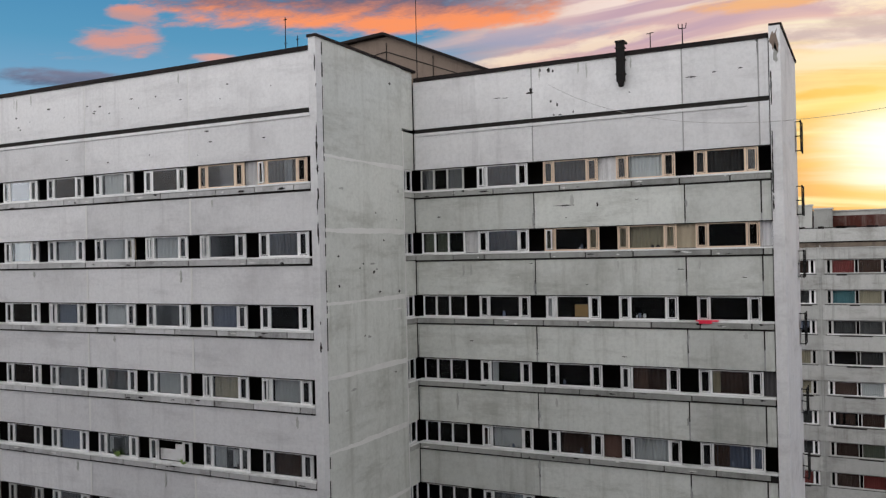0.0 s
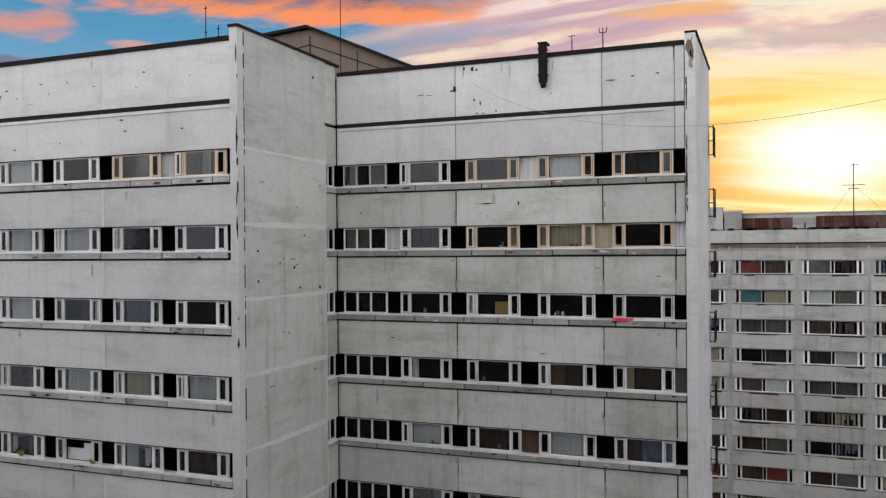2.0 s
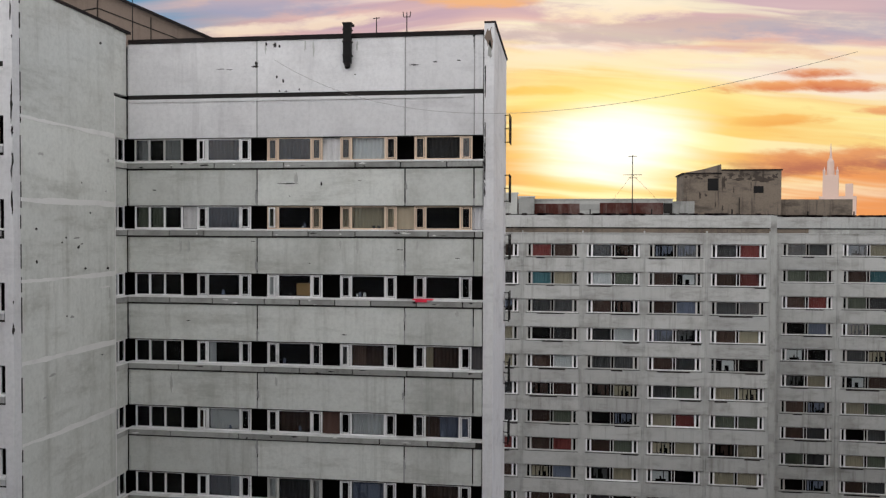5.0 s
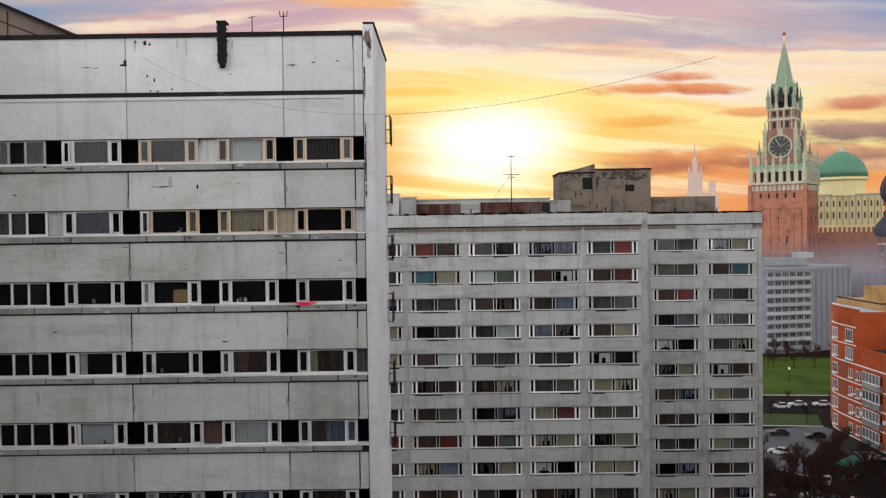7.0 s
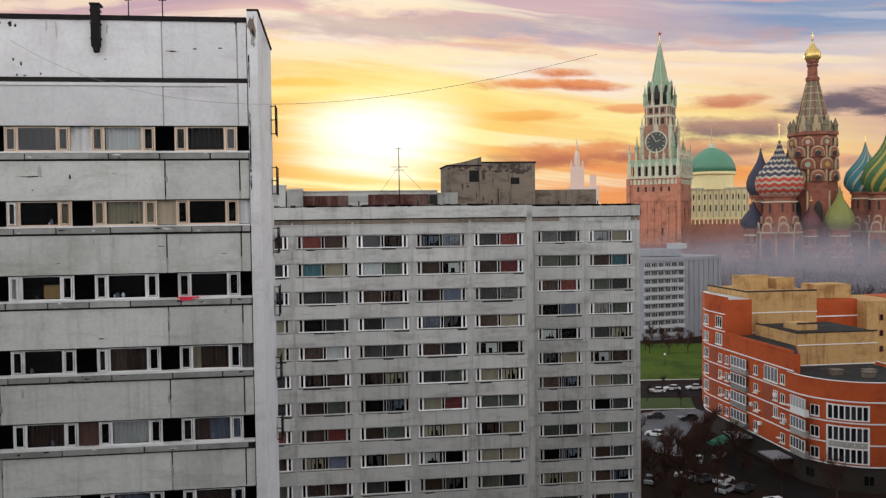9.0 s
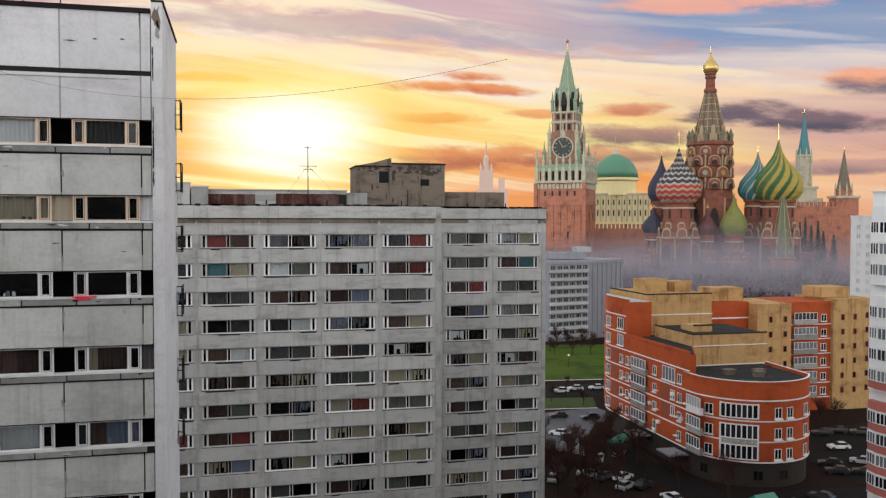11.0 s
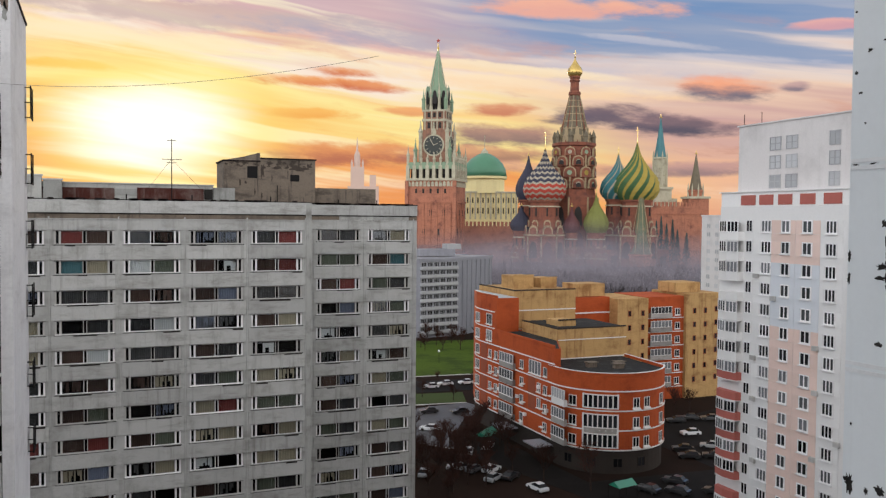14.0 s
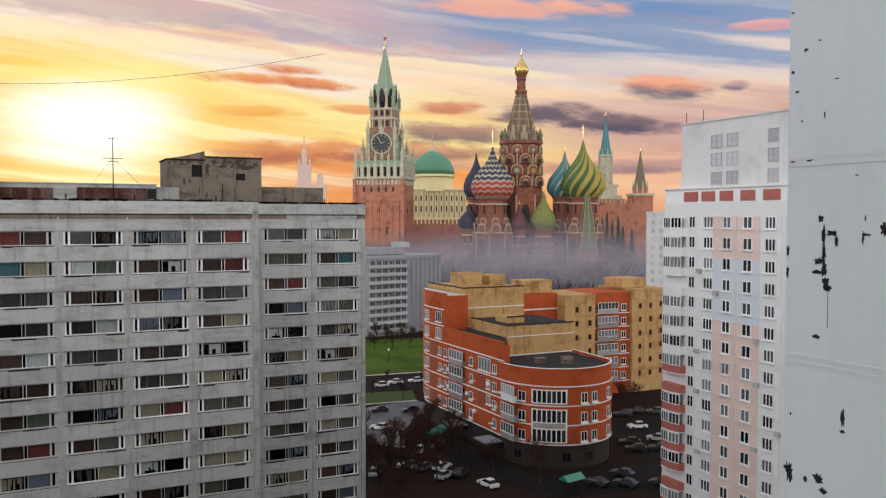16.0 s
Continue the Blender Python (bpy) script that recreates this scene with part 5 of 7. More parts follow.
FLAKES = ((8.63, 44.98, 0.05, 0.06), (8.58, 44.75, 0.035, 0.17), (8.57, 44.5, 0.045, 0.16), (8.66, 44.36, 0.1, 0.06), (8.56, 44.25, 0.055, 0.14), (8.68, 44.2, 0.11, 0.035), (8.53, 44.05, 0.075, 0.1),
          (8.5, 43.97, 0.09, 0.05), (8.43, 44.78, 0.1, 0.055), (8.36, 44.66, 0.035, 0.09), (7.93, 44.72, 0.02, 0.09), (7.88, 44.77, 0.1, 0.02), (7.6, 44.85, 0.07, 0.1), (7.9, 45.0, 0.012, 0.05),
          (8.67, 43.24, 0.085, 0.045), (8.2, 42.12, 0.04, 0.14), (8.2, 41.93, 0.055, 0.03), (9.13, 41.1, 0.07, 0.17), (9.17, 41.15, 0.06, 0.06), (8.83, 41.07, 0.035, 0.055), (8.6, 41.14, 0.1, 0.075),
          (8.52, 40.98, 0.075, 0.05), (9.22, 44.5, 0.03, 0.09), (9.22, 44.18, 0.035, 0.1), (9.15, 45.85, 0.07, 0.014), (8.85, 45.855, 0.08, 0.014), (9.1, 46.9, 0.05, 0.02), (8.95, 47.5, 0.045, 0.03), (9.18, 47.2, 0.03, 0.03),
          (8.7, 47.6, 0.03, 0.015), (8.6, 46.5, 0.012, 0.05), (9.0, 46.45, 0.02, 0.015), (9.12, 42.0, 0.02, 0.025), (9.2, 48.1, 0.03, 0.02), (9.0, 48.5, 0.025, 0.012), (8.4, 47.0, 0.05, 0.01), (8.05, 45.6, 0.03, 0.012))
for i, (y, z, w, h) in enumerate(FLAKES):
    ragged("peeled_patch", y, z, w, h, i + 5)
nbox("crack", NX - 0.002, NX + 0.01, 8.485, 8.495, 43.4, 44.0, "peel")

# ---- cars ----
PAINT = {k: material(k + "_car_paint", c, 0.3, grain=0.0, coat=0.6) for k, c in dict(white=(0.75, 0.76, 0.78), silver=(0.4, 0.42, 0.44), black=(0.02, 0.02, 0.022), grey=(0.07, 0.072, 0.076), red=(0.3, 0.03, 0.03), green=(0.02, 0.22, 0.14)).items()}
TYRE = material("tyre_rubber", (0.02, 0.02, 0.02), 0.8)
LAMP = material("car_lamp_glass", (0.6, 0.58, 0.5), 0.2)


def car(x, y, heading, paint, label, length=4.2, high=1.42):
    """A parked car, its nose along its local x."""
    c = thing("car", (x, y, 0.03), label, "car", "parked cars", turn=heading)
    hw, L = 0.84, length / 2
    side = [(-L, 0.45), (-L * 0.98, 0.85), (-L * 0.62, 0.95), (L * 0.35, 0.95), (L * 0.93, 0.78), (L, 0.5), (L * 0.95, 0.28), (-L * 0.95, 0.28)]
    n = len(side)
    g = Geo()
    g.v = [(a, s * hw * (0.94 if b > 0.9 else 1), b) for s in (-1, 1) for a, b in side]
    g.f = [tuple(range(n)), tuple(range(2 * n - 1, n - 1, -1))] + [(i, n + i, n + (i + 1) % n, (i + 1) % n) for i in range(n)]
    g.m = [0] * (n + 2)
    part("body", g, PAINT[paint], c)
    cab = [(-L * 0.8, 0.94), (-L * 0.55, high - 0.04), (-L * 0.05, high), (L * 0.08, high - 0.05), (L * 0.42, 0.94)]
    n = len(cab)
    g = Geo()
    g.v = [(a, s * (0.8 if b < 1 else 0.62), b) for s in (-1, 1) for a, b in cab]
    g.f = [tuple(range(n)), tuple(range(2 * n - 1, n - 1, -1))] + [(i, n + i, n + (i + 1) % n, (i + 1) % n) for i in range(n)]
    g.m = [0] * (n + 2)
    part("window", g, M["darkglass"], c, "dark car windows")
    part("roof", Geo().prism([(-L * 0.54, -0.6), (L * 0.06, -0.6), (L * 0.06, 0.6), (-L * 0.54, 0.6)], high - 0.06, high + 0.015), PAINT[paint], c)
    for sx in (-0.6, 0.62):
        for sy in (-1, 1):
            part("wheel", Geo().tube((sx * L, sy * 0.72, 0.32), (sx * L, sy * 0.9, 0.32), 0.32, sides=14), TYRE, c)
    for sy in (-0.6, 0.6):
        part("headlight", Geo().box(L * 0.93, L * 0.99, sy - 0.18, sy + 0.18, 0.56, 0.72), LAMP, c)
    return c


CARS_STREET = ((82.2, 205.6, 174, "white", "white car parked beside the park street"), (87.2, 207.6, 174, "white", "white car parked beside the park street"), (93.2, 207.4, 176, "white", "white car parked beside the park street"),
               (71.3, 179.4, 172, "black", "black car turning on the wet drive"), (77.8, 176.4, 178, "black", "long black car on the wet drive"), (65.4, 164.2, 140, "white", "white car at the edge of the drive"))
CARS_YARD = ((65.9, 145.2, 62, "white", "white car among bare trees"), (71.0, 147.2, 50, "white", "white car beside a green canopy"), (59.9, 136.4, 150, "silver", "silver car parked in the yard row"), (62.2, 134.4, 32, "grey", "grey car parked in the yard row"),
             (65.0, 133.2, 32, "white", "white car parked in the yard row"), (63.2, 128.6, 34, "silver", "silver car parked in the yard row"), (66.4, 128.4, 34, "black", "black car parked in the yard row"), (67.7, 121.2, 98, "white", "white car leaving the dark yard"),
             (53.0, 135.4, 60, "silver", "silver car half hidden among trees"))
CARS_BACK = ((115.4, 141.4, 165, "white", "white car in the dark back yard"), (119.7, 151.6, 160, "black", "black car in the dark back yard"), (124.2, 152.6, 160, "black", "black car in the dark back yard"), (128.2, 150.4, 150, "grey", "grey car in the dark back yard"),
             (106.0, 132.0, 150, "black", "black car parked behind the house"), (104.0, 127.6, 150, "black", "black car parked behind the house"), (112.6, 131.8, 140, "silver", "silver car parked behind the house"), (108.4, 126.0, 140, "black", "black car parked behind the house"),
             (91.6, 116.0, 120, "black", "black car at the yard's edge"), (88.6, 111.4, 120, "black", "black car at the yard's edge"), (94.4, 109.0, 120, "black", "black car at the yard's edge"), (84.6, 114.0, 110, "black", "black car at the yard's edge"))
for x, y, h, p, lab in CARS_STREET + CARS_YARD + CARS_BACK:
    car(x, y, h, p, lab)


def canopy(x, y, turn, w, d, label):
    c = thing("market_stall", (x, y, 0), label, "stall", turn=turn)
    for sx in (-1, 1):
        for sy in (-1, 1):
            part("post", Geo().tube((sx * w / 2, sy * d / 2, 0), (sx * w / 2, sy * d / 2, 2.3), 0.05), M["iron"], c)
    g = Geo()
    g.v = [(-w / 2, -d / 2, 2.3), (w / 2, -d / 2, 2.3), (w / 2, d / 2, 2.3), (-w / 2, d / 2, 2.3), (-w / 2, 0, 3.1), (w / 2, 0, 3.1)]
    g.f, g.m = [(0, 1, 5, 4), (2, 3, 4, 5), (0, 4, 3), (1, 2, 5), (3, 2, 1, 0)], [0] * 5
    part("roof", g, PAINT["green"], c, "green pitched roof")


canopy(72.4, 150.4, 40, 7, 3.2, "green roofed stall beside the house")
canopy(78.6, 112.6, 10, 4, 2.4, "green roofed stall in the yard")

# ---- bare trees ----
BARK = material("wet_bark", (0.045, 0.03, 0.025), 0.95, grain=0.3, spec=0.1)
TWIG = material("bare_twigs", (0.055, 0.026, 0.02), 0.95, grain=0.3, vary=0.25, spec=0.1)


def bare_tree(seed, height):
    """Trunk and twig meshes of a leafless tree."""
    r = random.Random(seed)
    trunk, twigs = Geo(), Geo()

    def grow(p, way, length, radius, level):
        q = p + way * length
        (trunk if level < 2 else twigs).tube(p, q, radius, radius * 0.6, 5 if level < 2 else 3)
        if level > 3:
            return
        for i in range((7, 6, 5, 5)[level]):
            t = r.uniform(0.35, 1.0)
            side = Vector((r.gauss(0, 1), r.gauss(0, 1), r.uniform(0.0, 0.9)))
            w = (way * 0.75 + side.normalized() * 0.8).normalized()
            grow(p + (q - p) * t, w, length * r.uniform(0.45, 0.68), radius * 0.5, level + 1)

    grow(Vector((0, 0, 0)), Vector((r.uniform(-0.05, 0.05), r.uniform(-0.05, 0.05), 1)).normalized(), height * 0.42, height * 0.018, 0)
    return trunk.mesh("trunk", BARK), twigs.mesh("twigs", TWIG)


KINDS = [bare_tree(i, 9.0) for i in range(4)]
rt = random.Random(9)
SPOTS = [(57, 138), (52, 131), (60, 146.5), (55, 143), (49, 137), (62, 139), (47, 128), (58, 132), (54, 125), (51, 146), (66, 137.5), (70, 152), (61, 127), (73.5, 157), (46, 144), (64, 150), (72, 141.5), (57, 150),
         (46, 126), (50, 141), (55, 134), (58, 128), (52, 122), (61, 137), (56, 146), (66, 142), (63, 147), (43, 130), (64, 133), (48, 134), (53, 139), (59, 142), (44, 136), (50, 126), (56, 128), (63, 143), (45, 131), (68, 147), (60, 134), (74, 148), (69, 133), (82, 190), (70, 192), (76, 196), (98, 213), (110, 212), (88, 214.5), (68, 219), (71, 125), (76, 118), (124, 158), (112, 157), (130, 160)] + [(84 + 7 * i, 276 - 1.2 * i + (i % 3) * 4) for i in range(15)] + [(86 + 6 * i, 270 - 1.4 * i) for i in range(11)] + [(92 + 5 * i, 284 + (i % 2) * 3) for i in range(9)]
for i, (x, y) in enumerate(SPOTS):
    t = thing("tree", (x, y, 0), "bare leafless tree with fine dark twigs", "tree", "bare trees", turn=rt.uniform(0, 360))
    t.scale = (1, 1, 1)
    k = rt.uniform(0.75, 1.3) if y < 170 else rt.uniform(0.45, 0.7) if y < 230 else rt.uniform(0.75, 1.15)
    tr, tw = KINDS[i % 4]
    for nm, me in (("trunk", tr), ("crown", tw)):
        o = part(nm, me, None, t)
        o.scale = (k, k, k)

# far woods: many small crowns of upright twigs
wood = Geo()
rw = random.Random(3)
for i in range(1500):
    fwd, a = rw.uniform(318, 600), radians(rw.uniform(12, 50))
    x, y = fwd * math.sin(a) / math.cos(a - radians(22)), fwd * math.cos(a) / math.cos(a - radians(22))
    if 98 < x < 156 and 286 < y < 334 or 190 < x < 250 and 190 < y < 240:
        continue
    h = rw.uniform(10, 17)
    wood.tube((x, y, 0), (x, y, h * 0.6), 0.25, 0.1, 3)
    for j in range(34):
        b, q, zz = rw.uniform(0, math.tau), rw.uniform(0.2, 1) * h * 0.3, h * rw.uniform(0.25, 0.75)
        n = len(wood.v)
        px, py = x + q * math.cos(b) * 0.4, y + q * math.sin(b) * 0.4
        ex, ey, ez = x + q * math.cos(b) * 1.3, y + q * math.sin(b) * 1.3, zz + h * rw.uniform(0.12, 0.32)
        wd = rw.uniform(0.1, 0.35)
        wood.v += [(px, py, zz), (ex + wd * math.sin(b), ey - wd * math.cos(b), ez), (ex - wd * math.sin(b), ey + wd * math.cos(b), ez - 0.5)]
        wood.f.append((n, n + 1, n + 2))
        wood.m.append(0)
WOODM = material("far_bare_woods", (0.085, 0.075, 0.08), 0.95, grain=0.3, scale=0.1, spec=0.1)
tagged(new("far_woods", wood.mesh("far_woods", WOODM)), "dark leafless woods beyond the houses", "woods", kind="stuff")

# park lamps and fence
for x, y in ((99, 241), (84, 236), (118, 232)):
    l = thing("street_lamp", (x, y, 0.05), "slim dark park lamp with a white globe", "street lamp")
    part("pole", Geo().tube((0, 0, 0), (0, 0, 3.4), 0.09, 0.06), M["iron"], l)
    part("head", Geo().lathe([(0.1, 3.4), (0.3, 3.5), (0.32, 3.9), (0.1, 4.1)], 10), M["frame"], l)

# ---- the old fortress and cathedral, far off ----
KH, KD, U = 18.95, 700.0, 0.4717
KM = dict(
    brick=material("old_red_brick", (0.5, 0.2, 0.12), 0.9, grain=0.6, stain=0.9, scale=0.35, streaks=0.6, smear=0.4, stain_colour=(0.13, 0.05, 0.04)),
    stone=material("white_stone_trim", (0.52, 0.48, 0.35), 0.8, grain=0.4, stain=0.8, scale=0.5, stain_colour=(0.2, 0.16, 0.11)),
    tent=material("green_copper_tent", (0.24, 0.34, 0.22), 0.6, grain=0.3, stain=0.4, scale=0.1),
    teal=material("teal_roof", (0.06, 0.2, 0.22), 0.6, grain=0.3, stain=0.3, scale=0.1),
    dome=material("green_dome", (0.09, 0.25, 0.15), 0.42, grain=0.2, stain=0.3, scale=0.06),
    gold=material("gilding", (0.72, 0.5, 0.16), 0.35, metal=0.7, grain=0.2, scale=0.1),
    face=material("clock_face", (0.03, 0.035, 0.03), 0.5),
    dark=material("dark_blue_scales", (0.05, 0.05, 0.075), 0.7, spec=0.2, grain=0.3, stain=0.5, scale=0.5),
    red=material("red_scales", (0.42, 0.06, 0.04), 0.7, spec=0.2, grain=0.2, stain=0.5, scale=0.5),
    white=material("white_scales", (0.4, 0.35, 0.27), 0.7, spec=0.2, grain=0.2, stain=0.5, scale=0.5),
    blue=material("blue_green_scales", (0.06, 0.2, 0.22), 0.7, spec=0.2, grain=0.2, stain=0.5, scale=0.5),
    green=material("green_scales", (0.07, 0.14, 0.06), 0.7, spec=0.2, grain=0.2, stain=0.5, scale=0.5),
    yellow=material("yellow_scales", (0.36, 0.27, 0.06), 0.7, spec=0.2, grain=0.2, stain=0.5, scale=0.5),
    olive=material("olive_scales", (0.2, 0.21, 0.06), 0.7, spec=0.2, grain=0.3, stain=0.5, scale=0.5),
    grey=material("grey_tent_tiles", (0.17, 0.14, 0.09), 0.7, grain=0.4, stain=0.8, scale=0.5, stain_colour=(0.1, 0.07, 0.05)),
    cream=material("yellow_palace_wall", (0.85, 0.73, 0.38), 0.8, grain=0.15, stain=0.2, scale=0.06),
    # the plain red dome's shadow is in this dark colour; niches share it
    maroon=material("shaded_red_scales", (0.1, 0.028, 0.03), 0.6, grain=0.3, scale=0.1),
    # stone colour lightened to carry the haze of distance
    pale=material("haze_paled_stone", (0.66, 0.48, 0.4), 0.9, grain=0.1, scale=0.02),
    temple=material("dark_temple_brick", (0.27, 0.09, 0.052), 0.9, grain=0.6, stain=0.9, scale=0.45, streaks=0.6, smear=0.5, stain_colour=(0.07, 0.03, 0.028)),
    ochre=material("ochre_gable_trim", (0.42, 0.32, 0.19), 0.8, grain=0.5, stain=0.9, scale=0.5, stain_colour=(0.1, 0.07, 0.05)),
    porch=material("patterned_porch_roof", (0.13, 0.16, 0.09), 0.6, grain=0.6, stain=0.9, scale=0.6, stain_colour=(0.3, 0.2, 0.09)),
    stage=material("weathered_brick_stage", (0.34, 0.17, 0.11), 0.9, grain=0.6, stain=0.9, scale=0.5, streaks=0.6, stain_colour=(0.1, 0.06, 0.05)),
    void=material("dark_opening", (0.03, 0.026, 0.024), 0.9),
)


def far_thing(name, h, deeper, label, category, turn=0.0):
    """A thing on the ground of the far site: h units to the right of its middle line."""
    k = (KD + deeper) / KD
    fwd, lat, a = KD + deeper, h * U * k, radians(KH)
    at = (fwd * math.sin(a) + lat * math.cos(a), fwd * math.cos(a) - lat * math.sin(a), 0)
    ob = thing(name, at, label, category, turn=-KH + turn)
    ob["deep"] = k
    return ob


def lev(v, ob):
    """Height in metres of a level that lies v units above the eye."""
    return max(0.0, EYE + v * U * ob["deep"])


def kring(name, ob, rows, mats, sides=16, at=(0, 0), paint=None, twist=0.0, smooth=False, turn=0.0, lobes=0, lobe=0.0, label=""):
    s = U * ob["deep"]
    g = Geo().lathe([(max(r, 0.05) * s, lev(v, ob)) for r, v in rows], sides, (at[0] * s, at[1] * s), paint, twist, lobes, lobe, turn)
    g.smooth = smooth
    return part(name, g, [KM[m] for m in mats], ob, label)


def kboxes(name, ob, boxes, mat, label=""):
    s = U * ob["deep"]
    g = Geo()
    for x0, x1, y0, y1, v0, v1 in boxes:
        g.box(x0 * s, x1 * s, y0 * s, y1 * s, lev(v0, ob), lev(v1, ob))
    return part(name, g, KM[mat], ob, label)


def karch(g, s, x, y, z, w, h, t, facing="y"):
    """A pointed gable slab (kokoshnik) standing at x, y, z."""
    n = 10
    pts = [(-w, 0)] + [(-w * math.cos(math.pi * i / n), h * 0.35 + h * 0.65 * math.sin(math.pi * i / n) ** 0.8) for i in range(n + 1)] + [(w, 0)]
    k, m = len(g.v), len(pts)
    for d in (-t, t):
        g.v += [(x + a, y + d, z + b) if facing == "y" else (x + d, y + a, z + b) for a, b in pts]
    g.f += [tuple(k + i for i in range(m)), tuple(k + m + i for i in reversed(range(m)))] + [(k + i, k + m + i, k + m + (i + 1) % m, k + (i + 1) % m) for i in range(m)]
    g.m += [0] * (m + 2)


def pinnacle(name, ob, x, y, v0, v1, r, mat="stone"):
    kring(name, ob, [(r, v0), (r, v0 + (v1 - v0) * 0.45), (r * 1.3, v0 + (v1 - v0) * 0.5), (r * 0.6, v0 + (v1 - v0) * 0.6), (0.1, v1)], (mat,), 6, (x, y))


# clock tower
spas = far_thing("clock_tower", 82, 0, "red brick clock tower with white stone lace and a green spire", "tower", turn=-19)
kboxes("shaft", spas, [(-41, 41, -41, 41, -130, 66)], "brick", "red brick shaft")
kboxes("cornice", spas, [(-44, 44, -44, 44, 66, 70)], "stone")
kboxes("plinth_band", spas, [(-42.5, 42.5, -42.5, 42.5, 28, 31)], "brick")
for sx in (-1, 1):
    kboxes("corner_rib", spas, [(sx * 42.5 - 3, sx * 42.5 + 3, -44.5, -38, -130, 66)], "brick")
kboxes("gallery_wall", spas, [(-37, 37, -37, 37, 70, 98)], "void")
for i in range(8):
    p = -41 + 82 * i / 7
    kboxes("gallery_pier", spas, [(p - 3, p + 3, -43.5, -37.5, 70, 92)], "stone")
    pinnacle("pinnacle", spas, p, -41, 92, 116 + 12 * (i in (0, 7)), 2.6)
    if i:
        kboxes("gallery_pier", spas, [(37.5, 43.5, p - 3, p + 3, 70, 92)], "stone")
        pinnacle("pinnacle", spas, 41, p, 92, 116 + 12 * (i == 7), 2.6)
g = Geo()
s = U
for i in range(7):
    p = (-41 + 82 * (i + 0.5) / 7) * s
    karch(g, s, p, -42 * s, lev(86, spas), 5.5 * s, 12 * s, 1.2 * s)
    karch(g, s, 42 * s, p, lev(86, spas), 5.5 * s, 12 * s, 1.2 * s, "x")
part("stone_lace", g, KM["tent"], spas, "pale green copper arches")
for face in (0, 90):
    for i in range(12):
        x = -38.5 + 7 * i
        g = Geo()
        karch(g, s, x * s, -41.6 * s, lev(56, spas), 2.6 * s, 9 * s, 0.8 * s)
        o2 = part("corbel_arch", g, KM["stone"], spas)
        o2.rotation_euler[2] = radians(face)
    for x, v in ((-24, 5), (0, 5), (24, 5), (-12, -28), (14, -28)):
        g = Geo().box((x - 2) * s, (x + 2) * s, -41.7 * s, -40.8 * s, lev(v, spas), lev(v + 11, spas))
        o2 = part("slit", g, KM["void"], spas)
        o2.rotation_euler[2] = radians(face)
for sx in (-1, 1):
    for sy in (-1, 1):
        pinnacle("green_pinnacle", spas, sx * 20, sy * 20, 190, 226, 3.2, "tent")
        pinnacle("green_pinnacle", spas, sx * 31, sy * 31, 98, 140, 3.4, "tent")
kboxes("clock_stage", spas, [(-24, 24, -24, 24, 98, 155)], "stage")
for sx in (-1, 1):
    for sy in (-1, 1):
        kring("corner_column", spas, [(3.4, 98), (3.4, 150), (4.6, 152), (2, 158), (0.2, 172)], ("stone",), 8, (sx * 24, sy * 24))
for ax in ("y", "x"):
    g = Geo()
    cz, rr = lev(128, spas), 16.5 * s
    n = 28
    for ring, (r0, r1, off) in enumerate(((0, rr, 24.6), (rr, rr * 1.16, 25.4))):
        k = len(g.v)
        for q in (r0, r1):
            g.v += [(q * math.cos(math.tau * i / n), -off * s, cz + q * math.sin(math.tau * i / n)) for i in range(n)]
        for q in (r1,):
            g.v += [(q * math.cos(math.tau * i / n), -23.5 * s, cz + q * math.sin(math.tau * i / n)) for i in range(n)]
        for i in range(n):
            j = (i + 1) % n
            g.f += [(k + i, k + j, k + n + j, k + n + i), (k + n + i, k + n + j, k + 2 * n + j, k + 2 * n + i)]
            g.m += [ring, ring]
    for i in range(12):
        a = math.tau * i / 12
        g.tube((0.72 * rr * math.cos(a), -25.0 * s, cz + 0.72 * rr * math.sin(a)), (0.9 * rr * math.cos(a), -25.0 * s, cz + 0.9 * rr * math.sin(a)), 0.035 * rr, mat=1)
    for a, q in ((2.1, 0.75), (0.4, 0.5)):
        g.tube((0, -25.2 * s, cz), (q * rr * math.cos(a), -25.2 * s, cz + q * rr * math.sin(a)), 0.04 * rr, mat=1)
    dial = part("clock_dial", g, [KM["face"], KM["stone"]], spas, "black dial with a pale ring and hands")
    if ax == "x":
        dial.rotation_euler[2] = radians(90)
    g = Geo()
    karch(g, s, 0, -24.9 * s, lev(145, spas), 4.5 * s, 13 * s, 0.5 * s)
    karch(g, s, 0, -24.9 * s, lev(156, spas), 1.6 * s, 13 * s, 0.5 * s)
    gb = part("gable", g, KM["stone"], spas)
    if ax == "x":
        gb.rotation_euler[2] = radians(90)
kboxes("upper_stage", spas, [(-20.5, 20.5, -20.5, 20.5, 155, 190)], "stage")
kboxes("band", spas, [(-22, 22, -22, 22, 170, 174)], "stone")
kboxes("band", spas, [(-22, 22, -22, 22, 187, 190)], "stone")
kring("belfry_core", spas, [(13, 190), (13, 222)], ("void",), 8)
for i in range(8):
    a = math.tau * (i + 0.5) / 8
    kring("belfry_column", spas, [(3.2, 190), (2.6, 200), (2.6, 214), (3.6, 218), (3.4, 222), (1.2, 226), (0.2, 236)], ("stone",), 6, (19 * math.cos(a), 19 * math.sin(a)))
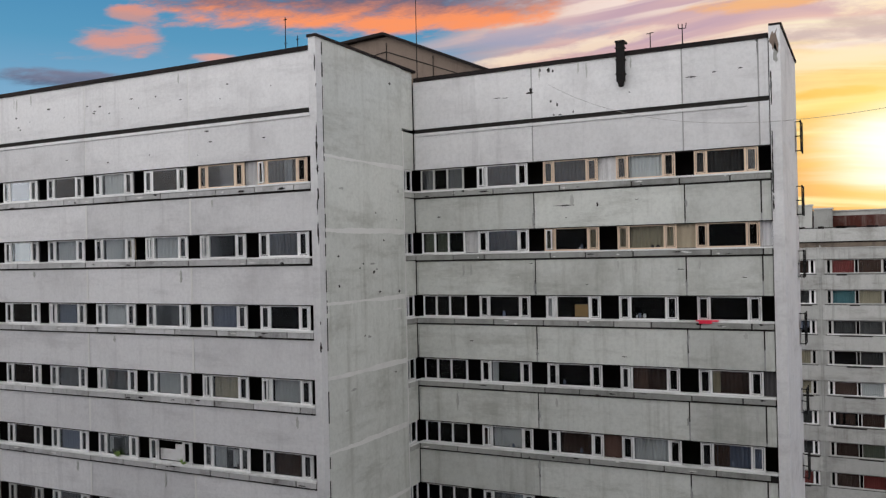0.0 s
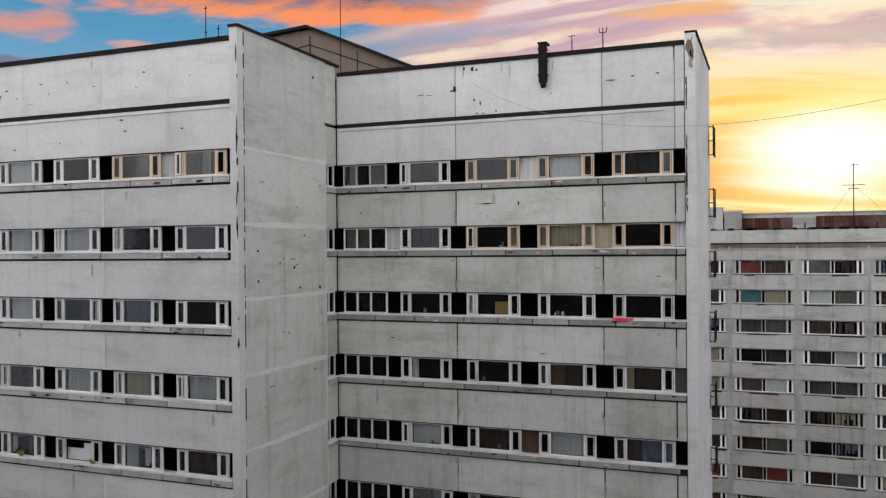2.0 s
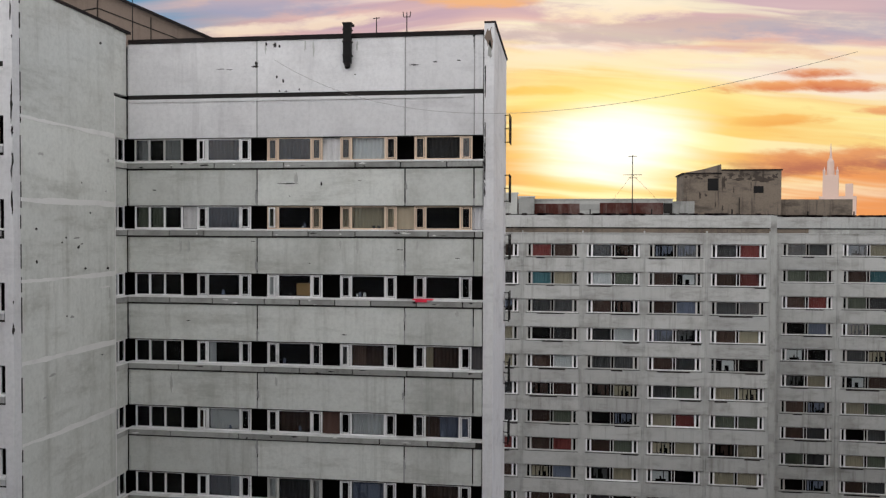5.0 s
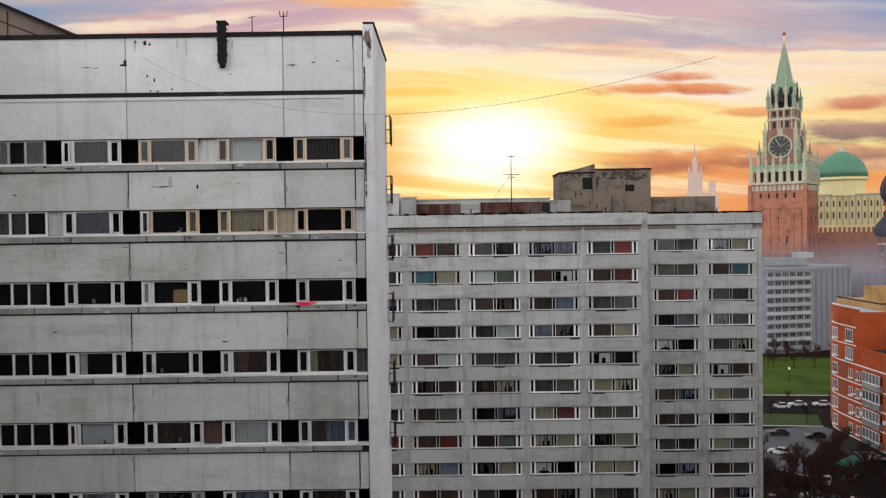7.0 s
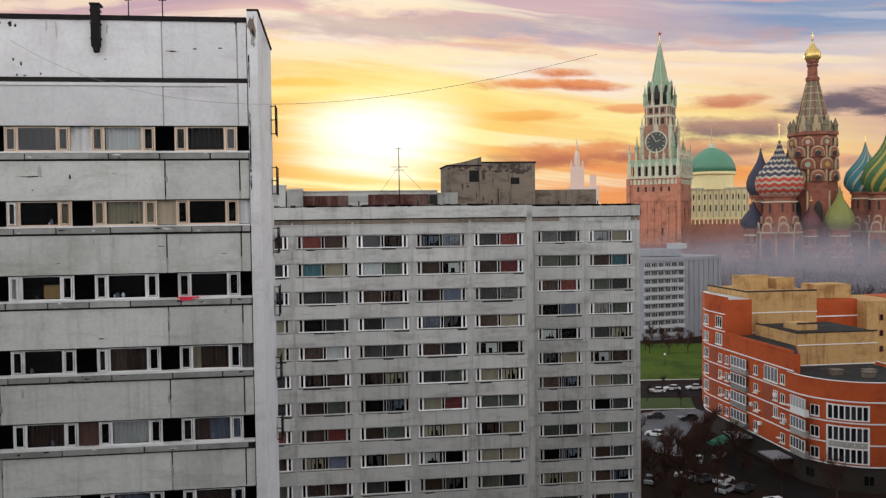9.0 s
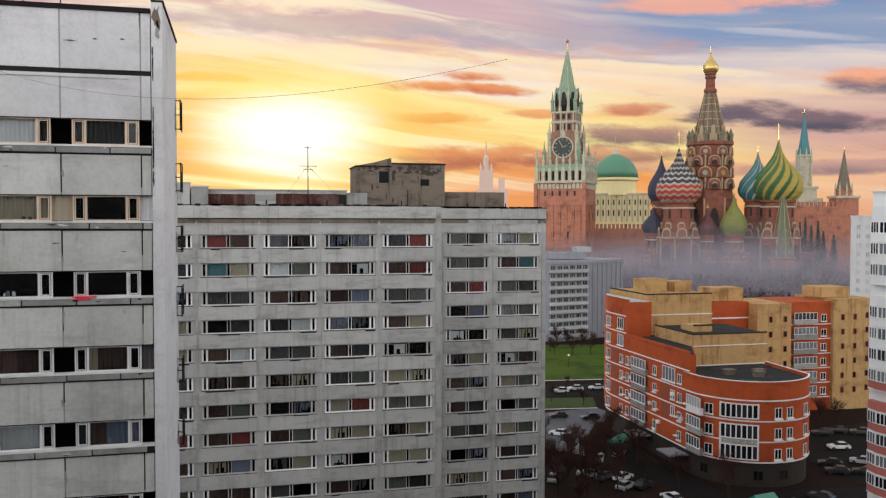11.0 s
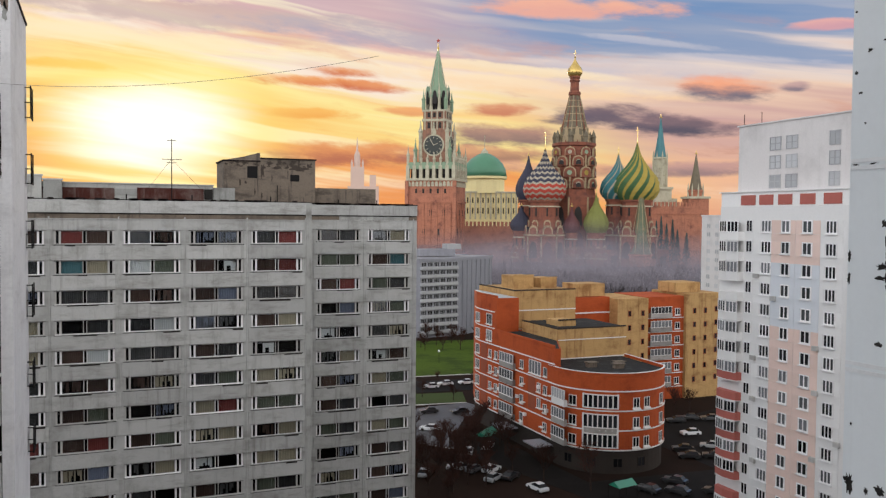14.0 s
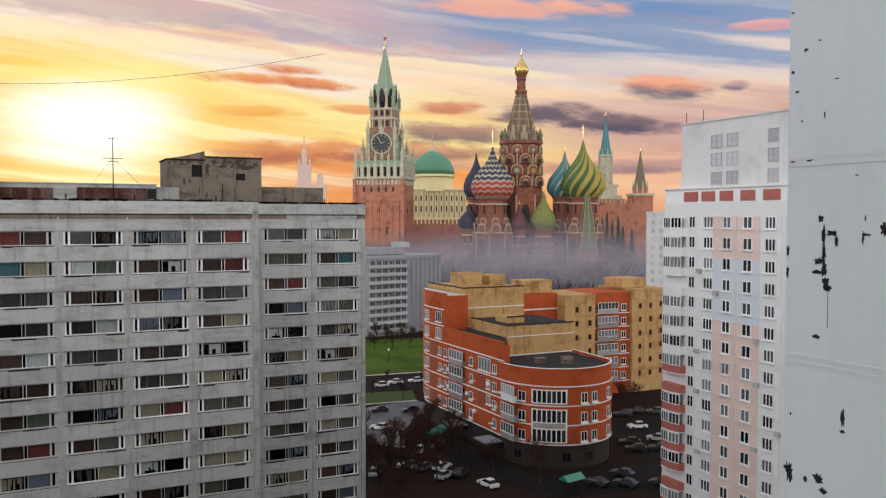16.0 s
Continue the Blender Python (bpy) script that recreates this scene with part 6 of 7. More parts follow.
for i in range(8):
    g = Geo()
    karch(g, s, 0, -19.6 * s, lev(212, spas), 6.6 * s, 20 * s, 0.7 * s)
    o2 = part("belfry_gable", g, KM["tent"], spas)
    o2.rotation_euler[2] = math.tau * i / 8
    g = Geo()
    karch(g, s, 0, -20.5 * s, lev(200, spas), 3.9 * s, 24 * s, 0.4 * s)
    o2 = part("belfry_opening", g, KM["void"], spas)
    o2.rotation_euler[2] = math.tau * i / 8
kring("belfry_roof", spas, [(22, 216), (22, 220), (15, 224)], ("tent",), 8, turn=math.pi / 8)
kring("spire", spas, [(15.5, 223), (12.5, 236), (8, 262), (3.4, 288), (1.6, 296)], ("tent",), 8, turn=math.pi / 8, label="green copper spire")
for i in range(8):
    a = math.tau * i / 8 + math.pi / 8
    g = Geo().tube((15.7 * s * math.cos(a), 15.7 * s * math.sin(a), lev(223, spas)), (1.8 * s * math.cos(a), 1.8 * s * math.sin(a), lev(295, spas)), 0.45 * s, 0.25 * s)
    part("rib", g, KM["stone"], spas)
kring("finial", spas, [(1.2, 295), (2.0, 300), (0.8, 304), (0.7, 309)], ("gold",), 8)
g = Geo()
k = len(g.v)
for d in (-0.5, 0.5):
    g.v += [((4.2 if i % 2 == 0 else 1.7) * s * math.sin(math.pi * i / 5), d * s, lev(313, spas) + (4.2 if i % 2 == 0 else 1.7) * s * math.cos(math.pi * i / 5)) for i in range(10)]
g.f = [tuple(range(10)), tuple(range(19, 9, -1))] + [(i, 10 + i, 10 + (i + 1) % 10, (i + 1) % 10) for i in range(10)]
g.m = [0] * 12
part("star", g, KM["red"], spas, "small dark red star")
for i in range(5):
    p = -26 + 13 * i
    kboxes("slit", spas, [(p - 1.6, p + 1.6, -41.8, -40.5, 44, 52)], "void")


def onion(rmax, v0, v1, neck=0.72):
    """Profile of an onion dome, from its drum at v0 to its tip at v1."""
    rows = []
    for t, q in ((0, neck), (0.06, 0.86), (0.14, 0.97), (0.22, 1.0), (0.3, 0.975), (0.4, 0.87), (0.5, 0.69), (0.6, 0.48), (0.7, 0.3), (0.8, 0.175), (0.9, 0.09), (1, 0.03)):
        rows.append((rmax * q, v0 + (v1 - v0) * t))
    return rows


def cross(ob, x, y, v0, v1):
    s2 = U * ob["deep"]
    g = Geo().lathe([(1.2 * s2, lev(v0, ob)), (1.9 * s2, lev(v0, ob) + 1.5 * s2), (0.4 * s2, lev(v0, ob) + 3.4 * s2)], 8, (x * s2, y * s2))
    g.box((x - 0.45) * s2, (x + 0.45) * s2, (y - 0.45) * s2, (y + 0.45) * s2, lev(v0 + 2, ob), lev(v1, ob))
    g.box((x - 3) * s2, (x + 3) * s2, (y - 0.4) * s2, (y + 0.4) * s2, lev(v1 - 6, ob), lev(v1 - 5, ob))
    part("cross", g, KM["gold"], ob)


def drum_tower(ob, x, y, r, v_top, foot, kokoshniks=2):
    """A brick drum with cornices and rings of gables that steps out to a wider body."""
    s2 = U * ob["deep"]
    kring("drum", ob, [(r * 1.06, foot), (r * 1.06, v_top - 30), (r, v_top - 30), (r, v_top - 4), (r * 1.12, v_top - 3), (r * 1.12, v_top)], ("temple",), 12, (x, y))
    kring("drum_band", ob, [(r * 1.1, v_top - 12), (r * 1.1, v_top - 10)], ("stone",), 12, (x, y))
    kring("body", ob, [(r * 1.38, -140), (r * 1.38, foot + 16), (r * 1.3, foot + 18), (r * 1.0, foot + 26)], ("temple",), 8, (x, y), turn=math.pi / 8)
    kring("body_band", ob, [(r * 1.45, foot + 12), (r * 1.45, foot + 15)], ("ochre",), 8, (x, y), turn=math.pi / 8)
    for q in range(8):
        a = math.tau * q / 8
        if math.sin(a) > 0.5:
            continue
        g = Geo()
        for lv, ww, hh, rad in ((foot + 15, 9.5, 17, 1.28), (foot + 28, 7, 13, 1.1))[:kokoshniks]:
            karch(g, s2, 0, -r * rad * s2, lev(lv, ob), r * 0.036 * ww * s2, r * 0.036 * hh * s2, 0.6 * s2)
            n0 = len(g.m)
            karch(g, s2, 0, -(r * rad + 0.9) * s2, lev(lv, ob), r * 0.027 * ww * s2, r * 0.027 * hh * s2, 0.5 * s2)
            g.m[n0:] = [1] * (len(g.m) - n0)
        ob2 = part("gable", g, [KM["ochre"], KM["temple"]], ob, at=(x * s2, y * s2, 0))
        ob2.rotation_euler[2] = a + math.pi / 2
        g = Geo().box(-r * 0.48 * s2, -r * 0.4 * s2, -r * 1.34 * s2, -r * 1.2 * s2, lev(-110, ob), lev(foot + 11, ob)) if kokoshniks else Geo()
        ob2 = part("body_shaft", g, KM["ochre"], ob, at=(x * s2, y * s2, 0))
        ob2.rotation_euler[2] = a + math.pi / 2
        g = Geo()
        karch(g, s2, 0, -r * 1.29 * s2, lev(foot - 26, ob), r * 0.3 * s2, r * 1.1 * s2, 0.6 * s2)
        ob2 = part("body_niche", g, KM["void" if q % 2 else "maroon"], ob, at=(x * s2, y * s2, 0))
        ob2.rotation_euler[2] = a + math.pi / 2
        g = Geo().box(-1.3 * s2, 1.3 * s2, -r * 1.02 * s2, -r * 0.9 * s2, lev(v_top - 28, ob), lev(v_top - 14, ob))
        ob2 = part("slit", g, KM["void"], ob, at=(x * s2, y * s2, 0))
        ob2.rotation_euler[2] = a + math.pi / 2


for face in (0, 90):
    for x, v0, v1 in ((-10, 158, 168), (0, 158, 168), (10, 158, 168), (-10, 177, 185), (0, 177, 185), (10, 177, 185)):
        g = Geo().box((x - 2.4) * s, (x + 2.4) * s, -20.9 * s, -20 * s, lev(v0, spas), lev(v1, spas))
        o2 = part("slit", g, KM["void"], spas)
        o2.rotation_euler[2] = radians(face)
    for x in (-17, -5, 5, 17):
        g = Geo().box((x - 1) * s, (x + 1) * s, -21.6 * s, -20 * s, lev(155, spas), lev(187, spas))
        o2 = part("pilaster", g, KM["stone"], spas)
        o2.rotation_euler[2] = radians(face)
    for i in range(7):
        x = -36 + 12 * i
        g = Geo().box((x - 1.2) * s, (x + 1.2) * s, -42.2 * s, -40.8 * s, lev(-60, spas), lev(26, spas))
        o2 = part("pilaster", g, KM["brick"], spas)
        o2.rotation_euler[2] = radians(face)

# cathedral
basil = far_thing("cathedral", 345, -50, "many-domed cathedral with striped onion domes", "cathedral")
CX = 345


def bx(px):
    return px - CX


def swirl(n, cols):
    return lambda i, s_: cols[int(s_ * n * 2 / 48) % len(cols)]


# central tent
kring("main_body", basil, [(44, -140), (44, 40), (40, 44), (38, 56)], ("temple",), 8, (bx(328), 10), turn=math.pi / 8)
kring("octagon", basil, [(36, 56), (36, 130), (40, 132), (40, 137), (34, 138)], ("temple",), 8, (bx(328), 10), turn=math.pi / 8)
for lv, n_, ww, hh, rad in ((56, 8, 12, 20, 38), (76, 8, 12, 20, 37), (96, 8, 11, 19, 36.5), (114, 8, 10, 16, 36)):
    for q in range(n_):
        a = math.tau * (q + (0.5 if lv in (76, 114) else 0)) / n_
        if math.sin(a) > 0.6:
            continue
        g = Geo()
        karch(g, U, 0, -rad * U * basil["deep"], lev(lv, basil), ww * 0.86 * U, hh * 0.86 * U, 1.6 * U)
        o2 = part("gable", g, KM["ochre"], basil, at=(bx(328) * U * basil["deep"], 10 * U * basil["deep"], 0))
        o2.rotation_euler[2] = a + math.pi / 2
        g = Geo()
        karch(g, U, 0, -(rad + 1.4) * U * basil["deep"], lev(lv, basil), ww * 0.76 * U, hh * 0.76 * U, 0.9 * U)
        o2 = part("gable_niche", g, KM["temple"], basil, at=(bx(328) * U * basil["deep"], 10 * U * basil["deep"], 0))
        o2.rotation_euler[2] = a + math.pi / 2
        g = Geo().tube((0, -(rad + 2.6) * U * basil["deep"], lev(lv, basil) + hh * 0.34 * U), (0, -rad * U * basil["deep"], lev(lv, basil) + hh * 0.34 * U), ww * 0.34 * U, sides=12)
        o2 = part("boss", g, KM[("tent", "yellow", "white")[(q + lv) % 3]], basil, at=(bx(328) * U * basil["deep"], 10 * U * basil["deep"], 0))
        o2.rotation_euler[2] = a + math.pi / 2
sb = U * basil["deep"]
for lv, hh, rad in ((58, 7, 41.4), (98, 7, 39.8)):
    for q in range(8):
        g = Geo()
        karch(g, U, 0, -rad * U * basil["deep"], lev(lv, basil), 4 * U, hh * U, 0.9 * U)
        o2 = part("gable_opening", g, KM["void"], basil, at=(bx(328) * U * basil["deep"], 10 * U * basil["deep"], 0))
        o2.rotation_euler[2] = math.tau * q / 8 + math.pi / 2
for q in range(8):
    a = math.tau * q / 8 + math.pi / 8
    cxx, cyy = bx(328), 10
    for lv0, lv1, rad, mat in ((-60, 40, 44.5, "ochre"), (56, 130, 36.6, "ochre")):
        kring("corner_shaft", basil, [(1.6, lv0), (1.6, lv1)], (mat,), 6, (cxx + rad * math.cos(a), cyy + rad * math.sin(a)))
    b = math.tau * q / 8
    for lv, ww, hh, mat in ((-10, 7, 34, "void"), (-46, 9, 26, "maroon")):
        g = Geo()
        karch(g, U, 0, -41.2 * sb, lev(lv, basil), ww * sb, hh * sb, 0.7 * sb)
        o2 = part("niche", g, KM[mat], basil, at=(cxx * sb, cyy * sb, 0))
        o2.rotation_euler[2] = b + math.pi / 2
    for lv in (142, 150):
        rr = 30 - (lv - 137) * 0.25
        g = Geo()
        karch(g, U, 0, -(rr * 0.93) * sb, lev(lv - 4, basil), (7 if lv < 145 else 4) * sb * rr / 30, (15 if lv < 145 else 20) * sb, 0.8 * sb)
        o2 = part("tent_gable", g, KM["ochre"], basil, at=(cxx * sb, cyy * sb, 0))
        o2.rotation_euler[2] = b + math.pi / 2
for q in range(8):
    a = math.tau * (q + 0.5) / 8
    kring("turret", basil, [(4, 132), (4, 146), (5, 148), (0.3, 160)], ("grey",), 6, (bx(328) + 35 * math.cos(a), 10 + 35 * math.sin(a)))
kring("tent_roof", basil, [(29.5, 137), (23.5, 160), (17, 190), (11, 215), (9.5, 222)], ("grey",), 8, (bx(328), 10), turn=math.pi / 8, label="grey ribbed tent roof")
for q in range(8):
    a = math.tau * q / 8 + math.pi / 8
    sb = U * basil["deep"]
    g = Geo().tube(((bx(328) + 29.8 * math.cos(a)) * sb, (10 + 29.8 * math.sin(a)) * sb, lev(137, basil)), ((bx(328) + 9.8 * math.cos(a)) * sb, (10 + 9.8 * math.sin(a)) * sb, lev(222, basil)), 0.9 * sb, 0.5 * sb)
    part("rib", g, KM["ochre"], basil)
for lv in (150, 163, 176, 189, 202, 213):
    rr = 29.5 - (lv - 137) * 0.261 if lv < 160 else 23.5 - (lv - 160) * 0.217 if lv < 190 else 17 - (lv - 190) * 0.24
    kring("tent_ring", basil, [(rr + 0.1, lv - 1), (rr + 0.9, lv), (rr + 0.1, lv + 1)], ("ochre",), 8, (bx(328), 10), turn=math.pi / 8)
for q in range(8):
    a = math.tau * q / 8
    g = Geo().tube(((bx(328) + 27.4 * math.cos(a)) * sb, (10 + 27.4 * math.sin(a)) * sb, lev(137, basil)), ((bx(328) + 8.9 * math.cos(a)) * sb, (10 + 8.9 * math.sin(a)) * sb, lev(222, basil)), 1.6 * sb, 0.5 * sb, 4)
    part("tile_rib", g, KM["temple"], basil)
kring("neck", basil, [(9.5, 222), (11, 224), (11, 228), (8.2, 231), (7.6, 246), (9.6, 249), (8, 252), (10, 255), (8.5, 259)], ("temple",), 12, (bx(328), 10))
kring("gold_dome", basil, onion(13.5, 257, 292), ("gold",), 20, (bx(328), 10), smooth=True, label="gilded onion dome")
cross(basil, bx(328), 10, 290, 304)

DOMES = (  # place, deeper, radius, foot of the onion, tip, top of the cross, style
    (268, -34, 37.5, 34, 122, 152, "zigzag"), (432, -30, 38, 36, 136, 164, "swirl_green"), (408, 4, 31, 38, 118, 132, "swirl_blue"), (248, 20, 23, 36, 116, 122, "plain_dark"),
    (357, -44, 22, -22, 46, 58, "plain_olive"), (314, -44, 15, -22, 24, 30, "plain_red"), (232, -6, 20, -20, 26, 30, "plain_dark"))
for px, dy, r, v0, v1, vc, style in DOMES:
    x, sides = bx(px), 72 if style.startswith("swirl") else 64
    if style == "zigzag":
        rows = onion(r, v0, v1)
        fine_rows = []
        for t in range(50):
            v = v0 + (v1 - v0) * t / 49
            i = next((k for k in range(len(rows) - 2) if rows[k + 1][1] >= v), len(rows) - 2)
            f = (v - rows[i][1]) / (rows[i + 1][1] - rows[i][1])
            fine_rows.append((rows[i][0] + (rows[i + 1][0] - rows[i][0]) * f, v))
        # zigzag courses of red and white below, of slate and white above
        pal = lambda i, s_: 1 if i % 5 < 2 else 0 if i < 15 else 2
        d = kring("onion_dome", basil, fine_rows, ("red", "white", "dark"), sides, (x, dy), pal, label="onion dome in red and white zigzag courses")
        for v in d.data.vertices:
            a = math.atan2(v.co.y - dy * U * basil["deep"], v.co.x - x * U * basil["deep"])
            v.co.z += 0.7 * (abs((a / math.tau * 16) % 1 - 0.5) * 4 - 1)
    elif style.startswith("swirl"):
        pair = ("green", "yellow") if style.endswith("green") else ("blue", "white")
        pal = lambda i, s_: 1 if (s_ % 6) >= 3 + (pair[1] == "white") else 0
        d = kring("onion_dome", basil, onion(r, v0, v1), pair, sides, (x, dy), pal, twist=1.9, lobes=12, lobe=0.06, label="onion dome with twisted %s and %s lobes" % pair)
    else:
        mat = dict(plain_dark="dark", plain_olive="olive", plain_red="maroon")[style]
        kring("onion_dome", basil, onion(r, v0, v1), (mat,), 24, (x, dy), lobes=12, lobe=0.02, label=mat + " onion dome")
    cross(basil, x, dy, v1 - 1, vc)
    drum_tower(basil, x, dy, r * 0.68, v0, -40 if v0 > 0 else -80)
# green tent of the porch
kring("porch_tent", basil, [(20, -62), (13, -36), (5, 25), (2.4, 45)], ("porch",), 8, (bx(432), -58), label="small green tented porch roof")
kring("porch_body", basil, [(20, -140), (20, -62), (23, -60), (21, -58)], ("brick",), 8, (bx(432), -58))
kring("porch_dome", basil, onion(5.0, 44, 62), ("teal",), 12, (bx(432), -58), smooth=True)
for q in range(8):
    a = math.tau * q / 8
    g = Geo().tube(((bx(432) + 20.4 * math.cos(a)) * sb, (-58 + 20.4 * math.sin(a)) * sb, lev(-62, basil)), ((bx(432) + 3 * math.cos(a)) * sb, (-58 + 3 * math.sin(a)) * sb, lev(45, basil)), 0.8 * sb, 0.4 * sb)
    part("rib", g, KM["ochre"], basil)
kboxes("gallery", basil, [(bx(225), bx(490), -36, 46, -140, -52)], "temple", "brick gallery at the cathedral's foot")
for i in range(12):
    p = bx(232) + 22 * i
    kboxes("gallery_opening", basil, [(p, p + 11, -36.8, -35.5, -88, -62)], "void")

# palace with the green dome, behind the wall
palace = far_thing("palace", 167, 90, "yellow palace with a green dome", "palace")
kboxes("wall", palace, [(-40, 56, -20, 30, -100, 46)], "cream", "yellow wall with white pilasters")
kboxes("cornice", palace, [(-41, 57, -22, 31, 46, 49)], "stone")
for i in range(11):
    p = -38 + 9 * i
    kboxes("pilaster", palace, [(p, p + 2.6, -22, -19.9, 0, 46)], "stone")
    kboxes("window", palace, [(p + 4.6, p + 6.6, -20.6, -19.9, 10, 20)], "void")
    kboxes("window", palace, [(p + 4.6, p + 6.6, -20.6, -19.9, 29, 38)], "void")
kring("dome_drum", palace, [(36, 46), (36, 70), (40.5, 72), (40.5, 76)], ("cream",), 24, (0, 10))
kring("dome", palace, [(40, 76), (38, 88), (32.5, 99), (24, 108), (13, 115), (5, 118)], ("dome",), 32, (0, 10), smooth=True, label="round green dome")
kring("lantern", palace, [(7, 117), (6, 121), (2, 125), (0.6, 128), (0.5, 150)], ("stone",), 8, (0, 10))


def rampart(h0, h1, deeper, top, label):
    """A stretch of fortress wall with swallow-tail merlons."""
    w = far_thing("fortress_wall", (h0 + h1) / 2, deeper, label, "wall")
    half = (h1 - h0) / 2
    kboxes("wall", w, [(-half, half, -5, 5, -140, top)], "brick")
    kboxes("string_course", w, [(-half, half, -6, -5.05, top - 14, top - 12)], "brick")
    n = int(2 * half / 7)
    for i in range(n):
        p = -half + 7 * i
        kboxes("merlon", w, [(p, p + 4.4, -5, -2, top, top + 8)], "brick")
    return w


rampart(112, 260, 20, -12, "red brick fortress wall with merlons")
rampart(465, 560, 60, 26, "long red brick fortress wall")


def spire_tower(h, deeper, r, foot, lantern, tip, roof, wall, label):
    t = far_thing("fortress_tower", h, deeper, label, "tower")
    kboxes("shaft", t, [(-r * 1.5, r * 1.5, -r * 1.5, r * 1.5, -120, foot)], wall)
    kboxes("cornice", t, [(-r * 1.7, r * 1.7, -r * 1.7, r * 1.7, foot, foot + 4)], "stone")
    kring("lantern", t, [(r * 1.05, foot + 4), (r * 1.05, lantern - 4), (r * 1.25, lantern - 3), (r * 1.2, lantern)], (wall,), 8)
    for i in range(8):
        a = math.tau * i / 8
        kring("pinnacle", t, [(1.6, foot + 4), (1.4, lantern + 2), (0.1, lantern + 12)], ("stone",), 6, (r * 1.15 * math.cos(a), r * 1.15 * math.sin(a)))
    kring("spire", t, [(r, lantern), (r * 0.55, lantern + (tip - lantern) * 0.45), (0.4, tip)], (roof,), 8)
    cross(t, 0, 0, tip - 2, tip + 5)


spire_tower(483, 90, 11, 56, 114, 186, "teal", "stone", "white gothic tower with a teal spire")
spire_tower(549, 80, 12, 40, 56, 122, "grey", "brick", "brick corner tower with a dark spire")
kboxes("side_hall", palace, [(285, 345, -10, 20, -100, 40)], "stone")

# far tower block with a stepped top, distance haze put into its colour
stal = far_thing("high_rise", -59, 1500, "pale stepped high-rise with a spire far off", "building")
kboxes("lower_wings", stal, [(-16, 38, -10, 10, -60, 56)], "pale")
kboxes("middle", stal, [(-11, 12, -8, 8, 56, 90)], "pale")
kboxes("side_tower", stal, [(22, 33, -5, 5, 56, 76)], "pale")
for p in (-9, 10):
    pinnacle("pinnacle", stal, p, -6, 90, 104, 2, "pale")
kring("top", stal, [(6, 90), (5, 112), (2, 118), (0.3, 142)], ("pale",), 8)

# dark conifers below the long wall
KM["needles"] = material("blue_green_needles", (0.03, 0.065, 0.06), 0.9, grain=0.5, stain=0.6, scale=0.5, vary=0.2)
KM["bark"] = material("dark_bark", (0.03, 0.022, 0.018), 0.95, grain=0.4)
rk = random.Random(77)
for h, top in ((478, 0), (487, 8), (497, -6), (508, 2), (517, -16), (213, -26), (236, -34), (534, -22)):
    fir = far_thing("conifer", h, 30 if h < 300 else 40, "dark blue-green conifer below the fortress wall", "tree")
    kring("trunk", fir, [(1.4, -110), (0.5, top - 4)], ("bark",), 6)
    s3 = U * fir["deep"]
    g = Geo()
    for i in range(420):
        f = rk.random() ** 0.7
        z = lev(top, fir) * f + (1 - f) * 4
        rr = (1 - f) * 11 * s3 * rk.uniform(0.35, 1.0) + 0.3
        a = rk.uniform(0, math.tau)
        x, y = rr * math.cos(a), rr * math.sin(a)
        q = rk.uniform(0.5, 1.2)
        k = len(g.v)
        g.v += [(x * 0.4, y * 0.4, z + q), (x - q * math.sin(a) * 0.6, y + q * math.cos(a) * 0.6, z), (x * 1.15, y * 1.15, z - q * 0.9), (x + q * math.sin(a) * 0.6, y - q * math.cos(a) * 0.6, z)]
        g.f.append((k, k + 1, k + 2, k + 3))
        g.m.append(0)
    part("crown", g, KM["needles"], fir)

# low mist before the old town: long soft mounds, thinner towards their tops
mm = bpy.data.materials.new("ground_mist")
mm.use_nodes = True
N = Nodes(mm.node_tree)
at = N.add("ShaderNodeNewGeometry").outputs["Position"]
sx = N.add("ShaderNodeSeparateXYZ")
N.put(sx.inputs[0], at)
cloudy = N.noise(at, 0.012, 4, 0.55)
thick = N.math("MULTIPLY", N.step(N.math("ADD", sx.outputs[2], N.math("MULTIPLY", N.math("SUBTRACT", cloudy, 0.5), 60.0)), 46, 0), 0.31)
dif, clr, mx = N.add("ShaderNodeBsdfDiffuse"), N.add("ShaderNodeBsdfTransparent"), N.add("ShaderNodeMixShader")
N.put(dif.inputs[0], (0.37, 0.34, 0.39))
N.put(mx.inputs[0], thick)
N.put(mx.inputs[1], clr.outputs[0])
N.put(mx.inputs[2], dif.outputs[0])
N.put(N.add("ShaderNodeOutputMaterial").inputs[0], mx.outputs[0])
for fwd, high, seed in ((415, 32, 9.0), (520, 42, 3.0), (612, 56, 1.0), (640, 66, 5.0)):
    g = Geo()
    nu, nv = 60, 12
    for i in range(nu + 1):
        for j in range(nv + 1):
            lat, s2 = -330 + 660 * i / nu, math.pi * j / nv
            hgt = high * (0.75 + 0.35 * noise.noise(Vector((lat * 0.012, seed, 0))))
            dd, zz = fwd - 13 * math.cos(s2), hgt * math.sin(s2)
            a = radians(27)
            g.v.append((dd * math.sin(a) + lat * math.cos(a), dd * math.cos(a) - lat * math.sin(a), zz))
    g.f = [(i * (nv + 1) + j, (i + 1) * (nv + 1) + j, (i + 1) * (nv + 1) + j + 1, i * (nv + 1) + j + 1) for i in range(nu) for j in range(nv)]
    g.m = [0] * len(g.f)
    g.smooth = True
    tagged(new("mist_bank", g.mesh("mist_bank", mm)), "low lilac-grey mist before the old town", "mist", kind="stuff")

# ---- small things on the near block ----


def loose(name, geo, mat, label, category, group=""):
    return solid(name, geo, M[mat], label, category, group)


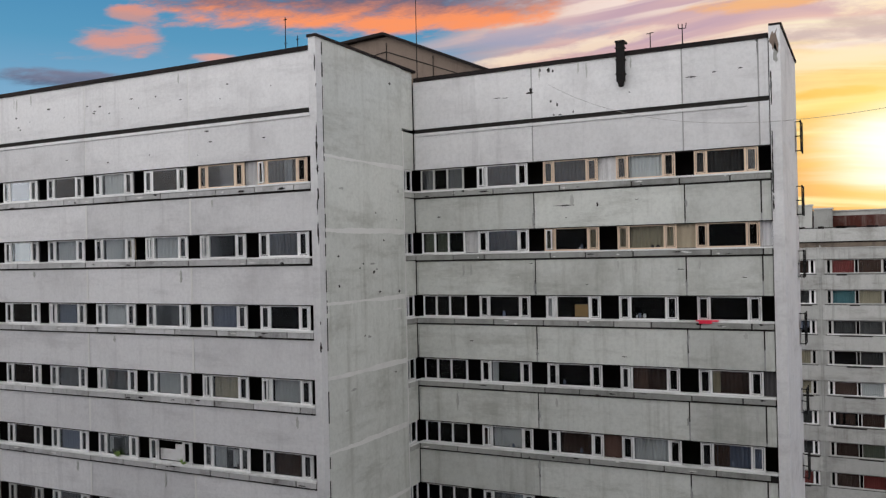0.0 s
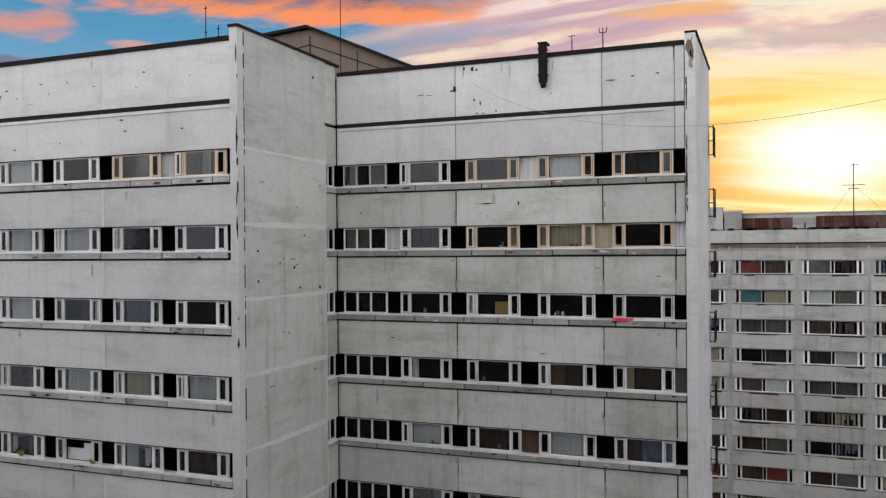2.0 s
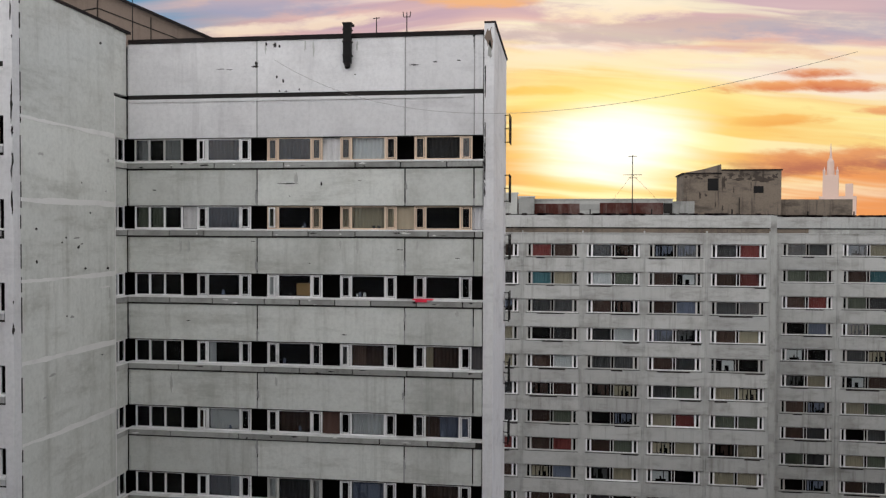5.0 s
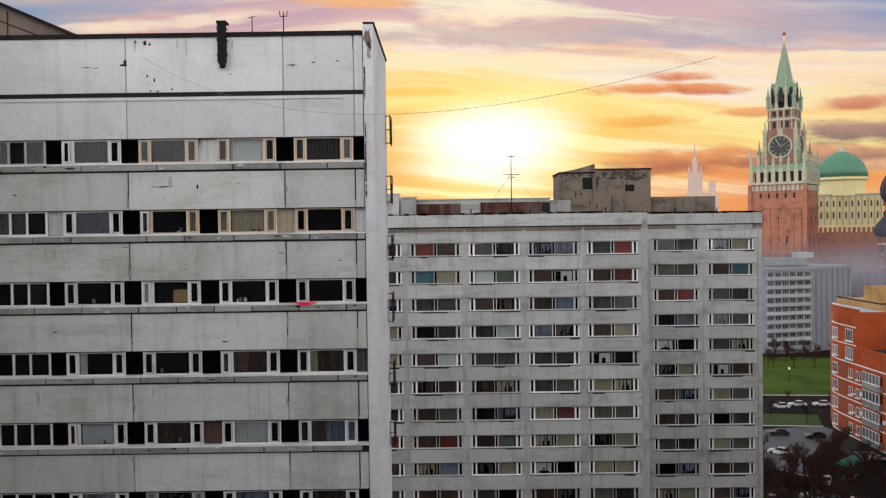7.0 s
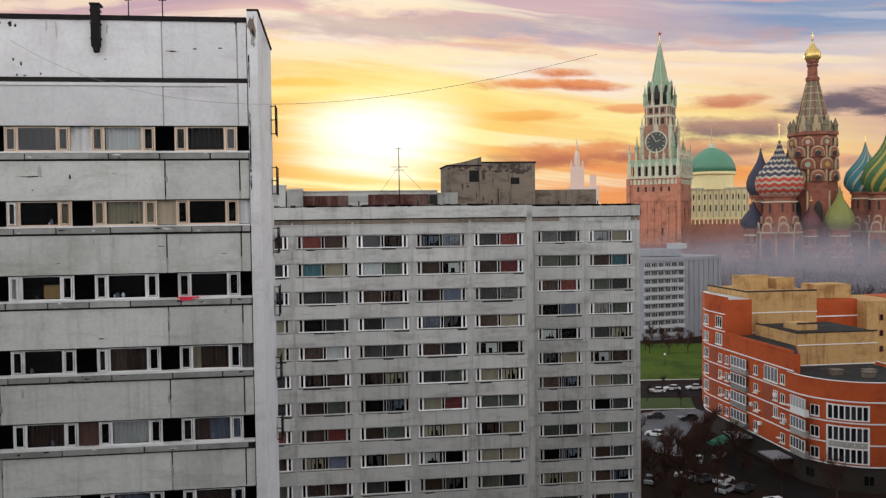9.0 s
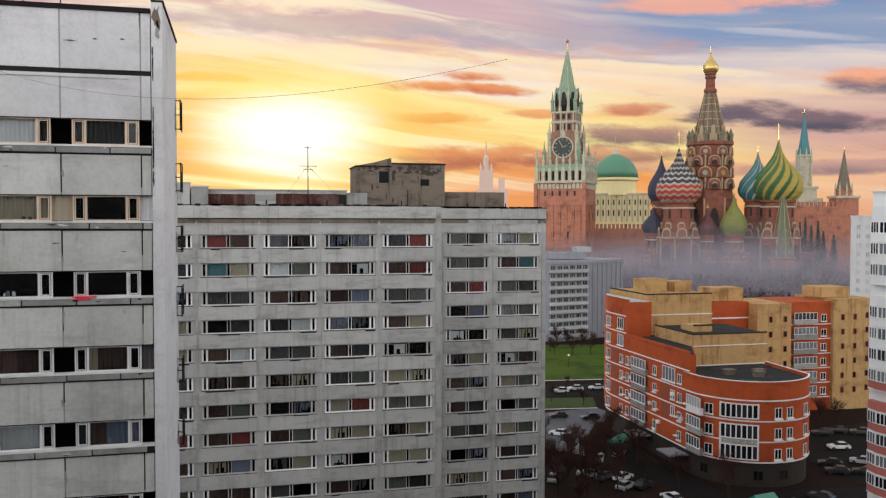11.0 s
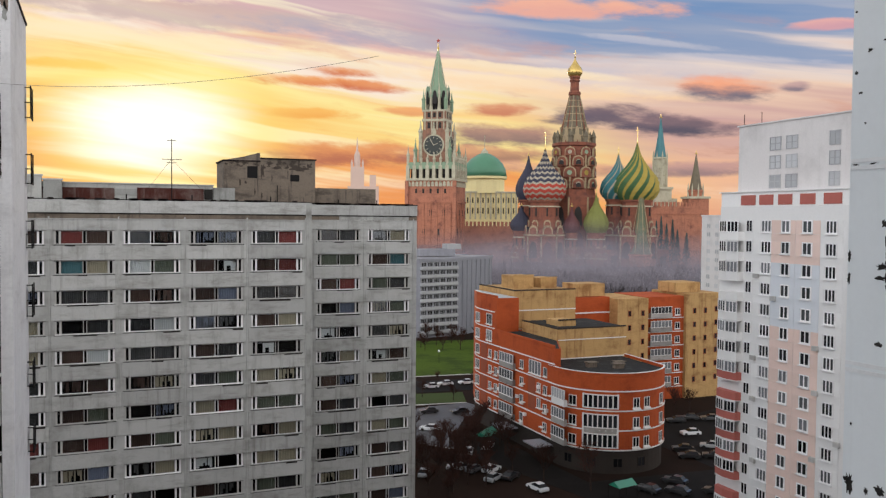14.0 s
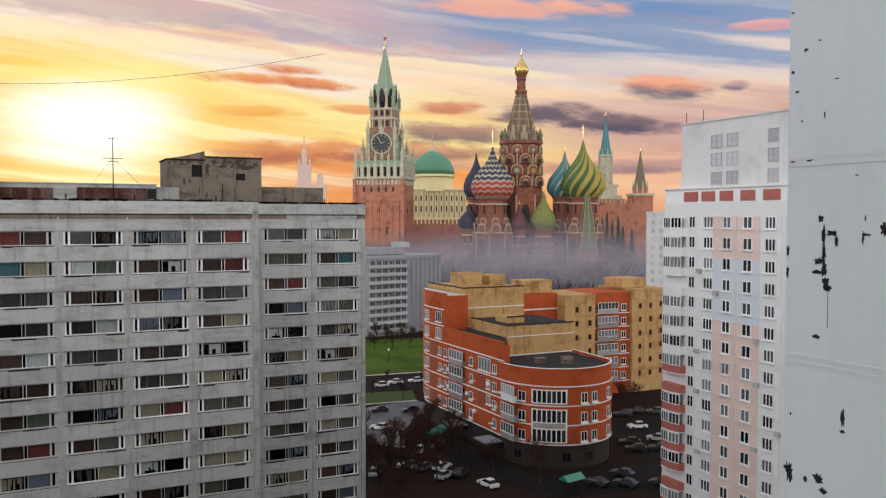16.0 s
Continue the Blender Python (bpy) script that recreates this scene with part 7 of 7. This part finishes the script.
# scorched downpipe head on the parapet
pipe = thing("downpipe", (-9.2, YA, 52.05), "black scorched pipe box over the parapet", "pipe")
part("box", Geo().box(-0.17, 0.17, -0.3, -0.09, 0.1, 1.75), M["iron"], pipe)
part("cap", Geo().box(-0.2, 0.2, -0.33, 0.25, 1.75, 1.83), M["iron"], pipe)
part("outlet", Geo().tube((0, -0.2, 0.12), (0.03, -0.26, -0.1), 0.15, 0.12, 10), M["coping"], pipe)
for z in (0.4, 1.0, 1.5):
    part("strap", Geo().box(-0.2, 0.2, -0.32, -0.004, z, z + 0.05), M["coping"], pipe)


def mast(x, y, z, h, arms, label):
    m = thing("antenna", (x, y, z), label, "antenna")
    part("pole", Geo().tube((0, 0, 0), (0, 0, h), 0.028, 0.02), M["iron"], m)
    for zz, w, tilt in arms:
        part("arm", Geo().tube((-w / 2, 0, zz), (w / 2, 0, zz + tilt), 0.018), M["iron"], m)
    return m


part("fork", Geo().tube((-0.14, 0, 1.0), (-0.17, 0, 1.22), 0.02).tube((0.14, 0, 1.0), (0.17, 0, 1.22), 0.02), M["iron"], mast(-6.75, YA + 0.6, 53.25, 1.2, ((1.0, 0.3, 0),), "thin forked antenna behind the parapet"))
mast(-8.3, YA + 1.5, 53.25, 1.25, ((1.2, 0.3, 0.03),), "thin pale aerial on the roof")
mast(-22.75, 30.0, 53.24, 2.35, ((2.25, 0.16, 0), (1.2, 0.14, 0)), "dark thin mast on the roof")
mast(-22.1, 30.0, 53.24, 1.45, ((0.9, 0.2, 0), (1.3, 0.14, 0)), "short dark mast on the roof")
mast(-20.5, 38.0, 53.24, 5.2, (), "long thin whip aerial on the roof")

# roof house with sloping brown fascia
rh = thing("roof_house", (-24.0, 41.0, 53.25), "brown boarded lift house on the flat roof", "roof house")
pts = [(-28.2, 57.3), (-24.4, 57.55), (-17.0, 54.3), (-17.0, 53.26), (-28.2, 53.26)]
g = Geo()
n = len(pts)
g.v = [(x + 24.0, y, z - 53.25) for y in (0.6, 5.5) for x, z in pts]
g.f = [tuple(range(n - 1, -1, -1)), tuple(range(n, 2 * n))] + [(i, (i + 1) % n, n + (i + 1) % n, n + i) for i in range(n)]
g.m = [0] * (n + 2)
part("wall", g, M["brown"], rh, "brown weathered boards")
for (xa, za), (xb, zb) in zip(pts[:2], pts[1:3]):
    g = Geo()
    g.v = [(x + 24.0, y, z - 53.25 + dz) for y in (0.2, 5.7) for x, z, dz in ((xa, za, 0.0), (xb, zb, 0.0), (xb, zb, 0.16), (xa, za, 0.16))]
    g.f, g.m = [(3, 2, 1, 0), (4, 5, 6, 7), (0, 1, 5, 4), (1, 2, 6, 5), (2, 3, 7, 6), (3, 0, 4, 7)], [0] * 6
    part("roof_edge", g, M["coping"], rh)
part("board_seam", Geo().tube((-4, 0.57, 2.9), (-0.4, 0.57, 3.4), 0.028).tube((-0.4, 0.57, 3.4), (6, 0.57, 0.9), 0.028), M["gap"], rh)
part("board_seam", Geo().tube((-0.4, 0.57, 0.1), (-0.4, 0.57, 3.9), 0.028), M["gap"], rh)
part("board_seam", Geo().tube((2.6, 0.57, 0.1), (2.6, 0.57, 2.8), 0.024), M["gap"], rh)

# sagging cable from the facade out into the air
cable = Geo()
steps, sides = 40, 5
for i in range(steps + 1):
    q = 0.76 * i / steps
    for c in range(sides):
        a = math.tau * c / sides
        cable.v.append((-12.5 + 23.1 * q + (0.006 - 0.003 * q) * math.cos(a), 35.4 - 26.2 * q + (0.006 - 0.003 * q) * math.cos(a), 52.4 - 14.28 * q + 11.38 * q * q + (0.008 - 0.005 * q) * math.sin(a)))
cable.f = [(i * sides + c, i * sides + (c + 1) % sides, (i + 1) * sides + (c + 1) % sides, (i + 1) * sides + c) for i in range(steps) for c in range(sides)]
cable.m = [0] * len(cable.f)
loose("cable", cable, "cord", "thin grey sagging cable fixed to the facade", "cable")


def flake(x, z, w, h, seed, y, mat="peel", name="spalled_patch"):
    """A ragged spot of bare or broken concrete on a facade."""
    r = random.Random(seed)
    n = 14
    pts = [(x - OA.x + w * r.uniform(0.4, 1.15) * math.cos(math.tau * i / n), z + h * r.uniform(0.4, 1.15) * math.sin(math.tau * i / n)) for i in range(n)]
    g = Geo()
    for yy in (y - 0.008 - OA.y, y + 0.02 - OA.y):
        g.v += [(a, yy, b) for a, b in pts]
    g.f = [tuple(range(n)), tuple(range(2 * n - 1, n - 1, -1))] + [(i, n + i, n + (i + 1) % n, (i + 1) % n) for i in range(n)]
    g.m = [0] * (n + 2)
    part(name, g, M[mat], block)


r = random.Random(12)
for x, z, w, h in ((-13.4, 52.15, 0.22, 0.06), (-13.36, 52.25, 0.09, 0.16), (-12.42, 51.66, 0.05, 0.09), (-12.13, 51.5, 0.05, 0.12), (-12.3, 51.05, 0.05, 0.05), (-12.0, 51.03, 0.1, 0.03), (-11.4, 51.1, 0.04, 0.07), (-12.9, 53.1, 0.06, 0.1),
                  (-12.5, 53.05, 0.1, 0.12), (-12.3, 53.0, 0.05, 0.09), (-15.0, 52.06, 0.25, 0.02), (-14.6, 52.03, 0.2, 0.02), (-8.9, 51.7, 0.05, 0.03), (-6.3, 52.05, 0.25, 0.03), (-5.4, 52.15, 0.12, 0.035), (-4.4, 52.2, 0.14, 0.03),
                  (-3.75, 53.2, 0.06, 0.06), (-3.75, 52.9, 0.02, 0.3), (-11.9, 47.0, 0.5, 0.03), (-10.4, 46.98, 0.06, 0.1)):
    flake(x, z, w, h, int(x * 100), YA)
for i in range(26):
    x = r.uniform(-38, -20.4)
    z = r.choice((r.uniform(51.2, 52.9), r.uniform(49.2, 50.5), r.uniform(51.6, 52.2)))
    flake(x, z, r.uniform(0.03, 0.14), r.uniform(0.015, 0.05), i + 40, YW)
for i in range(14):
    k = r.choice((0, 1, -1, 0))
    flake(r.uniform(-19, -4), EYE + 3 * k - r.uniform(0.5, 1.8), r.uniform(0.02, 0.2), r.uniform(0.01, 0.03), i + 90, YA - 0.006, "seal" if i % 3 == 0 else "peel")
# broken edges of the corner pilasters
for i in range(16):
    z = r.uniform(41, 53.3)
    flake(XR - 0.02 - r.uniform(0, 0.05), z, r.uniform(0.02, 0.05), r.uniform(0.08, 0.4), i + 140, YW - 0.1)
    flake(-3.3 + 0.05, r.uniform(46, 53), 0.035, r.uniform(0.1, 0.5), i + 160, YA - 0.1)


def side_flake(y, z, w, h, seed, mat="peel"):
    rr = random.Random(seed)
    n = 12
    pts = [(y - OA.y + w * rr.uniform(0.4, 1.15) * math.cos(math.tau * i / n), z + h * rr.uniform(0.4, 1.15) * math.sin(math.tau * i / n)) for i in range(n)]
    g = Geo()
    for xx in (XR - 0.02 - OA.x, XR + 0.007 - OA.x):
        g.v += [(xx, a, b) for a, b in pts]
    g.f = [tuple(range(n - 1, -1, -1)), tuple(range(n, 2 * n))] + [(i, (i + 1) % n, n + (i + 1) % n, n + i) for i in range(n)]
    g.m = [0] * (n + 2)
    part("spalled_patch", g, M[mat], block)


for i in range(15):
    side_flake(r.uniform(28.1, 34.1), r.choice((r.uniform(37, 53), r.uniform(43, 47))), r.uniform(0.04, 0.14), r.uniform(0.025, 0.09), i + 200)
for i in range(6):
    side_flake(r.uniform(29, 34.0), r.uniform(38, 49), r.uniform(0.1, 0.3), r.uniform(0.04, 0.1), i + 260, "ledge")
side_flake(33.6, 42.5, 0.5, 0.05, 3, "seal")
side_flake(33.9, 42.2, 0.1, 0.3, 4, "ledge")

# soot and repair smears along the joints of the right facade
for k in (1, 0, -1, -2, -3):
    for x in (-13.33, -6.7):
        flake(x + r.uniform(-0.06, 0.06), EYE + 3 * k - r.uniform(0.6, 1.7), 0.07, r.uniform(0.15, 0.4), int(90 * x + k), YA - 0.014, "seal_grey", "filler_smear")

# things in the windows
loose("blanket", Geo().box(-6.33, -5.45, YA - 0.2, YA + 0.1, 41.99, 42.03).box(-6.2, -5.7, YA - 0.21, YA - 0.17, 41.9, 42.02), "red", "bright red cloth airing on the window sill", "cloth")
loose("cardboard_box", Geo().box(-11.62, -11.02, YA + 0.3, YA + 0.7, 42.07, 42.6), "box", "brown cardboard box behind the window", "box")
loose("white_board", Geo().box(-28.5, -27.1, YW + 0.22, YW + 0.25, 36.06, 36.55).box(-27.6, -27.1, YW + 0.22, YW + 0.25, 36.55, 36.8), "frame", "white board leaning in an open window", "board")
for i in range(16):
    k, x = r.choice((1, 0, -1, -2, -3)), r.choice(XS_R) + r.uniform(0.7, 1.7)
    hgt = r.uniform(0.14, 0.3)
    loose("jar", Geo().lathe([(0.05, EYE + 3 * k + 0.062), (0.07, EYE + 3 * k + 0.09), (0.07, EYE + 3 * k + hgt * 0.7), (0.04, EYE + 3 * k + hgt)], 10, (x, YA + 0.245)), r.choice(("frame", "curtain_cream", "curtain_blue", "curtain_grey")), "small jar standing on a window sill", "jar")

# green tufts that grow on the ledges of the near wing
rp = random.Random(31)
for x, z in ((-30.95, 35.76), (-26.9, 35.76), (-29.4, 32.76)):
    pl = thing("plant", (x, YW - 0.05, z + 0.24), "small yellow-green plant growing on the window ledge", "plant", "ledge plants")
    for i in range(26):
        a, q, h = rp.uniform(0, math.tau), rp.uniform(0.08, 0.3), rp.uniform(0.08, 0.32)
        g = Geo()
        cx, cy, w = q * math.cos(a), q * math.sin(a) * 0.35, rp.uniform(0.03, 0.06)
        g.v = [(0, 0, 0), (cx * 0.6 - w, cy * 0.6, h * 0.7), (cx, cy, h), (cx * 0.6 + w, cy * 0.6 - 0.01, h * 0.6)]
        g.f, g.m = [(0, 1, 2, 3)], [0]
        part("leaf", g, M["leaf"], pl)
# rust-brown stain at the head of the end pilaster
flake(-3.1, 53.1, 0.2, 0.55, 71, YA - 0.102, "brown")
flake(-3.06, 52.5, 0.1, 0.5, 72, YA - 0.102, "ledge")

# dark metal frames and boxes on the far edge of the end wall
for z0, z1, w in ((49.35, 50.8, 0.9), (46.4, 47.8, 0.7), (43.5, 44.8, 0.8), (40.4, 41.9, 0.9), (37.2, 38.4, 0.8), (34.2, 35.4, 0.8)):
    rk = thing("rack", (XE, 42.6, z0), "dark metal clothes rack on the end wall", "rack", "racks on the end wall")
    for zz in (0.05, (z1 - z0) / 2, z1 - z0 - 0.05):
        part("rail", Geo().tube((0.25, -0.55, zz), (0.25, 0.55, zz), 0.03), M["iron"], rk)
        part("bracket", Geo().tube((0, -0.4, zz), (0.25, -0.5, zz), 0.025), M["iron"], rk)
    for yy in (-0.55, 0.55):
        part("post", Geo().tube((0.25, yy, 0), (0.25, yy, z1 - z0), 0.03), M["iron"], rk)
    part("sheet", Geo().box(0.22, 0.24, -0.5, 0.2, 0.1, (z1 - z0) * w), M["coping"], rk)
# aerials on the slab block's roof
ant = thing("antenna", (7.52, YB + 2.0, 46.1), "tall thin television aerial on the slab roof", "antenna")
part("pole", Geo().tube((0, 0, 0), (0, 0, 7.1), 0.06, 0.04), M["iron"], ant)
for zz, w in ((6.95, 0.9), (4.95, 2.0), (4.6, 1.0)):
    part("arm", Geo().tube((-w / 2, 0, zz), (w / 2, 0, zz), 0.035), M["iron"], ant)
for q in (-3.5, 4.5):
    part("guy_wire", Geo().tube((0, 0, 5.0), (q, 0, 0.3), 0.012, sides=4), M["iron"], ant)
for x, w, h in ((-5.6, 0.7, 2.9), (-3.9, 0.85, 2.5)):
    v = thing("roof_vent", (x, YB + 2.0, 46.1), "grey concrete vent box on the slab roof", "vent")
    part("box", Geo().box(-w, w, -0.5, 0.5, 0, h), M["ledge"], v)
    part("cap", Geo().box(-w - 0.1, w + 0.1, -0.6, 0.6, h, h + 0.14), M["frame_old"], v)
for x in (3.0, 9.5, 17.8, 28, 33):
    v = thing("roof_pipe", (x, (YB if x < 20 else YC) + 1.2, 46.1), "short dark pipe on the slab roof", "pipe")
    part("pipe", Geo().tube((0, 0, 0), (0, 0, 1.2), 0.07), M["iron"], v)

# water stains that run down from ledges and joints
for i in range(11):
    k = r.choice((1, 0, -1, -2, -3))
    h = r.uniform(0.15, 0.45)
    flake(r.uniform(-19.1, -3.8), EYE + 3 * k - 0.45 - h, r.uniform(0.03, 0.1), h, i + 400, YA - 0.014, "drip", "water_stain")
for i in range(7):
    k = r.choice((1, 0, -1, -2, -3))
    h = r.uniform(0.12, 0.35)
    flake(r.uniform(-38, -20.2), EYE + 3 * k - 0.45 - h, r.uniform(0.03, 0.09), h, i + 460, YW - 0.014, "drip", "water_stain")
for i in range(4):
    h = r.uniform(0.15, 0.4)
    flake(r.uniform(-19.1, -3.8), 53.2 - h, r.uniform(0.02, 0.06), h, i + 520, YA - 0.003, "drip", "water_stain")
    flake(r.uniform(-38, -20.2), 53.2 - h, r.uniform(0.02, 0.06), h, i + 560, YW - 0.003, "drip", "water_stain")
# chipped sill edges and lost bits of ledge
for i in range(40):
    k = r.choice((1, 0, -1, -2, -3))
    flake(r.uniform(-19.1, -3.8), EYE + 3 * k - r.uniform(0.09, 0.3), r.uniform(0.05, 0.25), r.uniform(0.015, 0.05), i + 600, YA - 0.118, "peel" if i % 2 else "seal", "chipped_edge")
    flake(r.uniform(-38, -20.2), EYE + 3 * k - r.uniform(0.09, 0.3), r.uniform(0.05, 0.25), r.uniform(0.015, 0.05), i + 660, YW - 0.118, "peel" if i % 2 else "seal", "chipped_edge")
